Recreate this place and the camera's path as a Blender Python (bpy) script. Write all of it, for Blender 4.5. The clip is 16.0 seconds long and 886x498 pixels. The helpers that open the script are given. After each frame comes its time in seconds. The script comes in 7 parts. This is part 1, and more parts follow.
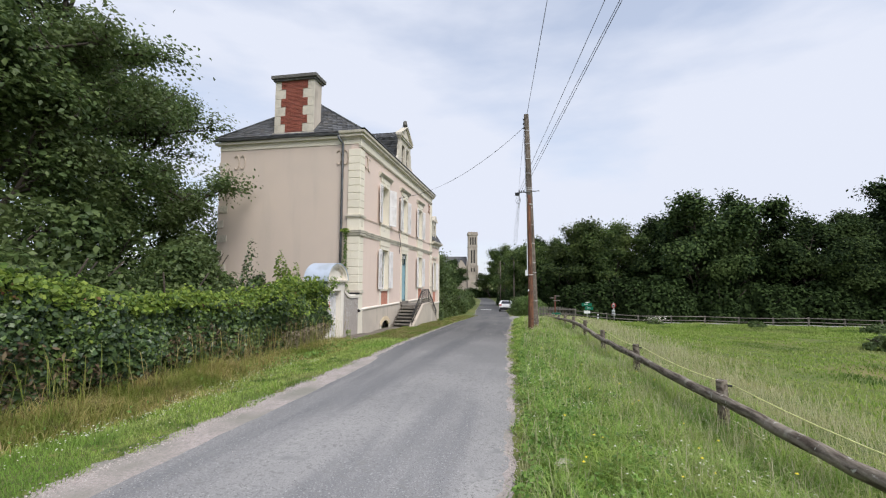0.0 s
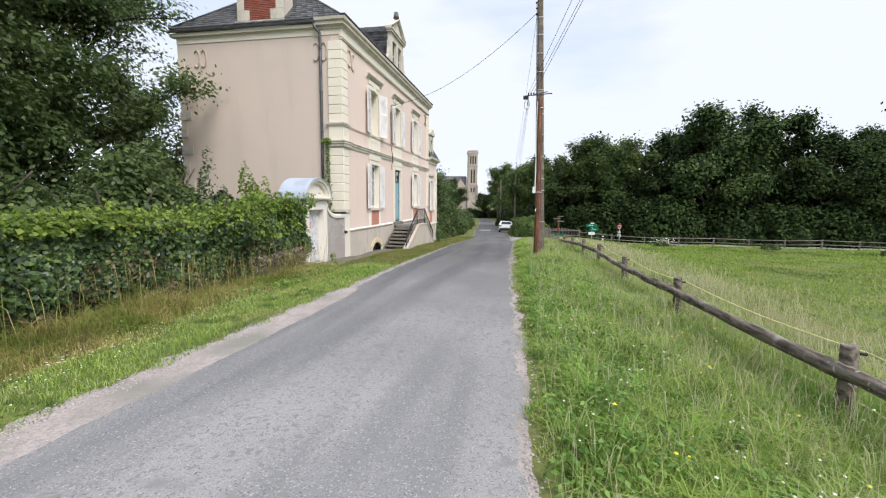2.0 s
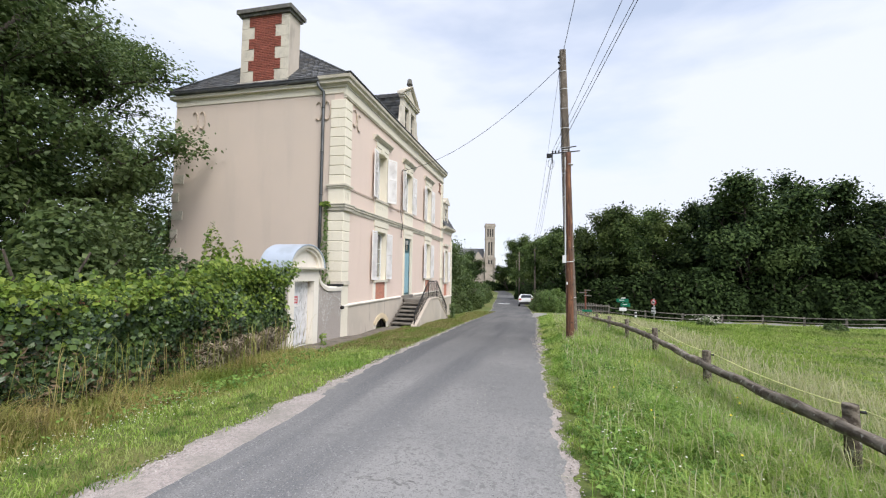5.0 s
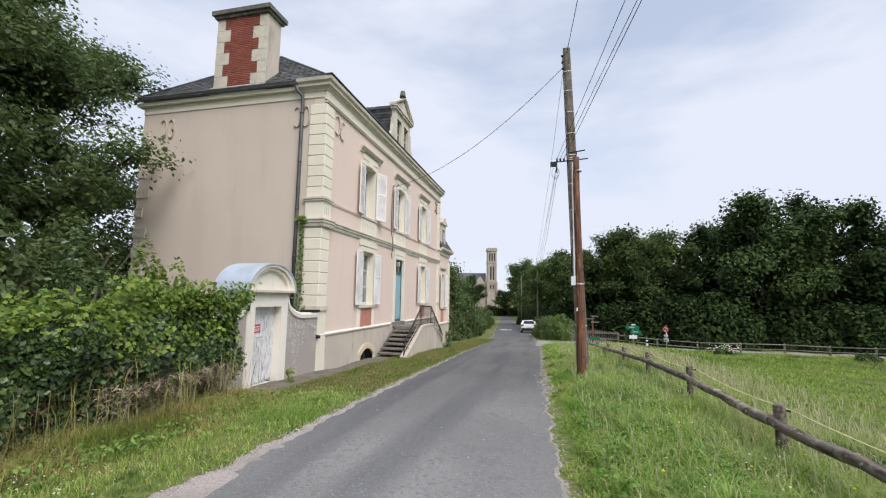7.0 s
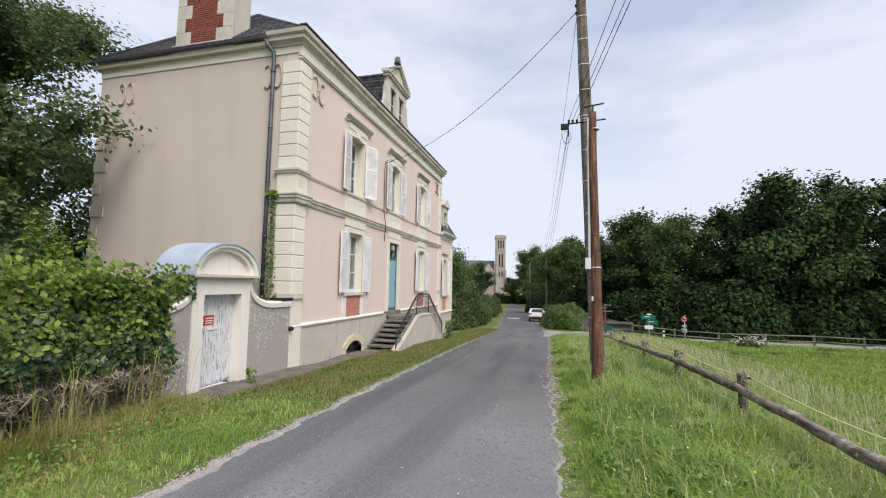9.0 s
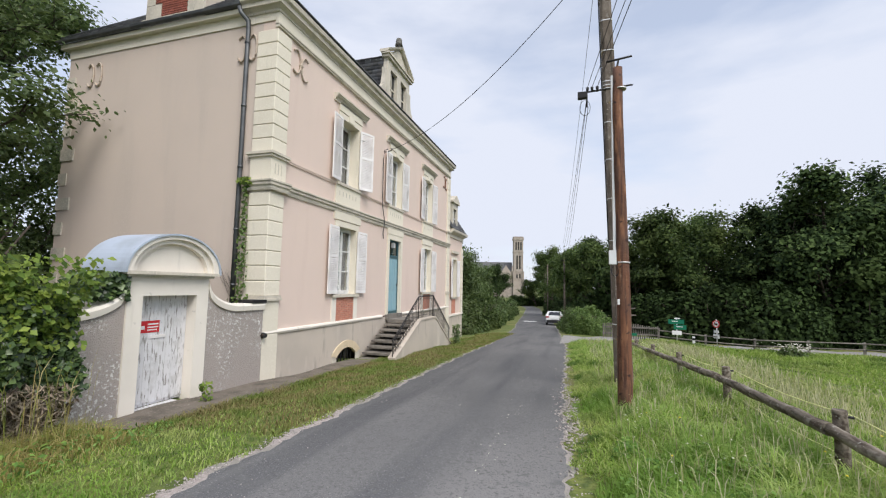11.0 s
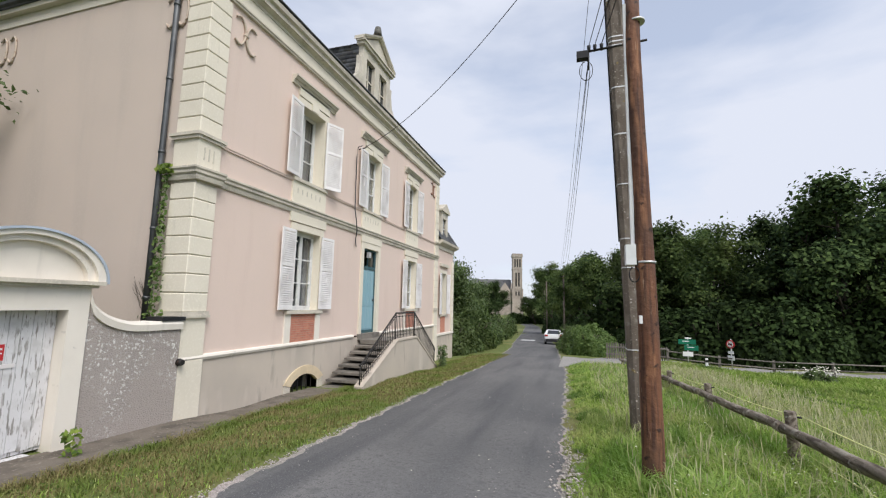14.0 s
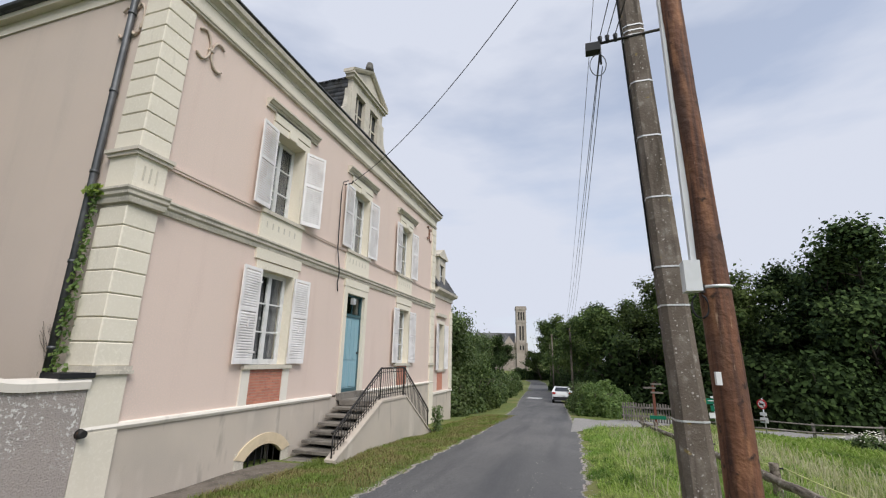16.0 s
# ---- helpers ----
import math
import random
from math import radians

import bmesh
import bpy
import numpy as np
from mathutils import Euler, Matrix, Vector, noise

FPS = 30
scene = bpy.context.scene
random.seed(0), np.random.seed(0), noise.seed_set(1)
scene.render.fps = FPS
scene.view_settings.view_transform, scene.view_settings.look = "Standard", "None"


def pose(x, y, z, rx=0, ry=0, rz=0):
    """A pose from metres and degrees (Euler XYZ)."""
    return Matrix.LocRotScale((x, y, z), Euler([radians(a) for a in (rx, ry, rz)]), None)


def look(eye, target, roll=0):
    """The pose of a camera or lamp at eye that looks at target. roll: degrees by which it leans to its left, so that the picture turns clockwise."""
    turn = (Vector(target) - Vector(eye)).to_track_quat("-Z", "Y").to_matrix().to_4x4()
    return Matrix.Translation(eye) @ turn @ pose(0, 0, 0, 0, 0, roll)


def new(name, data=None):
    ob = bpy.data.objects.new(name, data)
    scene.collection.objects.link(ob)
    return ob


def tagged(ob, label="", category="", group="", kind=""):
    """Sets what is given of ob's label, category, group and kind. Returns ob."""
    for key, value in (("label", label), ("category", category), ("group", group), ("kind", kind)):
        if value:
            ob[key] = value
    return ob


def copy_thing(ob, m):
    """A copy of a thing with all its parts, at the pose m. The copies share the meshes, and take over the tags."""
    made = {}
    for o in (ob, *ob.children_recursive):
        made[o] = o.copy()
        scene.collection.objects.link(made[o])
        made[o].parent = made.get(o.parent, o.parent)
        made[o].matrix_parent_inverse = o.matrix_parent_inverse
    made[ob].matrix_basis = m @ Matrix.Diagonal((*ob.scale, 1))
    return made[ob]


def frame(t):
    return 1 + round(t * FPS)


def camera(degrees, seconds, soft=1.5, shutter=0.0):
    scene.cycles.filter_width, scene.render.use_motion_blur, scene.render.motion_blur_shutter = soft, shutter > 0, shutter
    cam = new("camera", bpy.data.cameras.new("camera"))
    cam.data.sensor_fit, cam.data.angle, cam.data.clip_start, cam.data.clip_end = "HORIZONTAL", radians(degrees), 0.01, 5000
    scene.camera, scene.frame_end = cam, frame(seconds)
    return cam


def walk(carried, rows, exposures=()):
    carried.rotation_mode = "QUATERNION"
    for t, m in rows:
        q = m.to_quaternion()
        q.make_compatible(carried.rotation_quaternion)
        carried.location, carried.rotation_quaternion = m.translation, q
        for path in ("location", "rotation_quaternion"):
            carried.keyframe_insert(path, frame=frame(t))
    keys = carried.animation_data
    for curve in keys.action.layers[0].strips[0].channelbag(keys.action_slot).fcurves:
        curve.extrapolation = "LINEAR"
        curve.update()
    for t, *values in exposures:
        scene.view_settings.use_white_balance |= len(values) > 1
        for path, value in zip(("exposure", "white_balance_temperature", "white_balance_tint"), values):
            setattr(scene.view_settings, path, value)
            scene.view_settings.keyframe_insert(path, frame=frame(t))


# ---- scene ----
cam = camera(92.0, 16.0, soft=1.2)
# seconds, eye, yaw, pitch, roll
ROWS = [
    (0.0, 0.262, 0.031, 1.562, 10.89, 4.17, -0.36),
    (0.5, 0.208, 0.590, 1.537, 11.31, 2.52, -0.41),
    (1.0, 0.149, 1.090, 1.516, 10.94, 0.03, -0.46),
    (1.5, 0.088, 1.547, 1.499, 10.95, -3.11, -0.51),
    (2.0, 0.027, 1.975, 1.486, 10.81, -6.48, -0.55),
    (2.5, -0.033, 2.384, 1.475, 10.82, -9.48, -0.60),
    (3.0, -0.089, 2.784, 1.467, 11.14, -10.63, -0.64),
    (3.5, -0.141, 3.183, 1.460, 11.42, -9.20, -0.68),
    (4.0, -0.187, 3.585, 1.455, 12.03, -5.21, -0.72),
    (4.5, -0.227, 3.996, 1.450, 12.91, 0.00, -0.76),
    (7.0, -0.328, 6.207, 1.435, 13.43, 6.41, -0.92),
    (7.5, -0.329, 6.673, 1.431, 13.50, 6.13, -0.95),
    (8.0, -0.326, 7.140, 1.426, 13.61, 5.63, -0.97),
    (8.5, -0.318, 7.606, 1.421, 14.09, 5.15, -1.00),
    (9.0, -0.307, 8.065, 1.415, 14.64, 4.74, -1.02),
    (11.5, -0.243, 10.160, 1.373, 17.16, 5.00, -1.10),
    (12.0, -0.236, 10.526, 1.362, 16.96, 5.09, -1.11),
    (12.5, -0.235, 10.874, 1.352, 17.02, 5.37, -1.12),
    (13.0, -0.239, 11.210, 1.341, 16.78, 5.63, -1.13),
    (13.5, -0.251, 11.538, 1.330, 16.59, 6.02, -1.14),
    (14.0, -0.271, 11.866, 1.319, 16.89, 7.29, -1.14),
    (14.5, -0.300, 12.205, 1.310, 16.90, 9.27, -1.15),
    (15.0, -0.339, 12.570, 1.301, 17.15, 11.69, -1.15),
    (15.5, -0.390, 12.976, 1.293, 17.46, 13.62, -1.15),
    (16.0, -0.452, 13.445, 1.288, 17.26, 14.35, -1.14),
]
# stops: the camera brightens as it looks down at the road
EXPOSURES = [(0.0, 0.02), (1.0, 0.06), (2.5, 0.38), (3.2, 0.50), (4.0, 0.42), (4.5, 0.33), (7.0, 0.04), (9.0, 0.04), (13.0, 0.0), (14.5, -0.05), (16.0, -0.16)]
walk(cam, [(t, pose(x, y, z, 90 + pitch, roll, yaw)) for t, x, y, z, yaw, pitch, roll in ROWS], EXPOSURES)

# ---- light ----
SUN_DIR = Vector((0.62, -0.62, 1.05)).normalized()
sun = new("sun", bpy.data.lights.new("sun", "SUN"))
sun.data.energy, sun.data.angle, sun.data.color = 3.45, radians(35), (1.0, 0.965, 0.92)
sun.matrix_world = look(SUN_DIR * 80, (0, 0, 0))
world = bpy.data.worlds.new("world")
scene.world = world
world.use_nodes = True
wn, wl = world.node_tree.nodes, world.node_tree.links
wn.clear()
w_out, w_bg = wn.new("ShaderNodeOutputWorld"), wn.new("ShaderNodeBackground")
w_sky = wn.new("ShaderNodeTexSky")
w_sky.sky_type, w_sky.sun_disc = "NISHITA", False
w_sky.sun_elevation, w_sky.sun_rotation = math.asin(SUN_DIR.z), math.atan2(SUN_DIR.x, SUN_DIR.y)
w_co, w_map = wn.new("ShaderNodeTexCoord"), wn.new("ShaderNodeMapping")
w_map.inputs["Scale"].default_value = (1.0, 1.0, 3.2)
w_n = wn.new("ShaderNodeTexNoise")
w_n.inputs["Scale"].default_value, w_n.inputs["Detail"].default_value, w_n.inputs["Roughness"].default_value = 1.5, 6, 0.5
w_r = wn.new("ShaderNodeValToRGB")
w_r.color_ramp.elements[0].position, w_r.color_ramp.elements[0].color = 0.40, (0.52, 0.52, 0.52, 1)
w_r.color_ramp.elements[1].position, w_r.color_ramp.elements[1].color = 0.57, (1, 1, 1, 1)
w_gain = wn.new("ShaderNodeVectorMath")
w_gain.operation = "SCALE"
w_gain.inputs["Scale"].default_value = 1.9
w_mix = wn.new("ShaderNodeMix")
w_mix.data_type = "RGBA"
w_mix.inputs["B"].default_value = (7.75, 8.2, 9.45, 1)
wl.new(w_co.outputs["Generated"], w_map.inputs["Vector"])
wl.new(w_map.outputs[0], w_n.inputs["Vector"])
wl.new(w_n.outputs["Fac"], w_r.inputs["Fac"])
wl.new(w_sky.outputs[0], w_gain.inputs[0])
wl.new(w_r.outputs[0], w_mix.inputs["Factor"])
wl.new(w_gain.outputs[0], w_mix.inputs["A"])
wl.new(w_mix.outputs["Result"], w_bg.inputs["Color"])
w_bg.inputs["Strength"].default_value = 0.1
wl.new(w_bg.outputs[0], w_out.inputs["Surface"])


# ---- materials ----
def mat(name, base, rough=0.8, metal=0.0, var=(), bump=(), island=None, obj_random=0.0, spec=0.3, trans=0.0):
    """base: a colour. var: (scale, detail, colour, low, high) layers mixed over it by noise. bump: (scale, strength, distance).
    island: colours spread over the loose pieces of a mesh. trans: light let through thin leaves."""
    m = bpy.data.materials.new(name)
    m.use_nodes = True
    n, l = m.node_tree.nodes, m.node_tree.links
    b = n["Principled BSDF"]
    b.inputs["Roughness"].default_value, b.inputs["Metallic"].default_value = rough, metal
    b.inputs["Specular IOR Level"].default_value = spec
    co = n.new("ShaderNodeNewGeometry")
    col = n.new("ShaderNodeRGB")
    col.outputs[0].default_value = (*base, 1)
    out = col.outputs[0]
    if island:
        r = n.new("ShaderNodeValToRGB")
        e = r.color_ramp.elements
        while len(e) < len(island):
            e.new(0.5)
        for k, c in enumerate(island):
            e[k].position, e[k].color = k / (len(island) - 1), (*c, 1)
        l.new(co.outputs["Random Per Island"], r.inputs["Fac"])
        out = r.outputs[0]
    for scale, detail, c, lo, hi in var:
        t, r, x = n.new("ShaderNodeTexNoise"), n.new("ShaderNodeValToRGB"), n.new("ShaderNodeMix")
        if isinstance(scale, tuple):
            mp = n.new("ShaderNodeMapping")
            mp.inputs["Scale"].default_value = scale
            l.new(co.outputs["Position"], mp.inputs["Vector"])
            l.new(mp.outputs[0], t.inputs["Vector"])
            t.inputs["Scale"].default_value = 1
        else:
            l.new(co.outputs["Position"], t.inputs["Vector"])
            t.inputs["Scale"].default_value = scale
        t.inputs["Detail"].default_value = detail
        r.color_ramp.elements[0].position, r.color_ramp.elements[1].position = lo, hi
        r.color_ramp.elements[0].color, r.color_ramp.elements[1].color = (0, 0, 0, 1), (1, 1, 1, 1)
        x.data_type = "RGBA"
        x.inputs["B"].default_value = (*c, 1)
        l.new(t.outputs["Fac"], r.inputs["Fac"])
        l.new(r.outputs[0], x.inputs["Factor"])
        l.new(out, x.inputs["A"])
        out = x.outputs["Result"]
    if obj_random:
        o, mr, x = n.new("ShaderNodeObjectInfo"), n.new("ShaderNodeMapRange"), n.new("ShaderNodeHueSaturation")
        mr.inputs["To Min"].default_value, mr.inputs["To Max"].default_value = 1 - obj_random, 1 + obj_random
        l.new(o.outputs["Random"], mr.inputs["Value"])
        l.new(mr.outputs[0], x.inputs["Value"])
        l.new(out, x.inputs["Color"])
        out = x.outputs[0]
    l.new(out, b.inputs["Base Color"])
    last = None
    for scale, strength, dist in bump:
        t, u = n.new("ShaderNodeTexNoise"), n.new("ShaderNodeBump")
        t.inputs["Scale"].default_value, t.inputs["Detail"].default_value = scale, 4
        u.inputs["Strength"].default_value, u.inputs["Distance"].default_value = strength, dist
        l.new(co.outputs["Position"], t.inputs["Vector"])
        l.new(t.outputs["Fac"], u.inputs["Height"])
        if last:
            l.new(last, u.inputs["Normal"])
        last = u.outputs[0]
        l.new(last, b.inputs["Normal"])
    if trans:
        tb, ms = n.new("ShaderNodeBsdfTranslucent"), n.new("ShaderNodeMixShader")
        l.new(out, tb.inputs["Color"])
        ms.inputs["Fac"].default_value = trans
        l.new(b.outputs[0], ms.inputs[1])
        l.new(tb.outputs[0], ms.inputs[2])
        l.new(ms.outputs[0], n["Material Output"].inputs["Surface"])
    return m


def glass_mat(name):
    m = mat(name, (0.75, 0.78, 0.78), 0.03, spec=0.6)
    m.node_tree.nodes["Principled BSDF"].inputs["Transmission Weight"].default_value = 1.0
    return m


M_asphalt = mat("asphalt", (0.245, 0.24, 0.24), 0.9, var=[(0.5, 3, (0.32, 0.31, 0.305), 0.4, 0.7), ((1.6, 0.12, 1), 3, (0.17, 0.17, 0.178), 0.48, 0.66), (60, 2, (0.35, 0.345, 0.34), 0.56, 0.7), (80, 2, (0.10, 0.10, 0.10), 0.57, 0.7), (22, 3, (0.19, 0.187, 0.185), 0.56, 0.66), (4, 5, (0.2, 0.2, 0.2), 0.6, 0.75)], bump=[(70, 0.5, 0.01), (9, 0.25, 0.02)])
M_cellar_stone = mat("cellar_stone", (0.66, 0.54, 0.37), 0.88, var=[(3, 4, (0.55, 0.45, 0.31), 0.45, 0.7), (14, 4, (0.4, 0.33, 0.24), 0.65, 0.8)], bump=[(40, 0.3, 0.006)])
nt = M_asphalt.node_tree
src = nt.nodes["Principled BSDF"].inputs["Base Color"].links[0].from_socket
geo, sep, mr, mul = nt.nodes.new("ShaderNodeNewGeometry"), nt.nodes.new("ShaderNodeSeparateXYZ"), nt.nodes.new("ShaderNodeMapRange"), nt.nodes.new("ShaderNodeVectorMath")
mr.inputs["From Min"].default_value, mr.inputs["From Max"].default_value = 4.0, 17.0       # the asphalt colour gets darker further along the road
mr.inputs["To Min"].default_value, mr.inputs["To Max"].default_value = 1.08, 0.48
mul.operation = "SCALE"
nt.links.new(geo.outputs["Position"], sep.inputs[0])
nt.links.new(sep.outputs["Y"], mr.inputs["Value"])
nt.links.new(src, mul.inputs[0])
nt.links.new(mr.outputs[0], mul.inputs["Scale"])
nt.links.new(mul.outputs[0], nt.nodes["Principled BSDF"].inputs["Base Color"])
M_gravel_bed = mat("gravel_bed", (0.41, 0.35, 0.33), 0.95, var=[(30, 3, (0.28, 0.25, 0.235), 0.4, 0.65), (90, 2, (0.5, 0.46, 0.44), 0.55, 0.7), (1.3, 3, (0.24, 0.23, 0.2), 0.42, 0.66)], bump=[(60, 0.7, 0.015)])
M_stone_chip = mat("stone_chip", (0.4, 0.37, 0.35), 0.9, island=[(0.22, 0.2, 0.19), (0.38, 0.35, 0.32), (0.5, 0.45, 0.42), (0.3, 0.26, 0.24)])
M_tar = mat("tar", (0.15, 0.148, 0.146), 0.9, var=[(40, 3, (0.24, 0.236, 0.23), 0.42, 0.6)])
M_soil = mat("grass_soil", (0.12, 0.155, 0.04), 0.95, var=[(1.2, 4, (0.17, 0.19, 0.05), 0.4, 0.65), (9, 4, (0.08, 0.11, 0.03), 0.45, 0.65), (0.35, 3, (0.2, 0.18, 0.07), 0.52, 0.7)], bump=[(18, 0.8, 0.05)])
M_grass = mat("grass_blades", (0.1, 0.2, 0.03), 0.6, var=[(1.1, 3, (0.42, 0.45, 0.17), 0.52, 0.68), (2.3, 3, (0.09, 0.175, 0.032), 0.53, 0.66), (0.55, 2, (0.2, 0.34, 0.06), 0.5, 0.64), (4.5, 2, (0.38, 0.33, 0.14), 0.66, 0.74)], island=[(0.149, 0.248, 0.042), (0.280, 0.416, 0.068), (0.360, 0.503, 0.099), (0.534, 0.580, 0.235), (0.199, 0.329, 0.056)], spec=0.25, trans=0.48)
M_tuft = mat("lush_grass", (0.2, 0.34, 0.06), 0.5, var=[(0.8, 2, (0.42, 0.5, 0.17), 0.55, 0.7)], island=[(0.17, 0.3, 0.05), (0.28, 0.43, 0.085), (0.4, 0.52, 0.15), (0.22, 0.36, 0.06)], spec=0.35, trans=0.45)
M_weed = mat("weed_leaf", (0.12, 0.22, 0.04), 0.55, island=[(0.095, 0.189, 0.041), (0.162, 0.297, 0.061), (0.270, 0.419, 0.095), (0.135, 0.257, 0.068)], spec=0.3, trans=0.4)
M_meadow = mat("meadow_blades", (0.1, 0.2, 0.03), 0.65, var=[(0.25, 3, (0.32, 0.35, 0.13), 0.5, 0.7), (0.4, 3, (0.1, 0.165, 0.035), 0.52, 0.68)], island=[(0.149, 0.247, 0.041), (0.218, 0.328, 0.057), (0.287, 0.397, 0.081), (0.402, 0.448, 0.161)], spec=0.2, trans=0.48)
M_seed = mat("seed_stalks", (0.4, 0.36, 0.2), 0.8, island=[(0.38, 0.40, 0.18), (0.5, 0.48, 0.27), (0.56, 0.53, 0.36), (0.34, 0.34, 0.16)], trans=0.45)
M_dry = mat("dry_grass", (0.3, 0.22, 0.1), 0.85, var=[(1.5, 3, (0.2, 0.25, 0.05), 0.44, 0.6), (3.7, 3, (0.13, 0.1, 0.055), 0.58, 0.7)], island=[(0.319, 0.248, 0.094), (0.425, 0.342, 0.130), (0.543, 0.460, 0.224), (0.295, 0.307, 0.071), (0.366, 0.389, 0.106)], trans=0.4)
M_thatch = mat("brown_turf", (0.22, 0.18, 0.08), 0.9, var=[(1.3, 3, (0.15, 0.2, 0.045), 0.46, 0.6)], island=[(0.17, 0.135, 0.06), (0.26, 0.21, 0.095), (0.16, 0.18, 0.05), (0.34, 0.28, 0.14)], trans=0.3)
M_flower = mat("clover_flower", (0.62, 0.62, 0.5), 0.7)
M_yellow_flower = mat("yellow_flower", (0.7, 0.55, 0.04), 0.7)
M_leaf_hedge = mat("hedge_leaf", (0.08, 0.14, 0.03), 0.5, var=[(0.6, 2, (0.13, 0.19, 0.05), 0.5, 0.7)], island=[(0.075, 0.13, 0.035), (0.105, 0.175, 0.045), (0.15, 0.23, 0.06), (0.2, 0.28, 0.085)], spec=0.35, trans=0.42)
M_leaf_tree = mat("tree_leaf", (0.05, 0.09, 0.02), 0.5, var=[(0.5, 2, (0.10, 0.135, 0.045), 0.5, 0.7)], island=[(0.055, 0.088, 0.032), (0.081, 0.128, 0.041), (0.114, 0.169, 0.055), (0.169, 0.223, 0.075)], spec=0.35, trans=0.42)
M_leaf_mid = mat("light_woodland_leaf", (0.05, 0.08, 0.02), 0.6, var=[(0.3, 2, (0.105, 0.14, 0.04), 0.5, 0.68)], island=[(0.028, 0.048, 0.017), (0.048, 0.08, 0.023), (0.075, 0.115, 0.032), (0.115, 0.155, 0.047)], obj_random=0.3, spec=0.15, trans=0.28)
M_leaf_far = mat("woodland_leaf", (0.03, 0.055, 0.015), 0.65, var=[(0.22, 2, (0.062, 0.092, 0.03), 0.52, 0.68)], island=[(0.015, 0.027, 0.013), (0.028, 0.048, 0.019), (0.052, 0.084, 0.03), (0.1, 0.142, 0.047)], obj_random=0.3, spec=0.05, trans=0.18)
# leaf colour darkened to paint in the shade beneath the crowns
M_leaf_under_shade = mat("shaded_undergrowth_leaf", (0.02, 0.03, 0.012), 0.8, island=[(0.015, 0.025, 0.011), (0.025, 0.041, 0.015), (0.033, 0.054, 0.018), (0.050, 0.080, 0.025)], obj_random=0.3, spec=0.05, trans=0.1)
M_dead_leaf = mat("dead_ivy", (0.13, 0.09, 0.06), 0.9, island=[(0.09, 0.065, 0.045), (0.16, 0.115, 0.075), (0.24, 0.18, 0.12), (0.11, 0.1, 0.05)], spec=0.1, trans=0.2)
M_twig = mat("bleached_twigs", (0.2, 0.16, 0.12), 0.9, island=[(0.213, 0.163, 0.125), (0.350, 0.288, 0.225), (0.550, 0.463, 0.350), (0.275, 0.237, 0.175)], spec=0.1, trans=0.2)
M_ivy = mat("ivy_leaf", (0.04, 0.09, 0.02), 0.4, island=[(0.026, 0.046, 0.019), (0.042, 0.075, 0.027), (0.065, 0.112, 0.038), (0.14, 0.21, 0.058), (0.034, 0.062, 0.024)], spec=0.5, trans=0.2)
M_creeper = mat("creeper_leaf", (0.15, 0.24, 0.03), 0.5, island=[(0.08, 0.14, 0.03), (0.16, 0.25, 0.04), (0.3, 0.38, 0.07), (0.07, 0.12, 0.03)], spec=0.3, trans=0.4)
M_red_leaf = mat("reddish_leaf", (0.16, 0.07, 0.04), 0.6, island=[(0.16, 0.06, 0.04), (0.24, 0.13, 0.06), (0.13, 0.1, 0.04)], trans=0.3)
M_bark = mat("bark", (0.085, 0.07, 0.055), 0.95, var=[((14, 14, 3), 4, (0.05, 0.042, 0.034), 0.4, 0.6)], bump=[(22, 0.8, 0.03)])
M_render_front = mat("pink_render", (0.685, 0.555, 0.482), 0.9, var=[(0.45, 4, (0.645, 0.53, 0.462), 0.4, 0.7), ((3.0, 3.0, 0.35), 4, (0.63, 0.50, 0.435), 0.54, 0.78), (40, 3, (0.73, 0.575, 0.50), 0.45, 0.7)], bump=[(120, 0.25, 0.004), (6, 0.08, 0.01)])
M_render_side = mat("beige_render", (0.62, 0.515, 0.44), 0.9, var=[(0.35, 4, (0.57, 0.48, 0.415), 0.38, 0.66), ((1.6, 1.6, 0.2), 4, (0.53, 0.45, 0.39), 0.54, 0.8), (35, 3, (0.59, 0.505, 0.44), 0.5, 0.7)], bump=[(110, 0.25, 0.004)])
M_plinth = mat("plinth_render", (0.52, 0.455, 0.385), 0.92, var=[(0.8, 4, (0.44, 0.39, 0.335), 0.4, 0.7), ((2, 2, 0.6), 5, (0.58, 0.52, 0.45), 0.55, 0.75), ((3, 3, 0.8), 6, (0.27, 0.24, 0.205), 0.58, 0.76)], bump=[(60, 0.4, 0.006)])
M_stone = mat("pale_limestone", (0.74, 0.68, 0.565), 0.85, var=[(1.1, 4, (0.69, 0.635, 0.525), 0.4, 0.7), ((9, 9, 1.2), 4, (0.60, 0.55, 0.455), 0.62, 0.85), (25, 3, (0.77, 0.715, 0.605), 0.5, 0.7)], bump=[(50, 0.25, 0.005)], obj_random=0.03)
M_stone_worn = mat("weathered_limestone", (0.58, 0.53, 0.445), 0.9, var=[(2.0, 5, (0.44, 0.405, 0.345), 0.45, 0.68), (9, 5, (0.25, 0.235, 0.2), 0.62, 0.8), (30, 3, (0.64, 0.59, 0.5), 0.52, 0.7)], bump=[(40, 0.4, 0.008)])
M_stone_dark = mat("blackened_stone", (0.13, 0.125, 0.115), 0.95, var=[(5, 5, (0.25, 0.24, 0.21), 0.5, 0.7), (20, 4, (0.06, 0.06, 0.055), 0.5, 0.7)], bump=[(35, 0.5, 0.01)])
M_step = mat("step_stone", (0.21, 0.19, 0.165), 0.92, var=[(3, 5, (0.11, 0.1, 0.088), 0.45, 0.65), (14, 4, (0.3, 0.275, 0.245), 0.6, 0.74)], bump=[(40, 0.4, 0.008)])
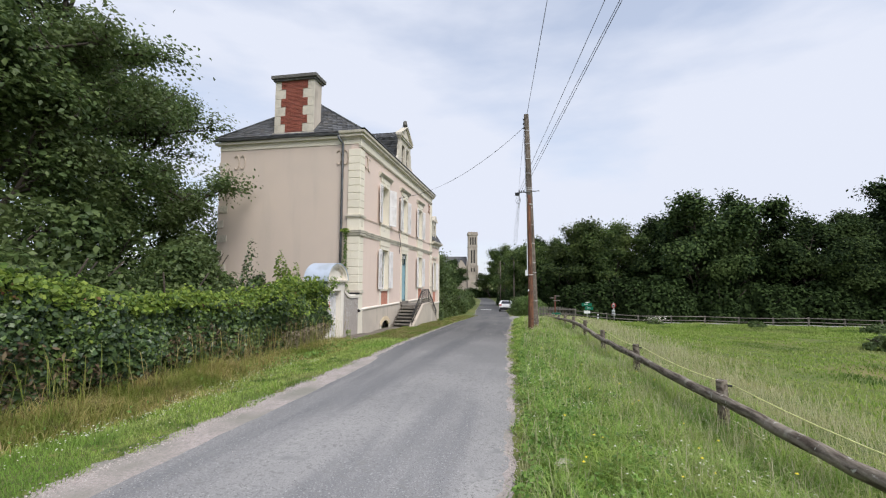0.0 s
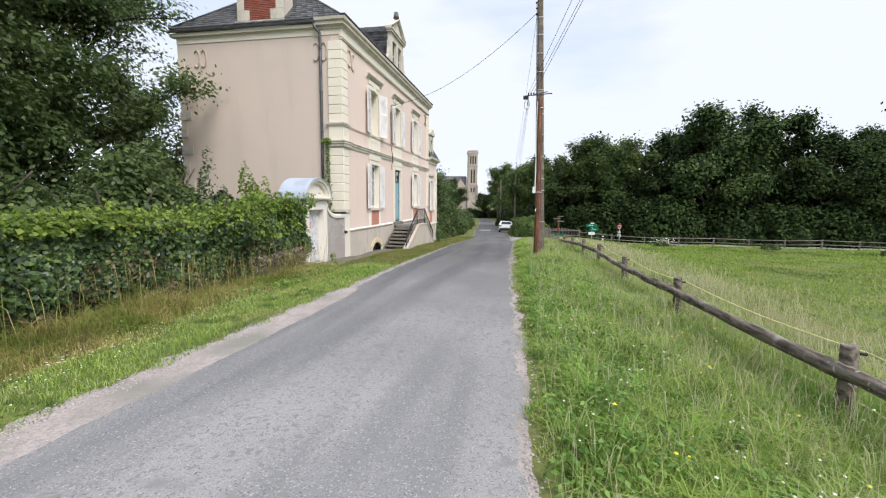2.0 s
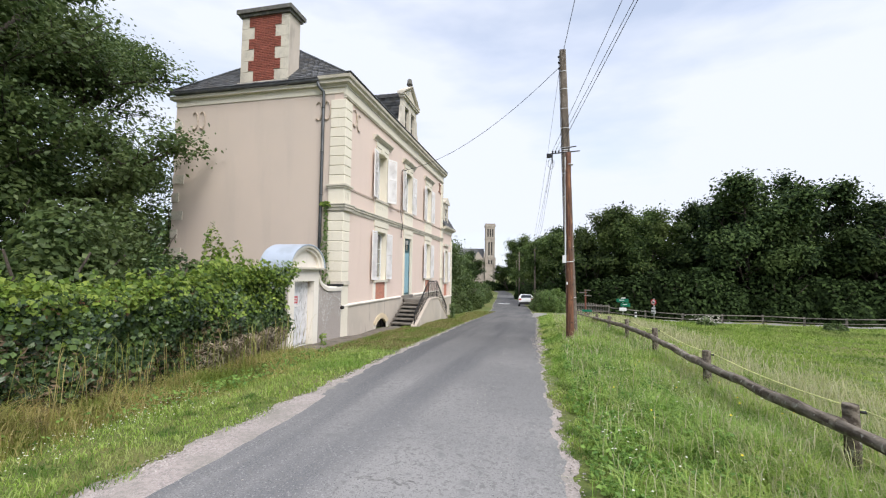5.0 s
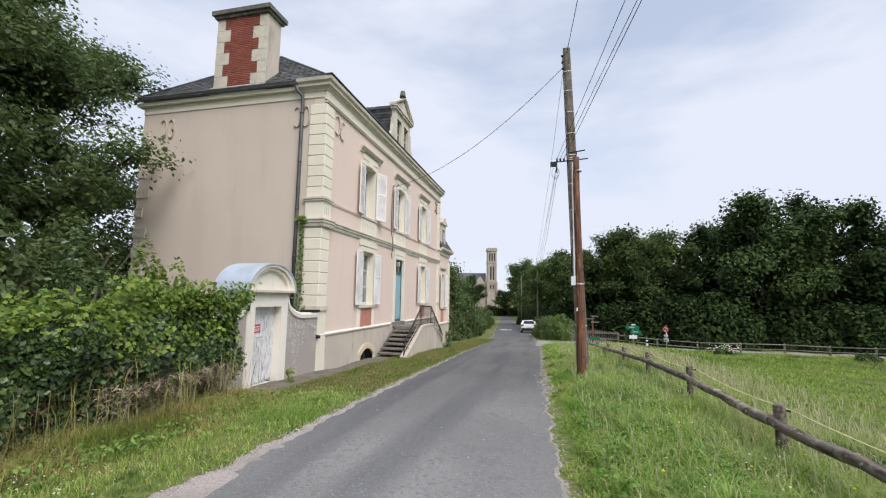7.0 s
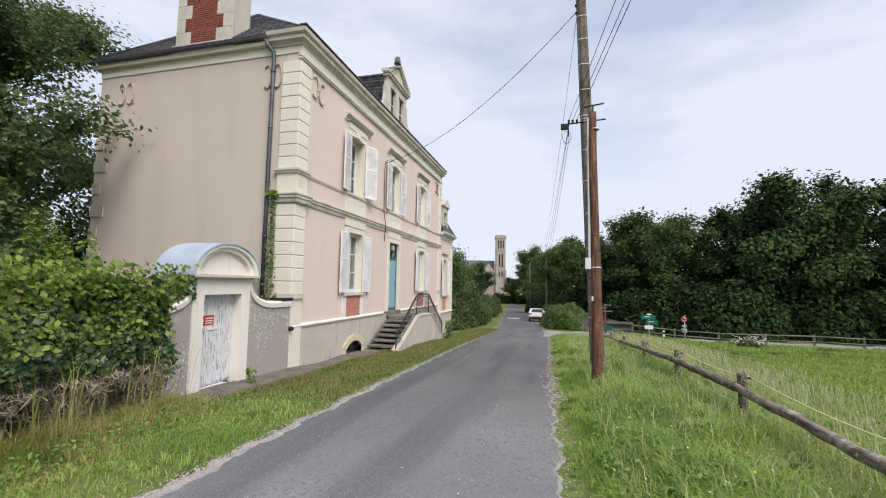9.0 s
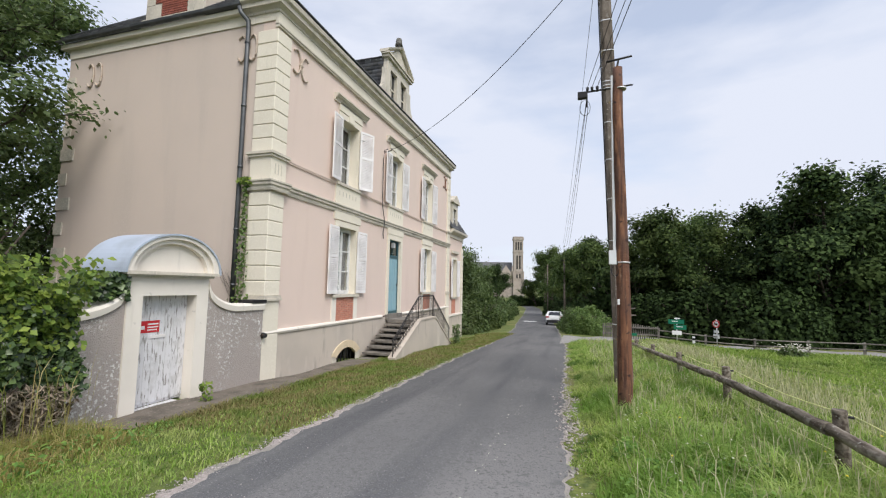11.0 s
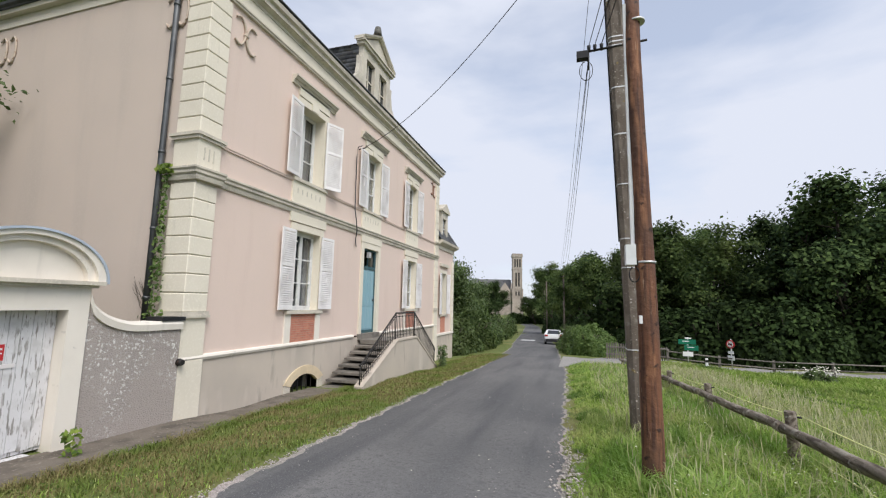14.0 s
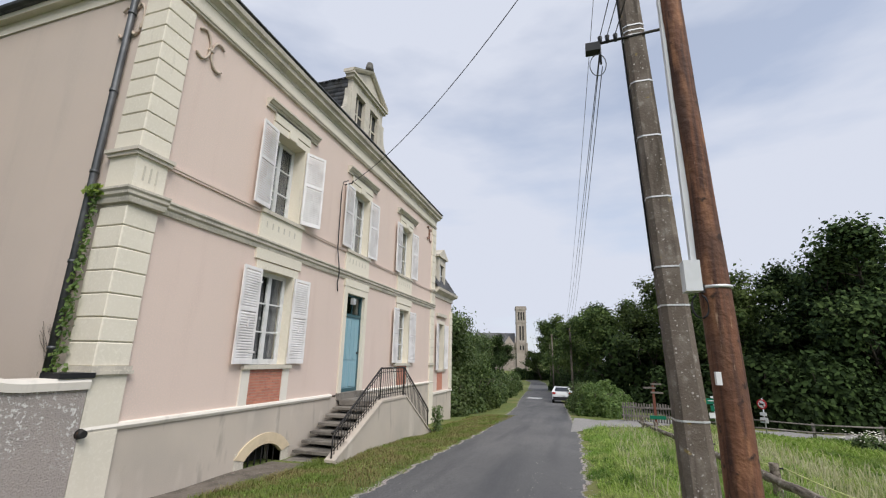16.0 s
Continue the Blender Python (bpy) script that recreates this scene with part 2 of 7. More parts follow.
M_brick = mat("red_brick", (0.29, 0.088, 0.062), 0.9, var=[(14, 3, (0.21, 0.07, 0.055), 0.45, 0.65), (45, 2, (0.38, 0.15, 0.1), 0.55, 0.7)], obj_random=0.16, bump=[(80, 0.3, 0.004)])
M_brick_panel = mat("orange_brick", (0.50, 0.22, 0.15), 0.9, var=[(10, 3, (0.44, 0.18, 0.13), 0.45, 0.65), (45, 2, (0.55, 0.28, 0.2), 0.55, 0.7)], obj_random=0.1, bump=[(80, 0.3, 0.004)])
M_mortar = mat("mortar", (0.42, 0.36, 0.31), 0.95, bump=[(70, 0.3, 0.004)])
M_slate = mat("slate", (0.1, 0.105, 0.115), 0.6, var=[(3, 4, (0.13, 0.125, 0.12), 0.5, 0.7), (16, 4, (0.2, 0.185, 0.15), 0.62, 0.75)], obj_random=0.3, bump=[(40, 0.3, 0.005)], island=[(0.06, 0.062, 0.068), (0.085, 0.085, 0.09), (0.16, 0.165, 0.18), (0.085, 0.088, 0.098)])
M_zinc = mat("zinc", (0.10, 0.105, 0.11), 0.5, 0.6, var=[(3, 4, (0.15, 0.155, 0.16), 0.45, 0.65)])
M_roof_metal = mat("pale_zinc_sheet", (0.50, 0.56, 0.66), 0.5, 0.25, var=[(2.2, 4, (0.42, 0.47, 0.54), 0.45, 0.65), (16, 4, (0.3, 0.31, 0.33), 0.66, 0.78)], bump=[(8, 0.2, 0.01)])
M_shutter = mat("white_shutter_paint", (0.80, 0.77, 0.755), 0.55, var=[(2.2, 4, (0.64, 0.605, 0.59), 0.45, 0.7), (30, 4, (0.45, 0.42, 0.4), 0.68, 0.78)], bump=[(40, 0.1, 0.003)])
M_window_paint = mat("window_paint", (0.66, 0.66, 0.65), 0.5, var=[(6, 4, (0.55, 0.55, 0.54), 0.5, 0.7)])
M_glass = glass_mat("window_glass")
M_curtain = mat("net_curtain", (0.34, 0.34, 0.35), 0.9, var=[((40, 40, 1.0), 2, (0.22, 0.22, 0.24), 0.4, 0.6)], trans=0.35)
# near-black colour that stands in for the shade inside rooms and openings
M_inner_shade = mat("interior_shade_black", (0.05, 0.046, 0.042), 0.95, var=[(2, 2, (0.03, 0.03, 0.03), 0.4, 0.6)])
M_door_blue = mat("blue_door_paint", (0.24, 0.40, 0.46), 0.6, var=[((14, 14, 1.5), 4, (0.30, 0.44, 0.48), 0.5, 0.7), ((24, 24, 3), 4, (0.14, 0.24, 0.28), 0.64, 0.78)], bump=[(30, 0.2, 0.004)])
M_door_teal = mat("dark_teal_paint", (0.05, 0.11, 0.125), 0.5)
M_peeling = mat("peeling_white_paint", (0.66, 0.65, 0.66), 0.7, var=[((24, 24, 4), 5, (0.3, 0.285, 0.27), 0.55, 0.62), (5, 5, (0.55, 0.54, 0.54), 0.5, 0.7), ((50, 50, 10), 4, (0.2, 0.185, 0.17), 0.66, 0.7)], bump=[(40, 0.4, 0.006)])
M_pebbledash = mat("grey_roughcast", (0.40, 0.355, 0.325), 0.95, var=[(1.3, 4, (0.33, 0.295, 0.27), 0.4, 0.7), (26, 2, (0.66, 0.64, 0.61), 0.57, 0.63), (0.9, 3, (0.385, 0.34, 0.31), 0.46, 0.56), (60, 2, (0.22, 0.195, 0.18), 0.6, 0.7)], bump=[(45, 0.9, 0.02)])
M_gate_stone = mat("cream_painted_stone", (0.77, 0.715, 0.635), 0.85, var=[(1.5, 4, (0.71, 0.655, 0.58), 0.45, 0.7), ((6, 6, 0.8), 4, (0.58, 0.535, 0.475), 0.62, 0.82), (7, 5, (0.45, 0.42, 0.38), 0.68, 0.8)], bump=[(45, 0.25, 0.005)])
M_iron = mat("black_iron", (0.035, 0.033, 0.032), 0.6, 0.4, var=[(25, 3, (0.1, 0.055, 0.035), 0.62, 0.75)])
M_anchor = mat("painted_iron_anchor", (0.5, 0.42, 0.34), 0.8, var=[(18, 3, (0.3, 0.17, 0.11), 0.55, 0.7)])
M_anchor_rust = mat("rusty_iron", (0.2, 0.1, 0.065), 0.85)
M_pole_brown = mat("treated_timber_pole", (0.16, 0.068, 0.036), 0.8, var=[((26, 26, 0.9), 5, (0.06, 0.026, 0.017), 0.42, 0.6), ((14, 14, 2.2), 4, (0.27, 0.125, 0.062), 0.52, 0.68), ((3, 3, 1.1), 3, (0.09, 0.045, 0.03), 0.5, 0.66), (9, 3, (0.035, 0.018, 0.013), 0.64, 0.7), ((34, 34, 3.5), 3, (0.4, 0.27, 0.18), 0.68, 0.76)], bump=[(18, 0.7, 0.02), (60, 0.4, 0.006)], spec=0.45)
M_pole_conc = mat("weathered_concrete", (0.13, 0.105, 0.085), 0.95, var=[(3, 4, (0.19, 0.16, 0.135), 0.45, 0.65), (12, 4, (0.25, 0.225, 0.195), 0.6, 0.72), ((9, 9, 1.2), 4, (0.075, 0.06, 0.048), 0.52, 0.68), (5, 3, (0.28, 0.2, 0.06), 0.68, 0.74), (55, 2, (0.42, 0.4, 0.37), 0.66, 0.74)], bump=[(40, 0.6, 0.01)])
M_strap = mat("steel_strap", (0.62, 0.62, 0.62), 0.45, 0.5)
M_pvc = mat("white_pvc", (0.68, 0.69, 0.70), 0.5, var=[(4, 3, (0.58, 0.59, 0.59), 0.5, 0.7)])
M_black = mat("black_plastic", (0.018, 0.018, 0.02), 0.5)
M_wire = mat("cable_sheath", (0.03, 0.03, 0.034), 0.6)
M_fence = mat("weathered_fence_timber", (0.21, 0.18, 0.145), 0.92, var=[((24, 3, 24), 4, (0.075, 0.058, 0.045), 0.42, 0.62), (5, 4, (0.32, 0.30, 0.25), 0.58, 0.72), (18, 3, (0.4, 0.39, 0.34), 0.64, 0.72)], bump=[(24, 0.7, 0.02)], obj_random=0.15)
M_fence_far = mat("grey_fence_timber", (0.19, 0.17, 0.15), 0.92, var=[((12, 12, 3), 4, (0.12, 0.11, 0.1), 0.42, 0.62)], obj_random=0.2)
M_rope = mat("electric_fence_rope", (0.66, 0.68, 0.30), 0.7)
M_sign_green = mat("green_sign_sheet", (0.005, 0.13, 0.075), 0.45)
M_white = mat("white_sign_sheet", (0.72, 0.72, 0.72), 0.5)
M_red = mat("red_sign_sheet", (0.5, 0.03, 0.035), 0.5)
M_post_brown = mat("brown_stained_post", (0.16, 0.06, 0.04), 0.8, var=[(12, 3, (0.1, 0.04, 0.03), 0.5, 0.7)])
M_car = mat("white_car_paint", (0.74, 0.75, 0.76), 0.2, spec=0.6)
M_dim_glass = mat("dim_old_glass", (0.03, 0.034, 0.038), 0.25, spec=0.35, var=[(4, 3, (0.06, 0.06, 0.062), 0.5, 0.7)])
M_car_glass = mat("dark_car_glass", (0.02, 0.024, 0.03), 0.06, spec=0.7)
M_tyre = mat("tyre_rubber", (0.02, 0.02, 0.02), 0.85)
M_lamp_red = mat("red_lamp_lens", (0.35, 0.02, 0.02), 0.25)
M_church = mat("church_limestone", (0.36, 0.31, 0.27), 0.9, var=[(0.25, 4, (0.27, 0.23, 0.2), 0.42, 0.66), (0.9, 4, (0.46, 0.42, 0.37), 0.55, 0.75), ((0.5, 0.5, 0.06), 3, (0.36, 0.33, 0.29), 0.58, 0.75)])
M_paint = mat("road_paint", (0.66, 0.66, 0.64), 0.8, var=[(14, 4, (0.35, 0.35, 0.34), 0.55, 0.7)])
M_lane = mat("pale_lane", (0.24, 0.228, 0.215), 0.95, var=[(1.0, 3, (0.26, 0.25, 0.235), 0.4, 0.7), (40, 2, (0.4, 0.38, 0.36), 0.55, 0.7)], bump=[(50, 0.4, 0.01)])
M_flagstone = mat("worn_paving", (0.17, 0.145, 0.12), 0.95, var=[(3, 4, (0.10, 0.086, 0.07), 0.42, 0.66), (18, 4, (0.25, 0.22, 0.185), 0.58, 0.72)], bump=[(30, 0.6, 0.02)])


# ---- mesh helpers ----
def link_mesh(name, me, material, parent=None, label=""):
    if material is not None:
        me.materials.append(material)
    ob = new(name, me)
    if parent is not None:
        ob.parent = parent
        ob.matrix_parent_inverse = parent.matrix_basis.inverted()
    if label:
        ob["label"] = label
    return ob


def part(name, bm, material, parent=None, label="", bevel=0.0):
    """Links a bmesh as one mesh object under a thing or a part."""
    if bevel:
        bmesh.ops.bevel(bm, geom=[e for e in bm.edges if e.calc_face_angle(0) > 0.5], offset=bevel, segments=2, affect="EDGES", clamp_overlap=True)
    me = bpy.data.meshes.new(name)
    bm.to_mesh(me)
    bm.free()
    return link_mesh(name, me, material, parent, label)


def empty(name, x, y, z, label="", category="", group="", kind=""):
    ob = new(name)
    ob.matrix_basis = pose(x, y, z)
    return tagged(ob, label, category, group, kind)


def array_mesh(name, verts, faces, material, parent=None, label="", smooth=False):
    """A mesh straight from arrays: verts (n, 3), faces (m, 3 or 4)."""
    me = bpy.data.meshes.new(name)
    verts, faces = np.asarray(verts, np.float32), np.asarray(faces, np.int32)
    k = faces.shape[1]
    me.vertices.add(len(verts))
    me.vertices.foreach_set("co", verts.ravel())
    me.loops.add(faces.size)
    me.loops.foreach_set("vertex_index", faces.ravel())
    me.polygons.add(len(faces))
    me.polygons.foreach_set("loop_start", np.arange(0, faces.size, k, dtype=np.int32))
    me.polygons.foreach_set("loop_total", np.full(len(faces), k, np.int32))
    if smooth:
        me.polygons.foreach_set("use_smooth", np.ones(len(faces), bool))
    me.update(calc_edges=True)
    return link_mesh(name, me, material, parent, label)


def box(bm, x0, y0, z0, x1, y1, z1):
    v = [bm.verts.new(p) for p in ((x0, y0, z0), (x1, y0, z0), (x1, y1, z0), (x0, y1, z0), (x0, y0, z1), (x1, y0, z1), (x1, y1, z1), (x0, y1, z1))]
    for f in ((0, 3, 2, 1), (4, 5, 6, 7), (0, 1, 5, 4), (1, 2, 6, 5), (2, 3, 7, 6), (3, 0, 4, 7)):
        bm.faces.new([v[i] for i in f])
    return v


def boxes(*rows):
    bm = bmesh.new()
    for r in rows:
        box(bm, *r)
    return bm


def sweep(bm, profile, path, closed=False):
    """Sweeps a closed 2D outline along a path of frames (origin, u axis, v axis)."""
    rings = []
    for o, u, v in path:
        rings.append([bm.verts.new(Vector(o) + Vector(u) * a + Vector(v) * b) for a, b in profile])
    n = len(profile)
    pairs = list(zip(rings, rings[1:])) + ([(rings[-1], rings[0])] if closed else [])
    for r, s in pairs:
        for i in range(n):
            bm.faces.new((r[i], r[(i + 1) % n], s[(i + 1) % n], s[i]))
    if not closed:
        bm.faces.new(rings[0][::-1])
        bm.faces.new(rings[-1])
    bmesh.ops.recalc_face_normals(bm, faces=bm.faces[:])
    return bm


def tube(bm, points, r0, r1=None, sides=8):
    """A tapered round bar along points."""
    r1 = r0 if r1 is None else r1
    pts = [Vector(p) for p in points]
    prev, n = None, len(pts)
    rings = []
    ref = Vector((0, 0, 1))
    for i, p in enumerate(pts):
        d = (pts[min(i + 1, n - 1)] - pts[max(i - 1, 0)]).normalized()
        if abs(d.dot(ref)) > 0.95:
            ref = Vector((1, 0, 0)) if abs(d.x) < 0.9 else Vector((0, 1, 0))
        u = d.cross(ref).normalized()
        w = d.cross(u)
        r = r0 + (r1 - r0) * i / max(n - 1, 1)
        rings.append([bm.verts.new(p + (u * math.cos(a) + w * math.sin(a)) * r) for a in (2 * math.pi * k / sides for k in range(sides))])
    for a, b in zip(rings, rings[1:]):
        for k in range(sides):
            f = bm.faces.new((a[k], a[(k + 1) % sides], b[(k + 1) % sides], b[k]))
            f.smooth = True
    bm.faces.new(rings[0][::-1])
    bm.faces.new(rings[-1])
    return bm


def wall_strip(bm, x0, x1, y0, y1, z0, z1, holes):
    """A wall across y, one closed piece, with openings (y0, y1, z0, z1) right through it."""
    ys = sorted({y0, y1, *[h[0] for h in holes], *[h[1] for h in holes]})
    zs = sorted({z0, z1, *[h[2] for h in holes], *[h[3] for h in holes]})
    made = {}

    def vert(x, j, k):
        if (x, j, k) not in made:
            made[x, j, k] = bm.verts.new((x, ys[j], zs[k]))
        return made[x, j, k]

    def full(j, k):
        if not (0 <= j < len(ys) - 1 and 0 <= k < len(zs) - 1):
            return False
        a, b, c, d = ys[j], ys[j + 1], zs[k], zs[k + 1]
        return not any(h[0] <= a and b <= h[1] and h[2] <= c and d <= h[3] for h in holes)

    for j in range(len(ys) - 1):
        for k in range(len(zs) - 1):
            if not full(j, k):
                continue
            for x in (x0, x1):
                bm.faces.new([vert(x, a, b) for a, b in ((j, k), (j + 1, k), (j + 1, k + 1), (j, k + 1))])
            for dj, dk, p, q in ((-1, 0, (j, k), (j, k + 1)), (1, 0, (j + 1, k), (j + 1, k + 1)), (0, -1, (j, k), (j + 1, k)), (0, 1, (j, k + 1), (j + 1, k + 1))):
                if not full(j + dj, k + dk):
                    bm.faces.new([vert(x0, *p), vert(x0, *q), vert(x1, *q), vert(x1, *p)])
    bmesh.ops.recalc_face_normals(bm, faces=bm.faces[:])
    return bm


def rand(*shape):
    return np.random.rand(*shape)


def unit(v):
    return v / np.maximum(np.linalg.norm(v, axis=-1, keepdims=True), 1e-9)


def leaf_arrays(points, normals, size, spread=0.5, droop=0.25, narrow=0.55):
    """Folded pointed leaves at points, facing about along normals."""
    n = len(points)
    nr = unit(normals + np.random.normal(0, spread, (n, 3)))
    d = unit(np.cross(nr, np.random.normal(0, 1, (n, 3))))
    d[:, 2] -= droop
    d = unit(d - nr * (d * nr).sum(1, keepdims=True))
    s = np.cross(nr, d)
    L = (size * (0.6 + 0.8 * rand(n)))[:, None]
    base = points - d * L * 0.5
    v = np.stack([base, base + d * L * 0.45 + s * L * narrow * 0.5 + nr * L * 0.1, base + d * L, base + d * L * 0.45 - s * L * narrow * 0.5 + nr * L * 0.1], 1).reshape(-1, 3)
    i = np.arange(n)[:, None] * 4
    f = np.concatenate([i + [0, 1, 2], i + [0, 2, 3]], 1).reshape(-1, 3)
    return v, f


def blade_arrays(x, y, z, height, width, lean, seed_head=False):
    """Curved two-piece blades that stand at x, y, z."""
    n = len(x)
    a = rand(n) * 2 * np.pi
    dx, dy = np.cos(a), np.sin(a)
    b = a + np.pi / 2 + np.random.normal(0, 0.5, n)
    sx, sy = np.cos(b), np.sin(b)
    rows = []
    fr = ((0.0, 1.0, 0.0), (0.6, 0.75, 0.3)) if not seed_head else ((0.0, 0.35, 0.0), (0.78, 0.9, 0.5))
    for h, w, c in fr:
        px, py = x + dx * lean * height * c, y + dy * lean * height * c
        pz = z + height * h * (1 - 0.15 * lean * h)
        hw = width * w * 0.5
        rows += [np.stack([px - sx * hw, py - sy * hw, pz], 1), np.stack([px + sx * hw, py + sy * hw, pz], 1)]
    rows.append(np.stack([x + dx * lean * height, y + dy * lean * height, z + height * (1 - 0.35 * lean)], 1))
    v = np.stack(rows, 1).reshape(-1, 3)
    i = np.arange(n)[:, None] * 5
    f = np.concatenate([i + t for t in ([0, 1, 3], [0, 3, 2], [2, 3, 4])], 1).reshape(-1, 3)
    return v, f


def smooth01(t):
    t = np.clip(t, 0, 1)
    return t * t * (3 - 2 * t)


# ---- ground ----
def road_z(y):
    return np.interp(y, [-60, -20, 0, 13, 24, 36, 57, 100, 160, 400], [0.9, 0.25, -0.12, -0.38, -0.78, -1.4, -2.5, -4.3, -5.2, -5.4])


def road_left(y):
    return np.interp(y, [-60, 0, 20, 28, 34, 45, 57, 100, 145, 200], [-3.6, -3.55, -3.55, -3.6, -4.0, -4.9, -6.3, -10.4, -14.5, -25])


def road_right(y):
    return np.interp(y, [-60, 2, 6, 12, 18, 28, 36, 45, 57, 100, 145, 200], [0.15, 0.13, 0.08, -0.22, -0.42, -0.55, -1.0, -1.5, -2.2, -6.0, -10.4, -20])


def wob(x, y, s):
    return np.sin(x * 1.7 / s + 1.3) * np.cos(y * 1.1 / s + 0.4) + 0.5 * np.sin(x * 3.9 / s + y * 2.3 / s)


def terrain(x, y):
    x, y = np.asarray(x, float), np.asarray(y, float)
    z = road_z(y)
    l, r = road_left(y), road_right(y)
    off_l, off_r = np.maximum(l - x, 0), np.maximum(x - r, 0)
    z = z - 0.30 * smooth01((off_l - 0.2) / 2.9) * smooth01((60 - y) / 20)
    z = z + 0.05 * smooth01(off_r / 0.5) * smooth01((28 - y) / 4)
    z = z - 0.42 * smooth01((x - 3.0) / 6.0) * smooth01((70 - y) / 20)
    rough = smooth01((off_l + off_r) / 1.2)
    return z + rough * 0.035 * wob(x, y, 1.0)


def axis(*spans):
    out = []
    for a, b, s in spans:
        out += list(np.arange(a, b, s))
    return np.array(out + [spans[-1][1]])


gx = axis((-1500, -200, 130), (-200, -40, 16), (-40, -14, 2), (-14, 12, 0.35), (12, 50, 2), (50, 200, 15), (200, 1500, 130))
gy = axis((-300, -30, 30), (-30, 0, 1.5), (0, 40, 0.4), (40, 80, 1.5), (80, 200, 6), (200, 2600, 150))
GX, GY = np.meshgrid(gx, gy, indexing="ij")
GZ = terrain(GX, GY)
ii, jj = np.meshgrid(np.arange(len(gx) - 1), np.arange(len(gy) - 1), indexing="ij")
q = (ii * len(gy) + jj).ravel()
ground = array_mesh("ground", np.stack([GX, GY, GZ], -1).reshape(-1, 3), np.stack([q, q + len(gy), q + len(gy) + 1, q + 1], 1), M_soil, smooth=True)
tagged(ground, "grassy green ground of verges, pasture and lane sides", "ground", kind="structure")


def strip(name, ys, left, right, lift, material, cols=8, edge=0.0):
    y = np.repeat(ys[:, None], cols + 1, 1)
    u = np.linspace(0, 1, cols + 1)[None, :]
    l, r = left(ys), right(ys)
    if edge:
        l = l + edge * (np.sin(ys * 5.1) * 0.5 + np.sin(ys * 13.7 + 1) * 0.35 + np.sin(ys * 31 + 2) * 0.25)
        r = r + edge * (np.sin(ys * 4.3 + 2) * 0.5 + np.sin(ys * 11.9) * 0.35 + np.sin(ys * 27 + 1) * 0.25)
    x = l[:, None] + (r - l)[:, None] * u
    z = terrain(np.clip(x, road_left(y), road_right(y)), y) + lift + 0.03 * (1 - (2 * u - 1) ** 2)
    i, j = np.meshgrid(np.arange(len(ys) - 1), np.arange(cols), indexing="ij")
    k = (i * (cols + 1) + j).ravel()
    return array_mesh(name, np.stack([x, y, z], -1).reshape(-1, 3), np.stack([k, k + 1, k + cols + 2, k + cols + 1], 1), material, smooth=True)


YS = np.concatenate([np.arange(-40, 0, 1.0), np.arange(0, 40, 0.08), np.arange(40, 200, 1.0)])
shoulder = strip("road_shoulder", YS, lambda y: road_left(y) - np.interp(y, [6, 11], [0.12, 0.0]), lambda y: road_right(y) + np.interp(y, [5, 12], [0.12, 0.0]), 0.008, M_gravel_bed, 10, 0.09)
tagged(shoulder, "pinkish gravel margin under the edges of the road", "road shoulder", kind="structure")
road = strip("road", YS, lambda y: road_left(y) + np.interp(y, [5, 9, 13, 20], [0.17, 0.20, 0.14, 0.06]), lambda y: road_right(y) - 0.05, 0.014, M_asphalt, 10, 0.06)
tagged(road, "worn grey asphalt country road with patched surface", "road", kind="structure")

# ---- the house ----
FX, GY0, GY1, BX = -7.05, 17.98, 32.95, -14.2     # facade plane, near and far gable, back
LEDGE, BAND = 0.24, 3.54
house = empty("house", -10.6, 25.2, -1.2, "two-storey beige rendered house with stone quoins and white shutters", "house")
GW = [(21.05, 22.17), (28.70, 29.78)]          # ground windows
UW = [(21.02, 22.12), (24.76, 25.84), (28.68, 29.76)]
DOOR = (24.80, 25.90, 0.28, 3.14)
holes = [(a, b, 1.08, 3.12) for a, b in GW] + [(a, b, 4.46, 6.46) for a, b in UW] + [DOOR]
bm = wall_strip(bmesh.new(), FX - 0.42, FX, GY0, GY1, LEDGE, 8.0, [(a - 0.06, b + 0.06, c - 0.03, d + 0.06) for a, b, c, d in holes])
part("front_wall", bm, M_render_front, house, "pinkish rendered front wall")
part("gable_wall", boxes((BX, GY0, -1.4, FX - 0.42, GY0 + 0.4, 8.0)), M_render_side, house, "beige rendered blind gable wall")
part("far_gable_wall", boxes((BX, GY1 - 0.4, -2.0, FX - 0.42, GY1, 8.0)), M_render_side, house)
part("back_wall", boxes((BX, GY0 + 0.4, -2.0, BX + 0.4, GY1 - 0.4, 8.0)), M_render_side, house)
# inner wall and floors coloured near-black, so room shade is painted in
part("inner_wall", boxes((-10.2, GY0 + 0.4, -0.2, -10.1, GY1 - 0.4, 7.9)), M_inner_shade, house)
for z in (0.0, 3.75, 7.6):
    part("inner_floor", boxes((BX + 0.4, GY0 + 0.4, z, FX - 0.42, GY1 - 0.4, z + 0.2)), M_inner_shade, house)
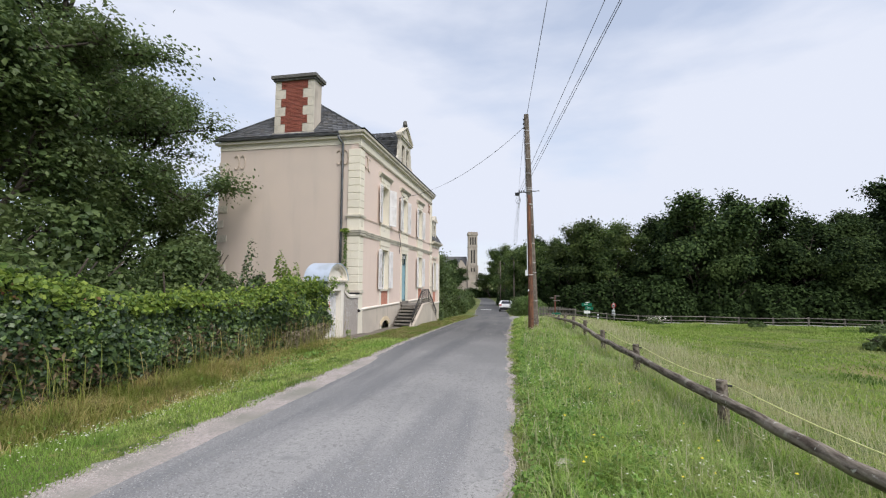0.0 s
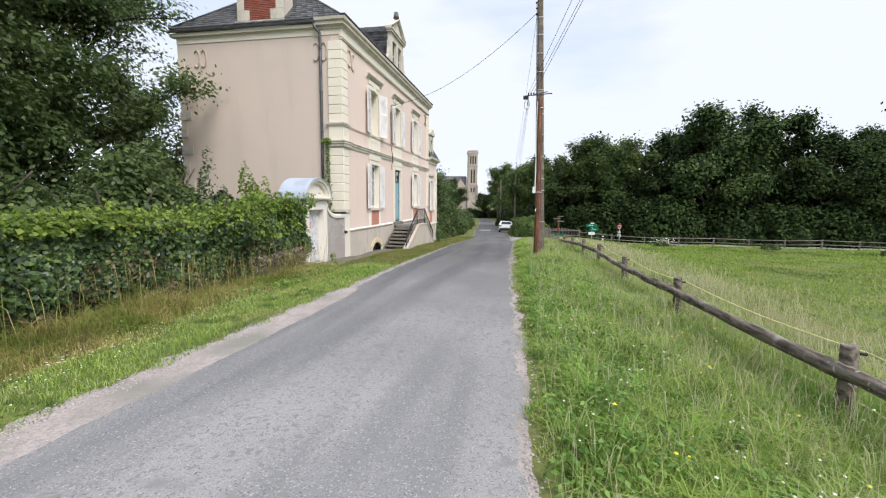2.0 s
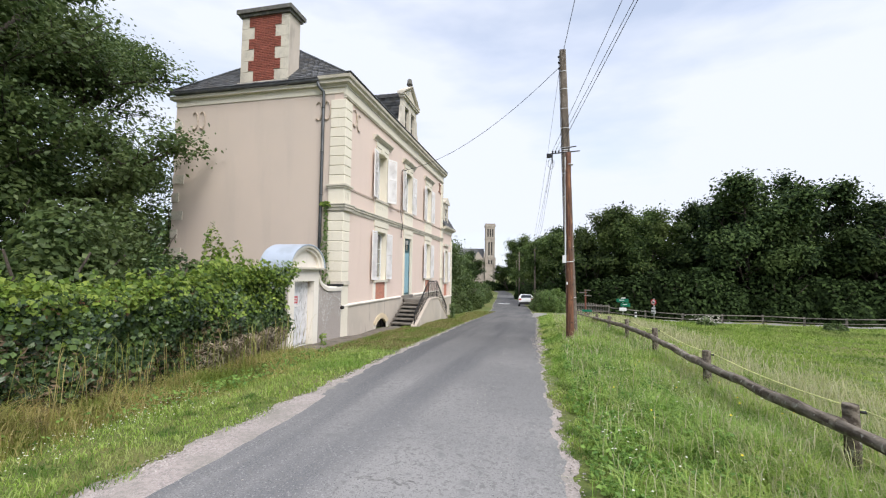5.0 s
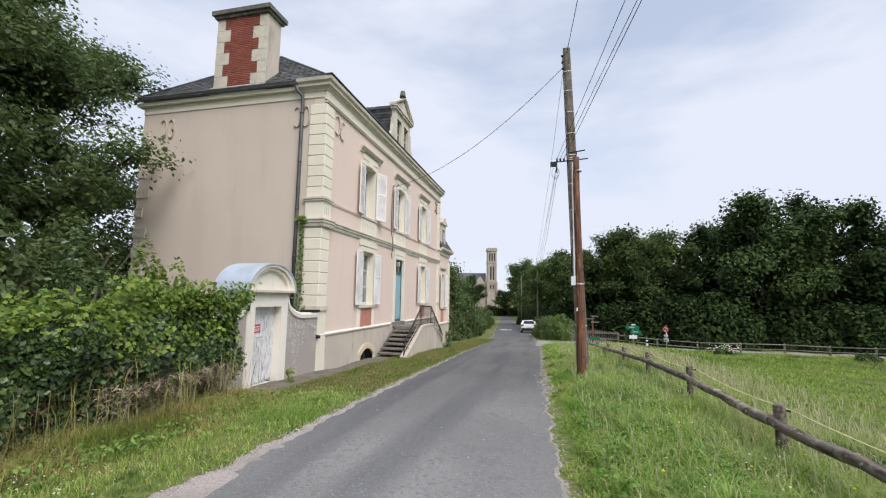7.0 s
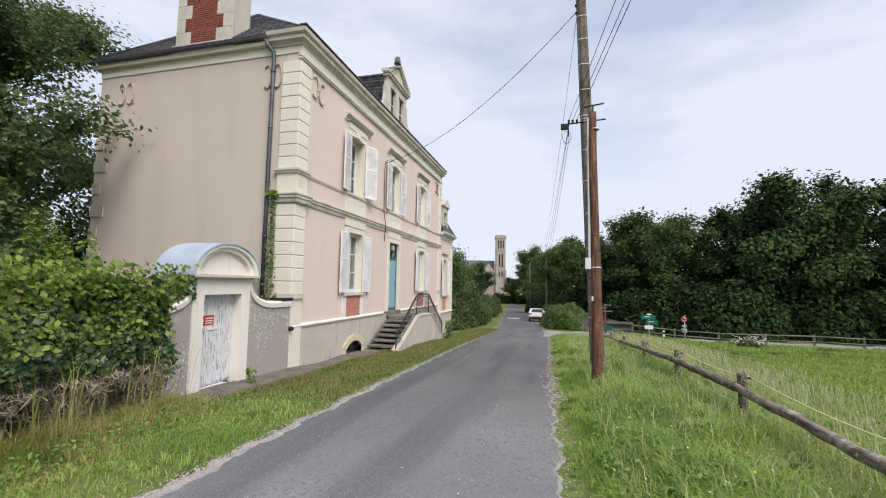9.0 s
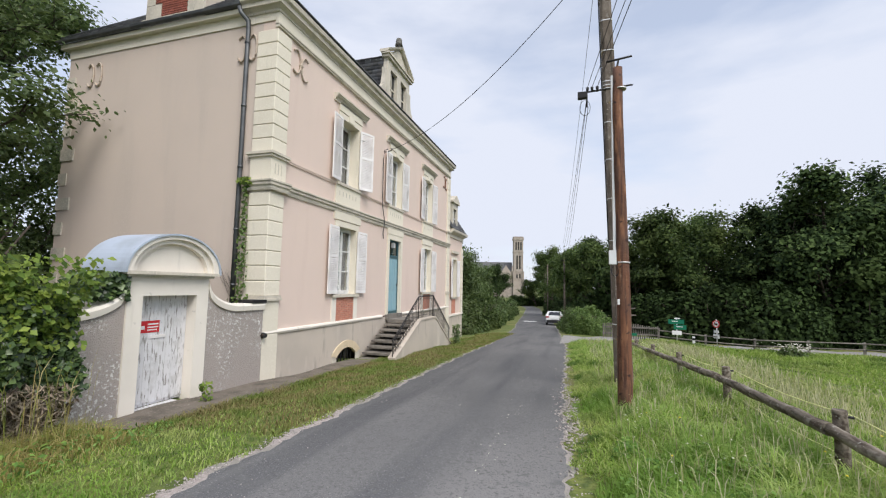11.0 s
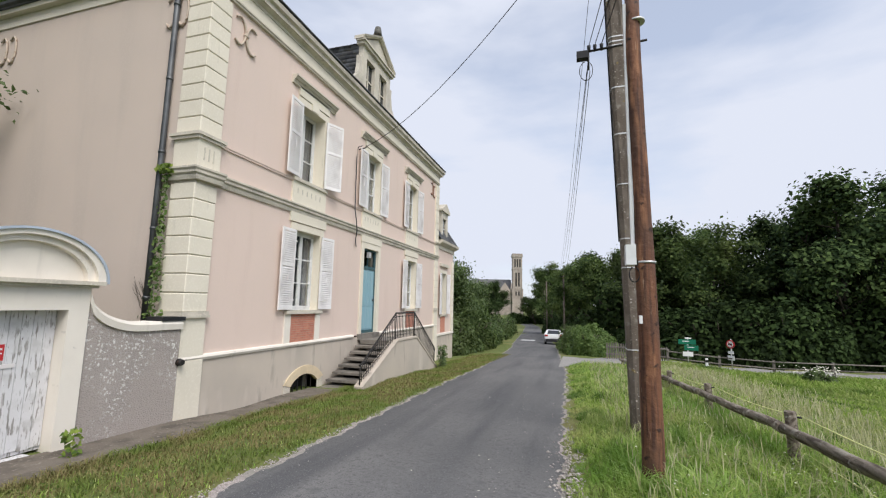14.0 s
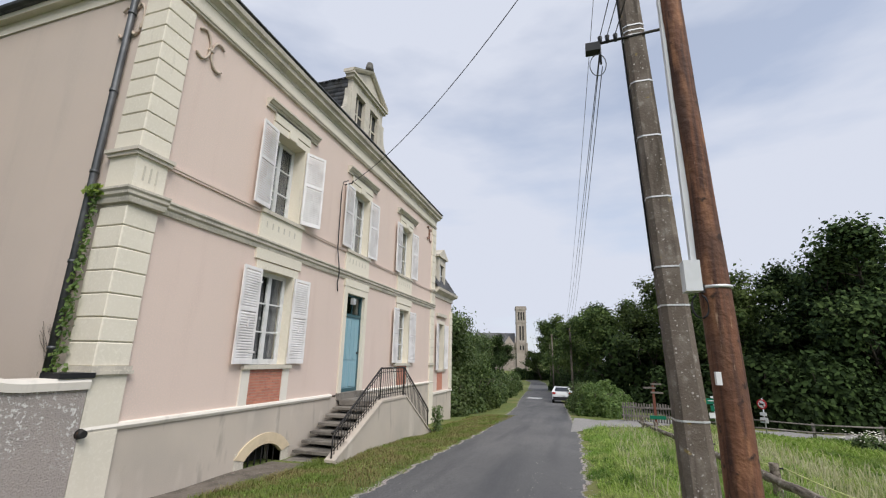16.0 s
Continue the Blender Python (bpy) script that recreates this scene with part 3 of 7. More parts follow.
# plinth with a cellar opening
CELLAR = (21.22, 22.38, -1.12, -0.55)
bm = wall_strip(bmesh.new(), FX - 0.42, FX + 0.02, GY0 + 0.5, GY1, -2.2, LEDGE - 0.06, [CELLAR])
part("plinth", bm, M_plinth, house, "grey rendered plinth with stained foot")
part("plinth_ledge", sweep(bmesh.new(), [(-0.1, -0.06), (0.05, -0.06), (0.075, -0.01), (0.06, 0.03), (0.02, 0.045), (-0.1, 0.045)],
     [((FX, y, LEDGE), (1, 0, 0), (0, 0, 1)) for y in (GY0 - 0.05, 24.3)]), M_gate_stone, house, "cream plinth ledge")
part("plinth_ledge", sweep(bmesh.new(), [(-0.1, -0.06), (0.05, -0.06), (0.075, -0.01), (0.06, 0.03), (0.02, 0.045), (-0.1, 0.045)],
     [((FX, y, LEDGE), (1, 0, 0), (0, 0, 1)) for y in (26.1, GY1)]), M_gate_stone, house)
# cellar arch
# near-black panel behind the bars paints the shade of the cellar
cellar = part("cellar_opening", boxes((FX - 0.5, 21.1, -1.2, FX - 0.45, 22.5, -0.45)), M_inner_shade, house, "cellar window with iron bars under a stone arch, its shade painted near-black")
for a, b in ((20.96, 21.22), (22.38, 22.64)):
    part("cellar_jamb", boxes((FX - 0.3, a, -1.3, FX + 0.035, b, -0.62)), M_stone_worn, cellar, bevel=0.01)
for k in range(6):
    part("cellar_bar", tube(bmesh.new(), [(FX - 0.1, 21.31 + k * 0.195, -1.12), (FX - 0.1, 21.31 + k * 0.195, -0.55)], 0.016), M_iron, cellar)
bm = bmesh.new()
arc = [(21.80 + 1.07 * math.sin(a), -1.29 + 0.95 * math.cos(a)) for a in np.linspace(-0.93, 0.93, 13)]
arc_in = [(21.80 + 0.72 * math.sin(a), -1.13 + 0.57 * math.cos(a)) for a in np.linspace(-0.95, 0.95, 13)]
for (a, b), (c, d), (e, f), (g, h) in zip(arc, arc[1:], arc_in, arc_in[1:]):
    v = [bm.verts.new(p) for p in ((FX - 0.05, a, b), (FX - 0.05, c, d), (FX - 0.05, g, h), (FX - 0.05, e, f), (FX + 0.05, a, b), (FX + 0.05, c, d), (FX + 0.05, g, h), (FX + 0.05, e, f))]
    for q4 in ((0, 1, 5, 4), (4, 5, 6, 7), (2, 3, 7, 6)):
        bm.faces.new([v[i] for i in q4])
bmesh.ops.remove_doubles(bm, verts=bm.verts[:], dist=0.001)
bmesh.ops.recalc_face_normals(bm, faces=bm.faces[:])
part("cellar_arch", bm, M_cellar_stone, cellar, "cream stone segmental arch")

# quoin pilasters of the facade's two ends
course = [(1.08, 1.43), (1.43, 1.78), (1.78, 2.13), (2.13, 2.48), (2.48, 2.83), (2.83, 3.18), (3.18, 3.50)] + [(4.46 + 0.337 * k, 4.46 + 0.337 * (k + 1)) for k in range(9)]
bm = bmesh.new()
box(bm, -7.58, 17.93, 0.0, -6.99, 18.46, 0.33)
bmesh.ops.bevel(bm, geom=bm.edges[:], offset=0.014, segments=1, affect="EDGES")
block_mesh = bpy.data.meshes.new("quoin_stone")
bm.to_mesh(block_mesh)
bm.free()
block_mesh.materials.append(M_stone)
for a, b in course:
    ob = new("quoin_stone", block_mesh)
    ob.parent = house
    ob.matrix_parent_inverse = house.matrix_basis.inverted()
    ob.matrix_basis = Matrix.Translation((0, 0, a)) @ Matrix.Diagonal((1, 1, (b - a - 0.012) / 0.33, 1))
    if a > 1.0:
        far = new("quoin_stone", block_mesh)
        far.parent = house
        far.matrix_parent_inverse = house.matrix_basis.inverted()
        far.matrix_basis = Matrix.Translation((0, GY1 - 18.41, a)) @ Matrix.Diagonal((1, 1, (b - a - 0.012) / 0.33, 1))
QN = [(17.93, 18.46), (GY1 - 0.48, GY1 + 0.05)]
for k, (a, b) in enumerate(QN):
    part("pilaster_core", boxes((-7.56, a + 0.035, LEDGE, -7.015, b - 0.035, 7.49)), M_stone_worn, house)
    part("pilaster_pier", boxes((-7.58, a, -2.0 if k else -1.3, -6.985, b, LEDGE - 0.05)), M_stone, house, "worn cream stone pier")
    part("pilaster_pedestal", boxes((-7.57, a + 0.005, LEDGE - 0.05, -6.99, b - 0.005, 0.97)), M_stone, house, bevel=0.01)
    part("pilaster_base_moulding", boxes((-7.62, a - 0.05, 0.97, -6.94, b + 0.05, 1.02), (-7.60, a - 0.03, 1.02, -6.96, b + 0.03, 1.085)), M_stone_worn, house, bevel=0.012)
    part("pilaster_dado", boxes((-7.58, a - 0.005, 3.76, -6.985, b + 0.005, 4.36)), M_stone, house, bevel=0.008)
    part("pilaster_cap", boxes((-7.62, a - 0.05, 4.34, -6.94, b + 0.05, 4.40), (-7.66, a - 0.08, 4.40, -6.91, b + 0.08, 4.46)), M_stone_worn, house, bevel=0.012)
    for j in range(3):
        part("dado_flute", boxes((-6.99, a + 0.13 + 0.11 * j, 3.95, -6.979, a + 0.16 + 0.11 * j, 4.2)), M_stone_worn, house)
# bands
band_profile = [(-0.1, 0), (0.035, 0), (0.05, 0.05), (0.05, 0.09), (0.09, 0.12), (0.09, 0.17), (0.12, 0.20), (0.12, 0.235), (-0.1, 0.26)]
bm = sweep(bmesh.new(), band_profile, [((FX, y, BAND), (1, 0, 0), (0, 0, 1)) for y in (GY0 - 0.02, GY1 + 0.08)])
part("storey_band", bm, M_stone_worn, house, "weathered stone storey band")
bm = bmesh.new()
sweep(bm, [(a + 0.06, b) for a, b in band_profile], [((-7.62, 17.99, BAND), (-0.3, -1, 0), (0, 0, 1)), ((-6.99, 17.99, BAND), (0.6, -1, 0), (0, 0, 1)), ((-6.99, 18.50, BAND), (1, 0, 0), (0, 0, 1))])
part("band_return", bm, M_stone_worn, house)
part("string_course", sweep(bmesh.new(), [(-0.05, 0), (0.03, 0), (0.03, 0.03), (0.045, 0.045), (0.045, 0.09), (-0.05, 0.1)],
     [((FX, y, 4.35), (1, 0, 0), (0, 0, 1)) for y in (18.44, GY1 - 0.45)]), M_render_front, house)

# frieze and cornice
part("frieze", boxes((FX - 0.05, GY0 - 0.03, 7.6, FX + 0.05, GY1 + 0.03, 8.0)), M_stone, house, "cream stone frieze")
part("architrave", sweep(bmesh.new(), [(-0.05, 0), (0.065, 0), (0.065, 0.035), (0.09, 0.05), (0.09, 0.085), (-0.05, 0.1)], [((FX, y, 7.54), (1, 0, 0), (0, 0, 1)) for y in (GY0 - 0.03, GY1 + 0.03)]), M_stone_worn, house)
part("eave_flashing", boxes((FX + 0.10, GY0 - 0.29, 8.335, FX + 0.315, GY1 + 0.3, 8.36)), M_zinc, house, "dark zinc flashing on the cornice", bevel=0.004)
part("frieze", boxes((BX, GY0 - 0.03, 7.72, FX - 0.06, GY0 + 0.05, 8.02)), M_stone, house)
cornice = [(0, 0), (0.07, 0), (0.07, 0.06), (0.16, 0.12), (0.2, 0.12), (0.2, 0.22), (0.27, 0.26), (0.29, 0.36), (0.0, 0.42)]
bm = bmesh.new()
sweep(bm, cornice, [((-8.0, GY0, 7.92), (0, -1, 0), (0, 0, 1)), ((FX + 0.0, GY0, 7.92), (1, -1, 0), (0, 0, 1)), ((FX, GY1, 7.92), (1, 1, 0), (0, 0, 1)), ((-8.0, GY1, 7.92), (0, 1, 0), (0, 0, 1))])
part("cornice", bm, M_stone_worn, house, "weathered moulded stone cornice")
part("side_eave", boxes((BX - 0.2, GY0 - 0.16, 7.98, -8.0, GY0 + 0.1, 8.10)), M_stone, house)
bm = bmesh.new()
sweep(bm, [(-0.07, 0.02), (-0.06, -0.04), (0, -0.068), (0.06, -0.04), (0.07, 0.02), (0.05, 0.02), (0, -0.035), (-0.05, 0.02)], [((BX - 0.25, GY0 - 0.22, 8.17), (0, 1, 0), (0, 0, 1)), ((-7.98, GY0 - 0.22, 8.17), (0, 1, 0), (0, 0, 1))])
part("gutter", bm, M_zinc, house, "dark zinc half-round gutter")
pipe = part("downpipe", tube(bmesh.new(), [(-8.03, GY0 - 0.22, 8.1), (-7.99, GY0 - 0.2, 7.95), (-7.86, GY0 - 0.09, 7.78), (-7.85, GY0 - 0.08, 7.6), (-7.85, GY0 - 0.08, 4.2), (-7.85, GY0 - 0.08, 0.7)], 0.055, sides=12), M_zinc, house, "dark zinc downpipe")
for z in (7.2, 5.6, 4.1, 2.6, 1.3):
    part("pipe_collar", tube(bmesh.new(), [(-7.85, GY0 - 0.08, z), (-7.85, GY0 - 0.08, z + 0.05)], 0.066, sides=12), M_zinc, pipe)

# pale corner stones at the back corner of the gable
for k in range(11):
    w = 0.5 if k % 2 else 0.3
    part("corner_stone", boxes((BX - 0.02, GY0 - 0.03, -0.2 + k * 0.7, BX + w, GY0 + 0.05, 0.14 + k * 0.7)), M_stone_worn, house, bevel=0.01)

# slate hipped roof, course by course
R0, R1, RXm, RZ0, RZ1 = GY0 + 2.55, GY1 - 2.55, -10.6, 8.28, 10.95
FRONT, BACK, NEAR, FAR = FX + 0.22, BX - 0.22, GY0 - 0.16, GY1 + 0.16


def roof_slates(name, p0, p1, q0, q1, rows, w):
    """Overlapping slates on a sloping face from the eave p0-p1 to the top q0-q1."""
    p0, p1, q0, q1 = (Vector(v) for v in (p0, p1, q0, q1))
    n = (p1 - p0).cross(q0 - p0).normalized()
    if n.z < 0:
        n = -n
    vs, fs = [], []
    for r in range(rows):
        a0, a1 = p0.lerp(q0, r / rows), p1.lerp(q1, r / rows)
        b0, b1 = p0.lerp(q0, (r + 1.25) / rows), p1.lerp(q1, (r + 1.25) / rows)
        cols = max(int((a1 - a0).length / w), 1)
        for c in range(cols):
            u0, u1 = c / cols, (c + 0.94) / cols
            if r % 2:
                u0, u1 = min(u0 + 0.5 / cols, 1), min(u1 + 0.5 / cols, 1)
            lift = n * (0.02 + 0.008 * random.random())
            k = len(vs)
            vs += [a0.lerp(a1, u0) + lift, a0.lerp(a1, u1) + lift, b0.lerp(b1, u1), b0.lerp(b1, u0), a0.lerp(a1, u0), a0.lerp(a1, u1)]
            fs += [(k, k + 1, k + 2, k + 3), (k, k + 4, k + 5, k + 1)]
    return tagged(array_mesh(name, vs, fs, M_slate, house, "weathered dark slates"), kind="stuff")


A, B, C, D = (FRONT, NEAR, RZ0), (FRONT, FAR, RZ0), (BACK, FAR, RZ0), (BACK, NEAR, RZ0)
E_, F_ = (RXm, R0, RZ1), (RXm, R1, RZ1)
bm = bmesh.new()
v = [bm.verts.new(Vector(p) - Vector((0, 0, 0.03))) for p in (A, B, C, D, E_, F_)]
for f in ((0, 1, 5, 4), (2, 3, 4, 5), (3, 0, 4), (1, 2, 5), (3, 2, 1, 0)):
    bm.faces.new([v[i] for i in f])
part("roof", bm, M_slate, house, "hipped dark slate roof")
roof_slates("slate_covering", A, B, E_, F_, 22, 0.24)
roof_slates("slate_covering", D, A, E_, E_, 20, 0.24)
roof_slates("slate_covering", D, C, E_, F_, 14, 0.5)
for a, b in ((A, E_), (D, E_), (B, F_), (E_, F_)):
    part("hip_capping", tube(bmesh.new(), [Vector(a) + Vector((0, 0, 0.02)), Vector(b) + Vector((0, 0, 0.02))], 0.045, sides=6), M_zinc, house)

# chimney on the gable
chimney = part("chimney", boxes((-11.36, GY0 + 0.02, 8.0, -9.42, GY0 + 0.72, 10.95)), M_mortar, house, "tall chimney of red brick with pale stone corners")
part("chimney_cap", boxes((-11.46, GY0 - 0.08, 10.95, -9.32, GY0 + 0.82, 11.05), (-11.54, GY0 - 0.16, 11.05, -9.24, GY0 + 0.9, 11.2), (-11.4, GY0 - 0.05, 11.2, -9.38, GY0 + 0.78, 11.26)), M_stone_dark, chimney, "blackened stone cap", bevel=0.015)
part("chimney_foot", boxes((-11.46, GY0 - 0.06, 8.12, -9.32, GY0 + 0.82, 8.42)), M_stone_worn, chimney, bevel=0.02)
for k in range(6):
    w = 0.54 if k % 2 == 0 else 0.31
    for s in (0, 1):
        x0, x1 = (-11.385, -11.385 + w) if s == 0 else (-9.395 - w, -9.395)
        part("chimney_stone", boxes((x0, GY0 - 0.005, 8.42 + k * 0.42, x1, GY0 + 0.06, 8.42 + (k + 1) * 0.42 - 0.012)), M_stone_worn, chimney, bevel=0.008)
part("chimney_side", boxes((-9.43, GY0 + 0.065, 8.42, -9.395, GY0 + 0.735, 10.95)), M_plinth, chimney)
bm = boxes((0, -0.02, 0, 0.205, 0.04, 0.052))
bmesh.ops.bevel(bm, geom=bm.edges[:], offset=0.004, segments=1, affect="EDGES")
brick_mesh = bpy.data.meshes.new("brick")
bm.to_mesh(brick_mesh)
bm.free()
brick_mesh.materials.append(M_brick)
for r in range(39):
    k = int((r * 0.065) / 0.42)
    w = 0.54 if k % 2 == 0 else 0.31
    x, xe = -11.385 + w + 0.01, -9.395 - w - 0.01
    x -= 0.107 if r % 2 else 0.0
    while x < xe - 0.02:
        a, b = max(x, -11.385 + w + 0.008), min(x + 0.205, xe)
        if b - a > 0.04:
            ob = new("brick", brick_mesh)
            ob.parent = chimney
            ob.matrix_basis = Matrix.Translation((a, GY0 + 0.012, 8.425 + r * 0.065)) @ Matrix.Diagonal(((b - a) / 0.205, 1, 1, 1))
        x += 0.215

# wall anchors: curled iron ties
def anchor(o, u, material, label):
    o, u, w = Vector(o), Vector(u), Vector((0, 0, 1))
    bm = bmesh.new()
    for side in (-1, 1):
        tube(bm, [o + u * side * (0.19 - 0.17 * math.cos(a)) + w * (0.31 * math.sin(a) - 0.03 * side) for a in np.linspace(-2.25, 2.25, 19)], 0.027, 0.022, 6)
    tube(bm, [o + u * -0.05 + w * 0.02, o + u * 0.05 - w * 0.02], 0.04, sides=6)
    return part("wall_anchor", bm, material, house, label)


anchor((FX + 0.03, 18.9, 7.03), (0, 1, 0), M_anchor, "curled painted iron wall tie")
anchor((FX + 0.03, GY1 - 0.95, 7.03), (0, 1, 0), M_anchor_rust, "curled rusty iron wall tie")
for x in (-7.86, BX + 1.1):
    bm = bmesh.new()
    for s in (-0.2, 0.12):
        tube(bm, [(x + s + 0.13 * math.cos(a), GY0 - 0.03, 7.12 + 0.33 * math.sin(a)) for a in np.linspace(-2.35, 2.35, 17)], 0.026, 0.022, 6)
    part("wall_anchor", bm, M_anchor, house, "pair of curved iron wall ties")


# windows
def louvred_shutter(name, parent, y_hinge, z0, z1, width, swing, side):
    """A louvred leaf hinged at y_hinge; side -1 lies towards smaller y. swing: degrees from flat on the wall."""
    bm = bmesh.new()
    t, st = 0.032, 0.06
    h = z1 - z0
    for a, b in ((0, st), (width - st, width)):
        box(bm, -t / 2, a, 0, t / 2, b, h)
    for a, b in ((0, 0.09), (h * 0.53, h * 0.53 + 0.08), (h - 0.07, h)):
        box(bm, -t / 2, st, a, t / 2, width - st, b)
    for lo, hi in ((0.09, h * 0.53), (h * 0.53 + 0.08, h - 0.07)):
        n = int((hi - lo) / 0.052)
        for k in range(n):
            z = lo + (k + 0.5) * (hi - lo) / n
            v = [bm.verts.new(p) for p in ((-0.013, st, z + 0.02), (-0.013, width - st, z + 0.02), (0.015, width - st, z - 0.02), (0.015, st, z - 0.02), (-0.013, st, z - 0.004), (-0.013, width - st, z - 0.004), (0.015, width - st, z - 0.044), (0.015, st, z - 0.044))]
            for f in ((0, 1, 2, 3), (3, 2, 6, 7), (4, 7, 6, 5), (0, 4, 5, 1)):
                bm.faces.new([v[i] for i in f])
    for z in (0.22, h - 0.3):
        box(bm, t / 2, -0.03, z, t / 2 + 0.012, 0.16, z + 0.035)
    box(bm, t / 2, width * 0.45, h * 0.36, t / 2 + 0.02, width * 0.5, h * 0.44)
    m = Matrix.Translation((FX + 0.075, y_hinge, z0)) @ Matrix.Rotation(radians(-swing * side), 4, "Z") @ Matrix.Diagonal((1, side, 1, 1))
    bm.transform(m)
    bmesh.ops.recalc_face_normals(bm, faces=bm.faces[:])
    return part(name, bm, M_shutter, parent, "white louvred wooden shutter, open")


def stone_surround(win, y0, y1, z0, z1, w, out=0.035):
    for a, b, c, d in ((y0 - w, y0, z0, z1), (y1, y1 + w, z0, z1), (y0 - w, y1 + w, z1, z1 + w)):
        part("surround_stone", boxes((FX - 0.40, a, c, FX + out, b, d)), M_stone, win, bevel=0.008)


def sash_window(y0, y1, z0, z1, curtain, swings, upper):
    inset = FX - (0.12 if curtain == 2 else 0.0)     # depth of the frame in the reveal
    win = part("window", boxes((inset - 0.24, y0, z0, inset - 0.18, y0 + 0.05, z1), (inset - 0.24, y1 - 0.05, z0, inset - 0.18, y1, z1), (inset - 0.24, y0 + 0.05, z1 - 0.05, inset - 0.18, y1 - 0.05, z1), (inset - 0.24, y0 + 0.05, z0, inset - 0.18, y1 - 0.05, z0 + 0.06)), M_window_paint, house, "white casement window in a stone surround with open shutters")
    m = (y0 + y1) / 2
    for a, b in ((y0 + 0.05, m), (m, y1 - 0.05)):
        rows = [(inset - 0.225, a, z0 + 0.06, inset - 0.17, a + 0.055, z1 - 0.05), (inset - 0.225, b - 0.055, z0 + 0.06, inset - 0.17, b, z1 - 0.05)]
        n = 3
        for k in range(n + 1):
            z = z0 + 0.06 + (z1 - z0 - 0.11 - 0.05) * k / n
            rows.append((inset - 0.222, a + 0.055, z, inset - 0.173, b - 0.055, z + (0.05 if k in (0, n) else 0.032)))
        part("sash", boxes(*rows), M_window_paint, win)
        pane = part("pane", boxes((inset - 0.2, a + 0.05, z0 + 0.1, inset - 0.196, b - 0.05, z1 - 0.08)), M_glass, win)
        pane.visible_shadow = False
        if curtain:
            bm = bmesh.new()
            n = 40
            c0 = [bm.verts.new((inset - 0.31 + 0.02 * math.sin(k * 1.3) + 0.008 * math.sin(k * 3.1), a + 0.02 + (b - a - 0.04) * (1 if curtain == 1 else 0.55) * k / n + (0 if a < m - 0.3 else (0 if curtain == 1 else (b - a) * 0.45)), z0 + 0.06)) for k in range(n + 1)]
            c1 = [bm.verts.new((v.co.x, v.co.y, z1 - 0.06)) for v in c0]
            for k in range(n):
                bm.faces.new((c0[k], c0[k + 1], c1[k + 1], c1[k])).smooth = True
            part("curtain", bm, M_curtain, win, "grey net curtain")
    part("sill", boxes((FX - 0.2, y0 - 0.22, z0 - 0.09, FX + 0.09, y1 + 0.22, z0 - 0.005)), M_stone_worn, win, bevel=0.012)
    stone_surround(win, y0, y1, z0, z1, 0.17)
    louvred_shutter("shutter", win, y0 - 0.02, z0 + 0.02, z1 - 0.02, 0.58, swings[0], -1)
    louvred_shutter("shutter", win, y1 + 0.02, z0 + 0.02, z1 - 0.02, 0.58, swings[1], 1)
    if upper:
        part("apron", boxes((FX - 0.1, y0 - 0.2, BAND + 0.25, FX + 0.045, y1 + 0.2, z0 - 0.09)), M_stone, win, "cream stone apron with drilled slots", bevel=0.01)
        for k in range(6):
            part("apron_slot", boxes((FX + 0.04, y0 - 0.02 + k * 0.2, BAND + 0.52, FX + 0.049, y0 + 0.02 + k * 0.2, BAND + 0.66)), M_stone_worn, win)
        part("lintel", boxes((FX - 0.1, y0 - 0.16, z1 + 0.2, FX + 0.05, y1 + 0.16, z1 + 0.46)), M_stone, win, bevel=0.008)
        part("keystone", boxes((FX - 0.1, m - 0.16, z1 + 0.02, FX + 0.062, m + 0.16, z1 + 0.24)), M_stone, win, bevel=0.008)
        hood = [(-0.1, -0.04), (0.05, -0.04), (0.05, 0.0), (0.07, 0.02), (0.07, 0.05), (0.11, 0.065), (0.14, 0.115), (0.17, 0.125), (0.17, 0.165), (-0.1, 0.20)]
        part("hood_mould", sweep(bmesh.new(), hood, [((FX, y, z1 + 0.44), (1, 0, 0), (0, 0, 1)) for y in (y0 - 0.46, y1 + 0.46)]), M_stone_worn, win, "weathered stone hood")
    else:
        for a, b in ((y0 - 0.2, y0 + 0.03), (y1 - 0.03, y1 + 0.2)):
            part("panel_trim", boxes((FX - 0.1, a, LEDGE + 0.04, FX + 0.035, b, z0 - 0.09)), M_gate_stone, win, bevel=0.006)
        part("panel_bed", boxes((FX - 0.1, y0 + 0.03, LEDGE + 0.04, FX + 0.012, y1 - 0.03, z0 - 0.09)), M_mortar, win)
        r = 0
        z = LEDGE + 0.05
        while z < z0 - 0.14:
            y = y0 + 0.035 - (0.11 if r % 2 else 0)
            while y < y1 - 0.04:
                a, b = max(y, y0 + 0.035), min(y + 0.21, y1 - 0.035)
                if b - a > 0.03:
                    ob = new("brick", panel_brick)
                    ob.parent = win
                    ob.matrix_parent_inverse = win.matrix_basis.inverted()
                    ob.matrix_basis = Matrix.Translation((FX + 0.006, a, z)) @ Matrix.Diagonal((1, (b - a) / 0.21, 1, 1))
                y += 0.218
            z += 0.058
            r += 1
        m0 = z1 + 0.2
        part("lintel", boxes((FX - 0.1, y0 - 0.24, m0, FX + 0.05, y1 + 0.24, BAND + 0.02)), M_stone, win, bevel=0.008)
    return win


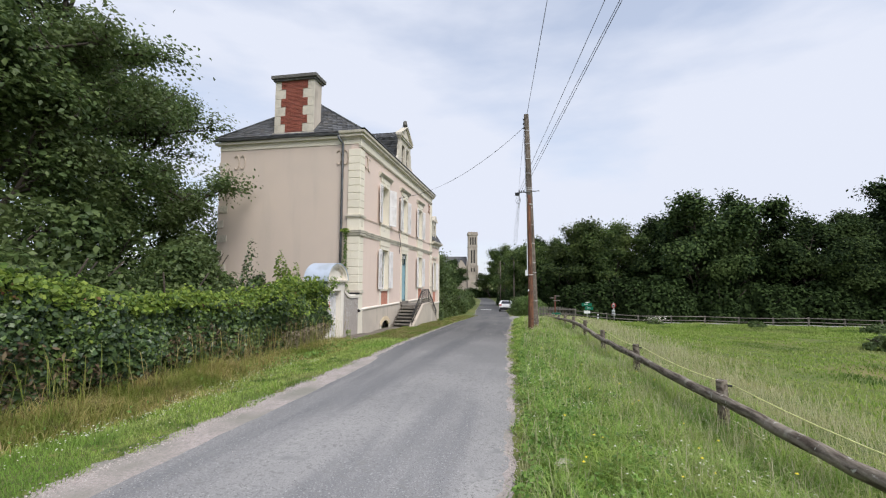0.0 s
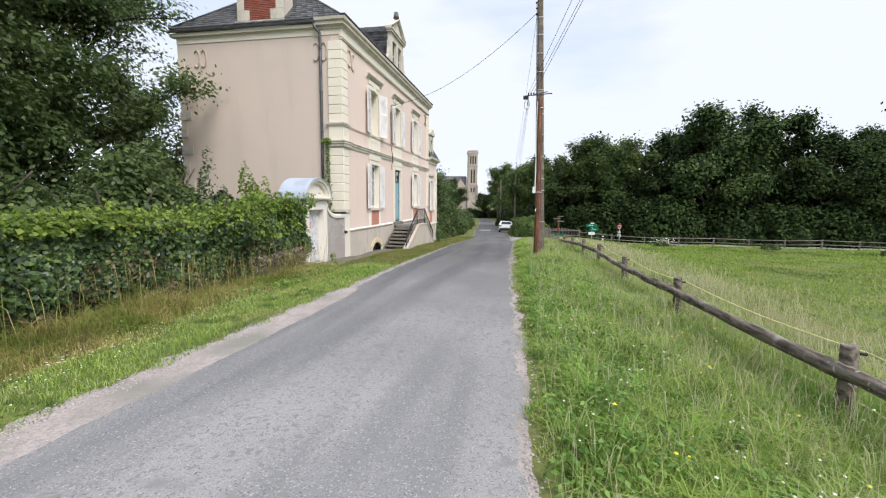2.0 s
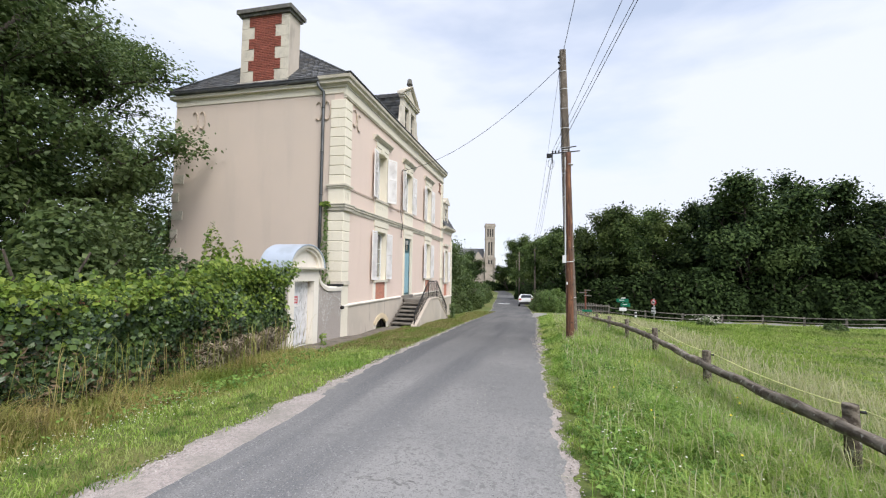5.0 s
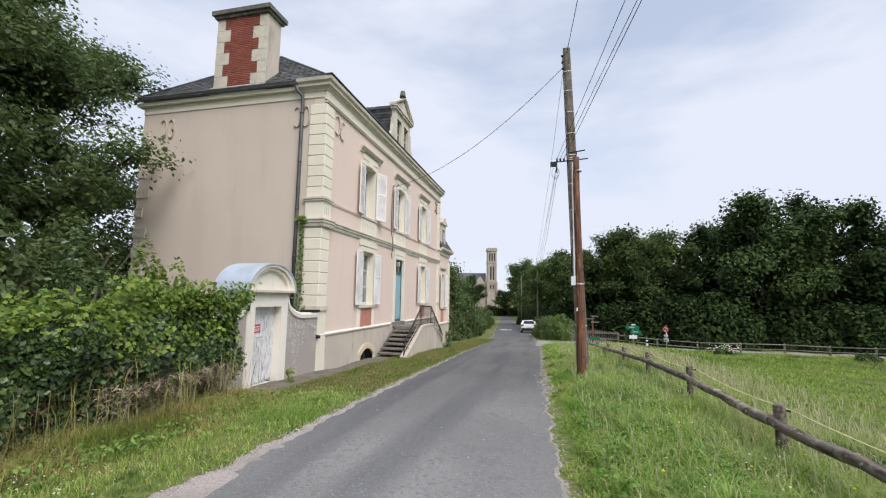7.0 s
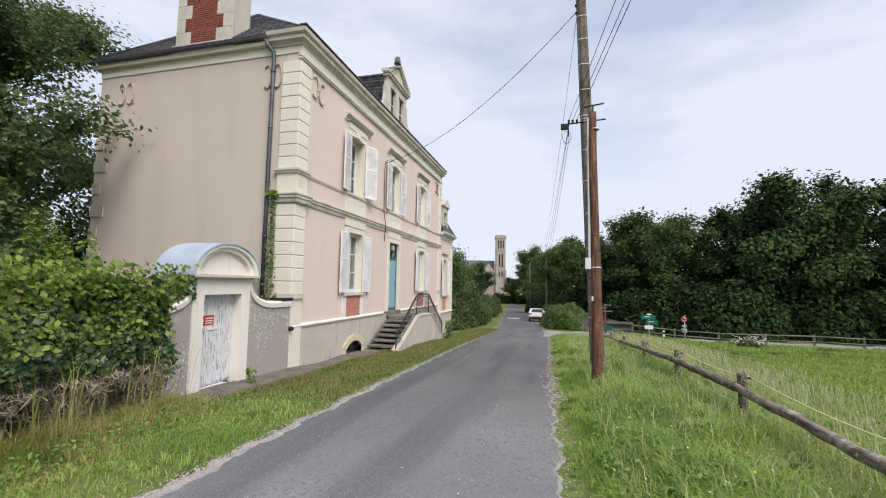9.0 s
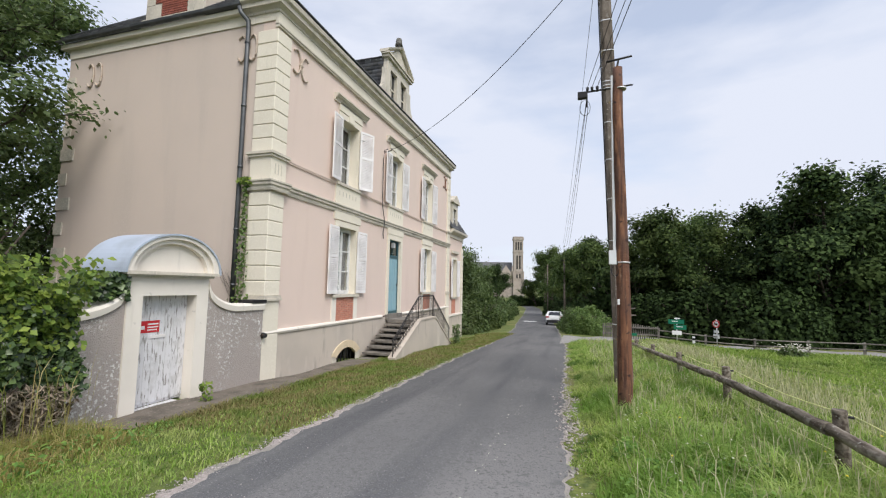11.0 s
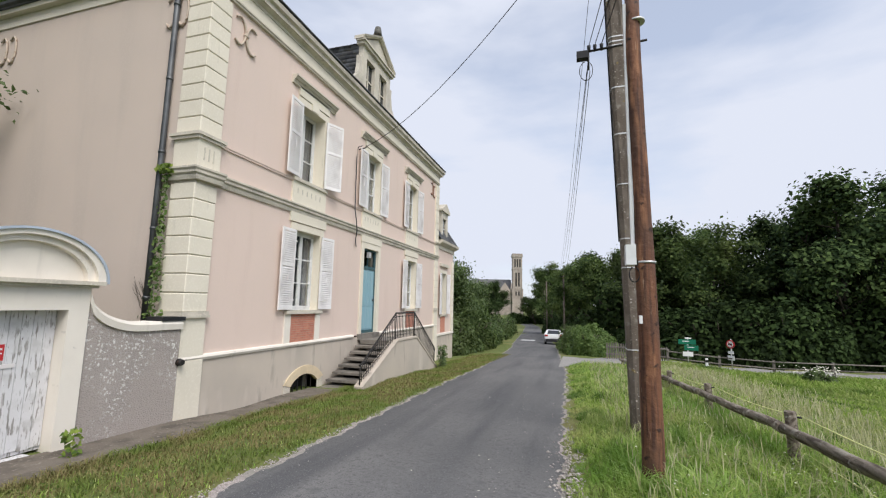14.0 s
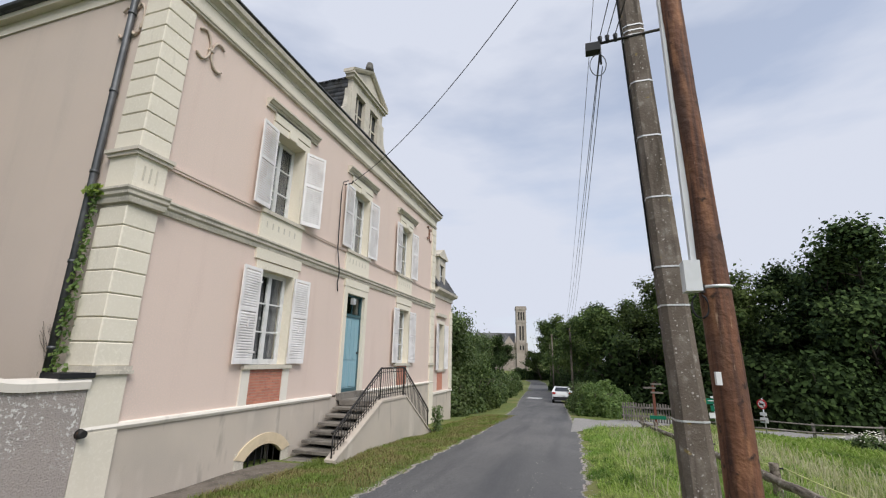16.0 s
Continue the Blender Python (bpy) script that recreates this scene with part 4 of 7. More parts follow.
bm = boxes((0, 0, 0, 0.016, 0.21, 0.05))
bmesh.ops.bevel(bm, geom=bm.edges[:], offset=0.003, segments=1, affect="EDGES")
panel_brick = bpy.data.meshes.new("brick")
bm.to_mesh(panel_brick)
bm.free()
panel_brick.materials.append(M_brick_panel)
for (a, b), sw in zip(GW, ((4, 3), (5, 4))):
    sash_window(a, b, 1.08, 3.12, 1, sw, False)
for (a, b), sw, cu in zip(UW, ((7, 22), (4, 4), (4, 5)), (2, 1, 1)):
    sash_window(a, b, 4.46, 6.46, cu, sw, True)

# the door
y0, y1, z0, z1 = DOOR
door = part("door", boxes((FX - 0.16, y0, z0, FX - 0.06, y0 + 0.06, z1), (FX - 0.16, y1 - 0.06, z0, FX - 0.06, y1, z1), (FX - 0.16, y0 + 0.06, z1 - 0.06, FX - 0.06, y1 - 0.06, z1), (FX - 0.16, y0 + 0.06, 2.46, FX - 0.05, y1 - 0.06, 2.55)), M_door_teal, house, "faded blue panelled front door under a glazed transom, closed")
part("leaf", boxes((FX - 0.125, y0 + 0.06, z0, FX - 0.085, y1 - 0.06, 2.46)), M_door_blue, door, "faded blue planked door leaf")
for k in range(4):
    a = y0 + 0.11 + k * 0.222
    part("door_panel", boxes((FX - 0.09, a, 1.2, FX - 0.072, a + 0.195, 2.38)), M_door_blue, door, bevel=0.006)
part("door_panel", boxes((FX - 0.09, y0 + 0.11, 0.42, FX - 0.072, y0 + 0.51, 1.1)), M_door_blue, door, bevel=0.006)
part("door_panel", boxes((FX - 0.09, y0 + 0.58, 0.42, FX - 0.072, y1 - 0.11, 1.1)), M_door_blue, door, bevel=0.006)
part("transom_pane", boxes((FX - 0.115, y0 + 0.06, 2.55, FX - 0.11, y1 - 0.06, z1 - 0.06)), M_glass, door)
part("transom_bar", boxes((FX - 0.122, (y0 + y1) / 2 - 0.02, 2.55, FX - 0.09, (y0 + y1) / 2 + 0.02, z1 - 0.06)), M_door_teal, door)
part("door_knob", tube(bmesh.new(), [(FX - 0.09, y1 - 0.13, 1.4), (FX - 0.02, y1 - 0.13, 1.4)], 0.03, sides=10), M_iron, door)
part("kick_plate", boxes((FX - 0.088, y0 + 0.08, z0 + 0.01, FX - 0.074, y1 - 0.08, z0 + 0.1)), M_door_teal, door)
part("sill", boxes((FX - 0.3, y0 - 0.2, 0.10, FX + 0.1, y1 + 0.2, z0)), M_step, door, bevel=0.012)
part("lantern", boxes((FX - 0.05, y0 + 0.35, 2.84, FX + 0.06, y0 + 0.49, 3.03)), M_strap, door, bevel=0.02)
for a, b, c, d in ((y0 - 0.18, y0, 0.28, z1), (y1, y1 + 0.18, 0.28, z1), (y0 - 0.18, y1 + 0.18, z1, z1 + 0.2)):
    part("surround_stone", boxes((FX - 0.34, a, c, FX + 0.045, b, d)), M_stone, door, bevel=0.008)
part("lintel", boxes((FX - 0.1, y0 - 0.22, z1 + 0.2, FX + 0.06, y1 + 0.22, BAND + 0.02)), M_stone, door, bevel=0.008)

# dormer over the door
dormer = part("dormer", boxes((-9.2, 24.12, 8.3, FX - 0.12, 24.2, 10.0)), M_slate, house, "stone dormer with two narrow windows and a pediment")
part("dormer_cheek", boxes((-9.2, 26.2, 8.3, FX - 0.12, 26.28, 10.0)), M_slate, dormer)
bm = wall_strip(bmesh.new(), FX - 0.12, FX + 0.05, 24.08, 26.32, 8.25, 10.05, [(24.38, 25.02, 8.45, 9.72), (25.38, 26.02, 8.45, 9.72)])
part("dormer_front", bm, M_stone_worn, dormer)
for a in (24.38, 25.38):
    part("dormer_pane", boxes((FX - 0.1, a, 8.45, FX - 0.09, a + 0.64, 9.72)), M_dim_glass, dormer)
    part("dormer_sash", boxes((FX - 0.09, a + 0.29, 8.45, FX - 0.06, a + 0.35, 9.72), (FX - 0.088, a, 9.05, FX - 0.062, a + 0.64, 9.1)), M_stone_worn, dormer)
part("dormer_cornice", boxes((FX - 0.15, 23.96, 10.05, FX + 0.14, 26.44, 10.15), (FX - 0.15, 23.9, 10.15, FX + 0.19, 26.5, 10.21)), M_stone_worn, dormer, bevel=0.015)
bm = bmesh.new()
for x0, x1, ya, yb, zb, zt in ((FX - 0.1, FX + 0.05, 24.0, 26.4, 10.21, 10.92),):
    f = [bm.verts.new(p) for p in ((x1, ya, zb), (x1, yb, zb), (x1, (ya + yb) / 2, zt))]
    g = [bm.verts.new(p) for p in ((x0, ya, zb), (x0, yb, zb), (x0, (ya + yb) / 2, zt))]
    bm.faces.new(f)
    bm.faces.new(g[::-1])
    for k in range(3):
        bm.faces.new((f[k], g[k], g[(k + 1) % 3], f[(k + 1) % 3]))
part("tympanum", bm, M_stone_worn, dormer)
for s in (-1, 1):
    part("raking_cornice", sweep(bmesh.new(), [(-0.2, 0), (0.1, 0), (0.17, 0.06), (0.19, 0.12), (-0.2, 0.12)], [((FX, 25.2 + s * 1.32, 10.2), (1, 0, 0), (0, 0, 1)), ((FX, 25.2, 10.95), (1, 0, 0), (0, 0, 1))]), M_stone_worn, dormer)
    # curled side brackets
    bm = bmesh.new()
    prof = [(1.12, 8.3), (1.62, 8.3), (1.68, 8.55), (1.55, 8.75), (1.38, 8.9), (1.3, 9.3), (1.3, 9.6), (1.12, 9.6)]
    sweep(bm, [(s * a, b) for a, b in prof], [((FX - 0.1, 25.2, 0), (0, 1, 0), (0, 0, 1)), ((FX + 0.04, 25.2, 0), (0, 1, 0), (0, 0, 1))])
    part("scroll_bracket", bm, M_stone_worn, dormer)
bm = bmesh.new()
tube(bm, [(FX, 25.2, 11.0), (FX, 25.2, 11.14)], 0.07, 0.1, 10)
tube(bm, [(FX, 25.2, 11.14), (FX, 25.2, 11.24), (FX, 25.2, 11.38), (FX, 25.2, 11.44)], 0.16, 0.1, 12)
part("finial", bm, M_stone_dark, dormer, "blackened stone finial")
roof_slates("slate_covering", (-10.2, 24.02, 10.08), (FX - 0.1, 24.02, 10.08), (-10.2, 25.2, 10.75), (FX - 0.1, 25.2, 10.75), 7, 0.22)
roof_slates("slate_covering", (-10.2, 26.38, 10.08), (FX - 0.1, 26.38, 10.08), (-10.2, 25.2, 10.75), (FX - 0.1, 25.2, 10.75), 7, 0.22)
roof_slates("slate_covering", (-9.2, 24.11, 8.3), (FX - 0.12, 24.11, 8.3), (-9.2, 24.11, 10.1), (FX - 0.12, 24.11, 10.1), 12, 0.22)

# lower wing beyond the main block
WL, WE = -0.30, 36.05
part("wing_wall", wall_strip(bmesh.new(), FX - 0.4, FX, GY1, WE, WL, 4.3, [(33.64, 34.66, 0.72, 3.0)]), M_render_front, house, "pinkish rendered wall of the lower wing")
part("wing_plinth", boxes((FX - 0.42, GY1, -2.4, FX + 0.03, WE + 0.02, WL)), M_plinth, house)
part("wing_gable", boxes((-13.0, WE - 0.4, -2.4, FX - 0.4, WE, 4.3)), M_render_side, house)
part("wing_ledge", boxes((FX - 0.05, GY1 + 0.05, WL - 0.03, FX + 0.08, WE + 0.06, WL + 0.07)), M_gate_stone, house, bevel=0.012)
for a, b in [(0.0 + 0.36 * k, 0.35 + 0.36 * k) for k in range(11)]:
    part("quoin_stone", boxes((FX - 0.5, WE - 0.4, a + WL + 0.1, FX + 0.05, WE + 0.05, b + WL + 0.09)), M_stone, house)
bm = sweep(bmesh.new(), [(0, 0), (0.05, 0), (0.05, 0.18), (0.14, 0.24), (0.22, 0.3), (0.27, 0.34), (0.29, 0.46), (0, 0.5)], [((FX, GY1 + 0.06, 4.2), (1, 0, 0), (0, 0, 1)), ((FX, WE, 4.2), (1, 1, 0), (0, 0, 1)), ((-9, WE, 4.2), (0, 1, 0), (0, 0, 1))])
part("wing_cornice", bm, M_stone_worn, house)
bm = bmesh.new()
v = [bm.verts.new(p) for p in ((FX + 0.2, GY1, 4.68), (FX + 0.2, WE + 0.2, 4.68), (FX - 0.9, WE - 0.9, 6.6), (FX - 0.9, GY1, 6.6), (-13, GY1, 7.2), (-13, WE - 0.9, 7.2), (-13, WE + 0.2, 4.68), (-13, GY1, 4.68))]
for f in ((0, 1, 2, 3), (3, 2, 5, 4), (1, 6, 5, 2), (0, 7, 6, 1)):
    bm.faces.new([v[i] for i in f])
part("wing_roof", bm, M_slate, house, "mansard slate roof of the lower wing")
roof_slates("slate_covering", (FX + 0.2, GY1, 4.7), (FX + 0.2, WE + 0.2, 4.7), (FX - 0.9, GY1, 6.62), (FX - 0.9, WE - 0.9, 6.62), 11, 0.24)
wd = part("wing_dormer", wall_strip(bmesh.new(), FX - 0.6, FX + 0.02, 33.55, 34.75, 4.65, 6.3, [(33.8, 34.5, 4.85, 5.95)]), M_stone_worn, house, "small stone dormer of the wing")
part("dormer_pane", boxes((FX - 0.12, 33.8, 4.85, FX - 0.1, 34.5, 5.95)), M_dim_glass, wd)
part("dormer_frame", boxes((FX - 0.1, 34.12, 4.85, FX - 0.06, 34.18, 5.95), (FX - 0.1, 33.8, 5.4, FX - 0.062, 34.5, 5.44)), M_window_paint, wd)
bm = sweep(bmesh.new(), [(-0.75, 0), (0.75, 0), (0.75, 0.1), (0, 0.5), (-0.75, 0.1)], [((FX - 0.9, 34.15, 6.3), (0, 1, 0), (0, 0, 1)), ((FX + 0.12, 34.15, 6.3), (0, 1, 0), (0, 0, 1))])
part("dormer_pediment", bm, M_stone_worn, wd)
ww = part("window", boxes((FX - 0.2, 33.7, 0.75, FX - 0.16, 34.6, 0.81), (FX - 0.2, 34.12, 0.81, FX - 0.15, 34.18, 2.95), (FX - 0.2, 33.7, 1.9, FX - 0.155, 34.6, 1.95)), M_window_paint, house, "white window of the wing with open shutters")
part("pane", boxes((FX - 0.2, 33.7, 0.75, FX - 0.195, 34.6, 2.95)), M_car_glass, ww)
stone_surround(ww, 33.7, 34.6, 0.75, 2.95, 0.16)
part("sill", boxes((FX - 0.2, 33.5, 0.67, FX + 0.08, 34.8, 0.745)), M_stone_worn, ww, bevel=0.01)
part("lintel", boxes((FX - 0.1, 33.4, 3.3, FX + 0.12, 34.9, 3.45)), M_stone_worn, ww, bevel=0.02)
louvred_shutter("shutter", ww, 33.68, 0.77, 2.93, 0.46, 6, -1)
louvred_shutter("shutter", ww, 34.62, 0.77, 2.93, 0.46, 8, 1)
part("brick_panel", boxes((FX - 0.05, 33.75, WL + 0.12, FX + 0.01, 34.55, 0.62)), M_brick_panel, ww)

# ---- front steps: two flights that meet before the door ----
perron = empty("front_steps", -6.3, 25.2, -1.1, "double flight of worn stone steps with iron railing", "steps")
PX0, PX1, PZ = FX + 0.1, -5.62, 0.11
part("landing", boxes((PX0, 24.66, PZ - 0.13, PX1 - 0.2, 26.33, PZ)), M_step, perron, "worn stone landing", bevel=0.02)
part("landing_core", boxes((PX0, 24.73, -1.6, PX1 - 0.2, 26.26, PZ - 0.13)), M_plinth, perron)
for k in range(1, 8):
    z = PZ - k * 0.158
    part("step", boxes((PX0, 24.66 - k * 0.325, z - 0.06, PX1 - 0.2, 24.71 - (k - 1) * 0.325, z)), M_step, perron, bevel=0.014)
    part("step_core", boxes((PX0, 24.70 - k * 0.325, -1.7, PX1 - 0.22, 24.70 - (k - 1) * 0.325, z - 0.15)), M_stone_dark, perron)
    part("step", boxes((PX0, 26.28 + (k - 1) * 0.335, z - 0.15, PX1 - 0.2, 26.33 + k * 0.335, z)), M_step, perron, bevel=0.014)
    part("step_core", boxes((PX0, 26.29 + (k - 1) * 0.335, -1.9, PX1 - 0.22, 26.29 + k * 0.335, z - 0.15)), M_stone_dark, perron)
bm = bmesh.new()
sweep(bm, [(22.38, -1.5), (22.38, -0.93), (24.66, 0.12), (26.33, 0.12), (28.78, -1.25), (28.78, -1.9)], [((PX1 - 0.2, 0, 0), (0, 1, 0), (0, 0, 1)), ((PX1, 0, 0), (0, 1, 0), (0, 0, 1))])
part("string_wall", bm, M_plinth, perron, "grey rendered flank wall with damp streaks")
bm = bmesh.new()
sweep(bm, [(-0.24, -0.01), (0.025, -0.01), (0.025, 0.045), (-0.24, 0.045)], [((PX1, 22.33, -0.93), (1, 0, 0), (0, 0, 1)), ((PX1, 24.64, 0.12), (1, 0, 0), (0, 0, 1)), ((PX1, 26.35, 0.12), (1, 0, 0), (0, 0, 1)), ((PX1, 28.82, -1.27), (1, 0, 0), (0, 0, 1))])
part("coping", bm, M_plinth, perron, "thin weathered coping")
rail_path = [(22.33, -0.35), (22.48, -0.3), (24.68, 0.99), (26.33, 0.99), (28.66, -0.42), (28.78, -0.55)]


def rail_z(y):
    return float(np.interp(y, [p[0] for p in rail_path], [p[1] for p in rail_path]))


def cope_z(y):
    return float(np.interp(y, [22.33, 24.64, 26.35, 28.82], [-0.86, 0.19, 0.19, -1.2]))


RX = PX1 - 0.1
part("handrail", tube(bmesh.new(), [(RX, a, b) for a, b in rail_path], 0.024), M_iron, perron, "black iron handrail")
part("lower_rail", tube(bmesh.new(), [(RX, a, cope_z(a) + 0.1) for a in (22.43, 24.66, 26.33, 28.72)], 0.012, sides=6), M_iron, perron)
part("upper_rail", tube(bmesh.new(), [(RX, a, rail_z(a) - 0.1) for a in (22.43, 24.66, 26.33, 28.72)], 0.012, sides=6), M_iron, perron)
for k in range(48):
    y = 22.48 + k * 0.131
    part("baluster", tube(bmesh.new(), [(RX, y, cope_z(y)), (RX, y, cope_z(y) + 0.25), (RX, y, rail_z(y))], 0.0095, sides=6), M_iron, perron)
for y in (22.38, 24.68, 26.33, 28.72):
    part("newel", tube(bmesh.new(), [(RX, y, cope_z(y) - 0.02), (RX, y, rail_z(y))], 0.018), M_iron, perron)
# paved foot of the wall
pav = array_mesh("pavement", *(lambda ys: (np.concatenate([np.stack([np.full_like(ys, x), ys, terrain(np.full_like(ys, x), ys) + 0.035], 1) for x in (-7.02, -6.55, -6.08)]), np.concatenate([np.stack([np.arange(len(ys) - 1) + o, np.arange(len(ys) - 1) + o + len(ys), np.arange(1, len(ys)) + o + len(ys), np.arange(1, len(ys)) + o], 1) for o in (0, len(ys))])))(np.arange(14.3, 22.2, 0.2)), M_flagstone, None)
tagged(pav, "worn grey paving along the foot of the wall", "pavement", kind="structure")

# service cable on the facade
part("facade_cable", tube(bmesh.new(), [(FX + 0.2, 24.05, 6.44), (FX + 0.1, 23.95, 6.36), (FX + 0.07, 23.94, 6.0), (FX + 0.07, 23.96, 5.0), (FX + 0.07, 23.98, 4.3), (FX + 0.14, 24.0, 3.85), (FX + 0.14, 24.05, 3.6), (FX + 0.06, 24.12, 3.3), (FX + 0.05, 24.2, 3.1)], 0.016, sides=6), M_wire, house)
part("cable_bracket", tube(bmesh.new(), [(FX, 24.2, 6.38), (FX + 0.25, 24.2, 6.42), (FX + 0.28, 24.2, 6.5)], 0.02, sides=6), M_iron, house)

# ---- garden gate beside the house ----
gate = empty("garden_gateway", -7.15, 15.6, -0.8, "cream garden gateway with arched pediment, peeling white door and zinc roof", "gateway")
GX1, GX0 = -6.98, -7.30
GL, GR = (14.78, 15.04), (16.08, 16.34)
for a, b in (GL, GR):
    part("jamb", boxes((GX0, a, -1.1, GX1 + 0.03, b, 1.13)), M_gate_stone, gate, bevel=0.012)
part("lintel", boxes((GX0, 14.78, 1.13, GX1 + 0.03, 16.34, 1.44)), M_gate_stone, gate, bevel=0.01)
part("gate_cornice", boxes((GX0, 14.72, 1.44, GX1 + 0.09, 16.40, 1.48), (GX0, 14.66, 1.48, GX1 + 0.15, 16.46, 1.535)), M_stone_worn, gate, "dirty stone cornice", bevel=0.012)
AC, AR = (15.56, 1.535), 0.90
bm = bmesh.new()
ring = [math.pi * k / 28 for k in range(29)]
tymp = [(GX1 - 0.02, AC[0] - 0.72 * math.cos(a), AC[1] + 0.50 * math.sin(a)) for a in ring]
v = [bm.verts.new(p) for p in tymp]
w = [bm.verts.new((GX0, p[1], p[2])) for p in tymp]
bm.faces.new(v)
bm.faces.new(w[::-1])
for k in range(28):
    bm.faces.new((v[k], w[k], w[k + 1], v[k + 1]))
part("tympanum", bm, M_gate_stone, gate)
for r, h, x1 in ((0.90, 0.66, 0.13), (0.80, 0.58, 0.07)):
    bm = bmesh.new()
    sweep(bm, [(0, 0), (1, 0), (1, 1), (0, 1)], [((GX0, AC[0] - (r - 0.11) * math.cos(a), AC[1] + (h - 0.09) * math.sin(a)), (GX1 + x1 - GX0, 0, 0), (0, -0.11 * math.cos(a), 0.09 * math.sin(a))) for a in ring])
    part("arch_moulding", bm, M_gate_stone, gate)
bm = bmesh.new()
sweep(bm, [(0, 0), (1, 0), (1, 1), (0, 1)], [((-7.8, AC[0] - 0.905 * math.cos(a), AC[1] - 0.03 + 0.665 * math.sin(a)), (GX1 + 0.16 + 7.8, 0, 0), (0, -0.03 * math.cos(a), 0.03 * math.sin(a))) for a in ring])
part("barrel_roof", bm, M_roof_metal, gate, "pale zinc barrel roof")
part("roof_support", boxes((-7.75, 14.72, -1.1, GX0, 16.4, 1.50)), M_pebbledash, gate)
gdoor = part("gate_door", boxes((GX0 + 0.08, 15.04, -0.72, GX0 + 0.11, 16.08, 1.13)), M_peeling, gate, "peeling white planked door, closed")
for k in range(8):
    part("plank", boxes((GX0 + 0.11, 15.045 + k * 0.129, -0.68 + 0.01 * (k % 3), GX0 + 0.135, 15.045 + k * 0.129 + 0.124, 1.12)), M_peeling, gdoor, bevel=0.004)
part("kick_board", boxes((GX0 + 0.11, 15.04, -0.9, GX1 - 0.02, 15.9, -0.73)), M_peeling, gate, bevel=0.01)
part("latch", boxes((GX0 + 0.135, 15.06, 0.82, GX0 + 0.16, 15.13, 0.86)), M_iron, gdoor)
note = tagged(part("notice", boxes((GX0 + 0.137, 15.12, 0.50, GX0 + 0.14, 15.54, 0.70)), M_red), "red notice with white unreadable writing fixed to the gate", "notice")
for a, b, c, d in ((15.32, 15.52, 0.63, 0.655), (15.32, 15.52, 0.58, 0.6), (15.32, 15.5, 0.535, 0.555)):
    part("writing", boxes((GX0 + 0.14, a, c, GX0 + 0.142, b, d)), M_white, note)
part("arrow", boxes((GX0 + 0.14, 15.16, 0.56, GX0 + 0.142, 15.27, 0.62)), M_white, note)
part("letter_slot", boxes((GX0 + 0.137, 15.38, 0.40, GX0 + 0.15, 15.66, 0.45)), M_shutter, gdoor, bevel=0.004)


def swept_wall(name, a, b, top, parent):
    ys = np.linspace(a, b, 25)
    bm = bmesh.new()
    sweep(bm, [(GX0, 0), (GX1, 0), (GX1, 1), (GX0, 1)], [((0, y, -1.3), (1, 0, 0), (0, 0, top(y) + 1.3 - 0.12)) for y in ys])
    part(name, bm, M_pebbledash, parent, "grey roughcast wall flecked with white")
    bm = bmesh.new()
    sweep(bm, [(GX0 - 0.04, -0.12), (GX1 + 0.04, -0.12), (GX1 + 0.055, -0.02), (GX1 + 0.03, 0.03), (GX0 - 0.04, 0.03)], [((0, y, top(y)), (1, 0, 0), (0, 0, 1)) for y in ys])
    part("coping", bm, M_gate_stone, parent)


def top_right(y):
    t = np.clip((y - 16.34) / 0.86, 0, 1)
    return 0.90 + 0.47 * (1 - math.sqrt(max(1 - (1 - t) ** 2, 0)))


def top_left(y):
    t = np.clip((14.78 - y) / 0.86, 0, 1)
    return 0.90 + 0.40 * (1 - math.sqrt(max(1 - (1 - t) ** 2, 0)))


swept_wall("wall_right", 16.34, 17.92, top_right, gate)
swept_wall("wall_left", 12.6, 14.78, top_left, gate)
part("wall_box", boxes((-7.3, 17.5, 0.93, -6.92, 17.95, 1.0)), M_black, gate)
part("stone_knob", tube(bmesh.new(), [(-6.97, 17.93, 0.2), (-6.88, 17.93, 0.2)], 0.07, 0.05, 10), M_iron, gate)

# ---- poles and wires ----
PB, PC = (0.455, 16.75), (0.645, 18.75)
tz = float(terrain(*PB))
brown = empty("timber_pole", *PB, tz, "tall reddish brown timber utility pole in the grass verge", "utility pole")
bm = bmesh.new()
pts = [(PB[0] - 0.008 * z + 0.008 * math.sin(z * 1.3), PB[1], z) for z in np.linspace(tz - 0.3, 4.86, 22)]
tube(bm, pts, 0.112, 0.074, 18)
for v in bm.verts:
    k = 0.007 * noise.noise(Vector((v.co.x * 4, v.co.y * 4, v.co.z * 1.6)))
    v.co.x += k * 1.6
    v.co.y += k
part("shaft", bm, M_pole_brown, brown, "reddish brown treated timber shaft")
for z in (1.78, 4.5):
    part("strap", tube(bmesh.new(), [(PB[0], PB[1], z), (PB[0], PB[1], z + 0.02)], 0.101 - 0.0035 * (z - 1.9), sides=18), M_strap, brown, "steel strap")
part("cable_duct", boxes((PB[0] - 0.135, PB[1] - 0.03, 1.95, PB[0] - 0.09, PB[1] + 0.035, 4.74)), M_pvc, brown, "white plastic cable duct", bevel=0.006)
part("plate", boxes((PB[0] - 0.095, PB[1] - 0.11, 1.16, PB[0] - 0.065, PB[1] - 0.07, 1.24)), M_white, brown)
br = part("bracket", tube(bmesh.new(), [(PB[0] - 0.05, PB[1], 4.82), (PB[0] - 0.02, PB[1], 4.98)], 0.018, sides=6), M_iron, brown)
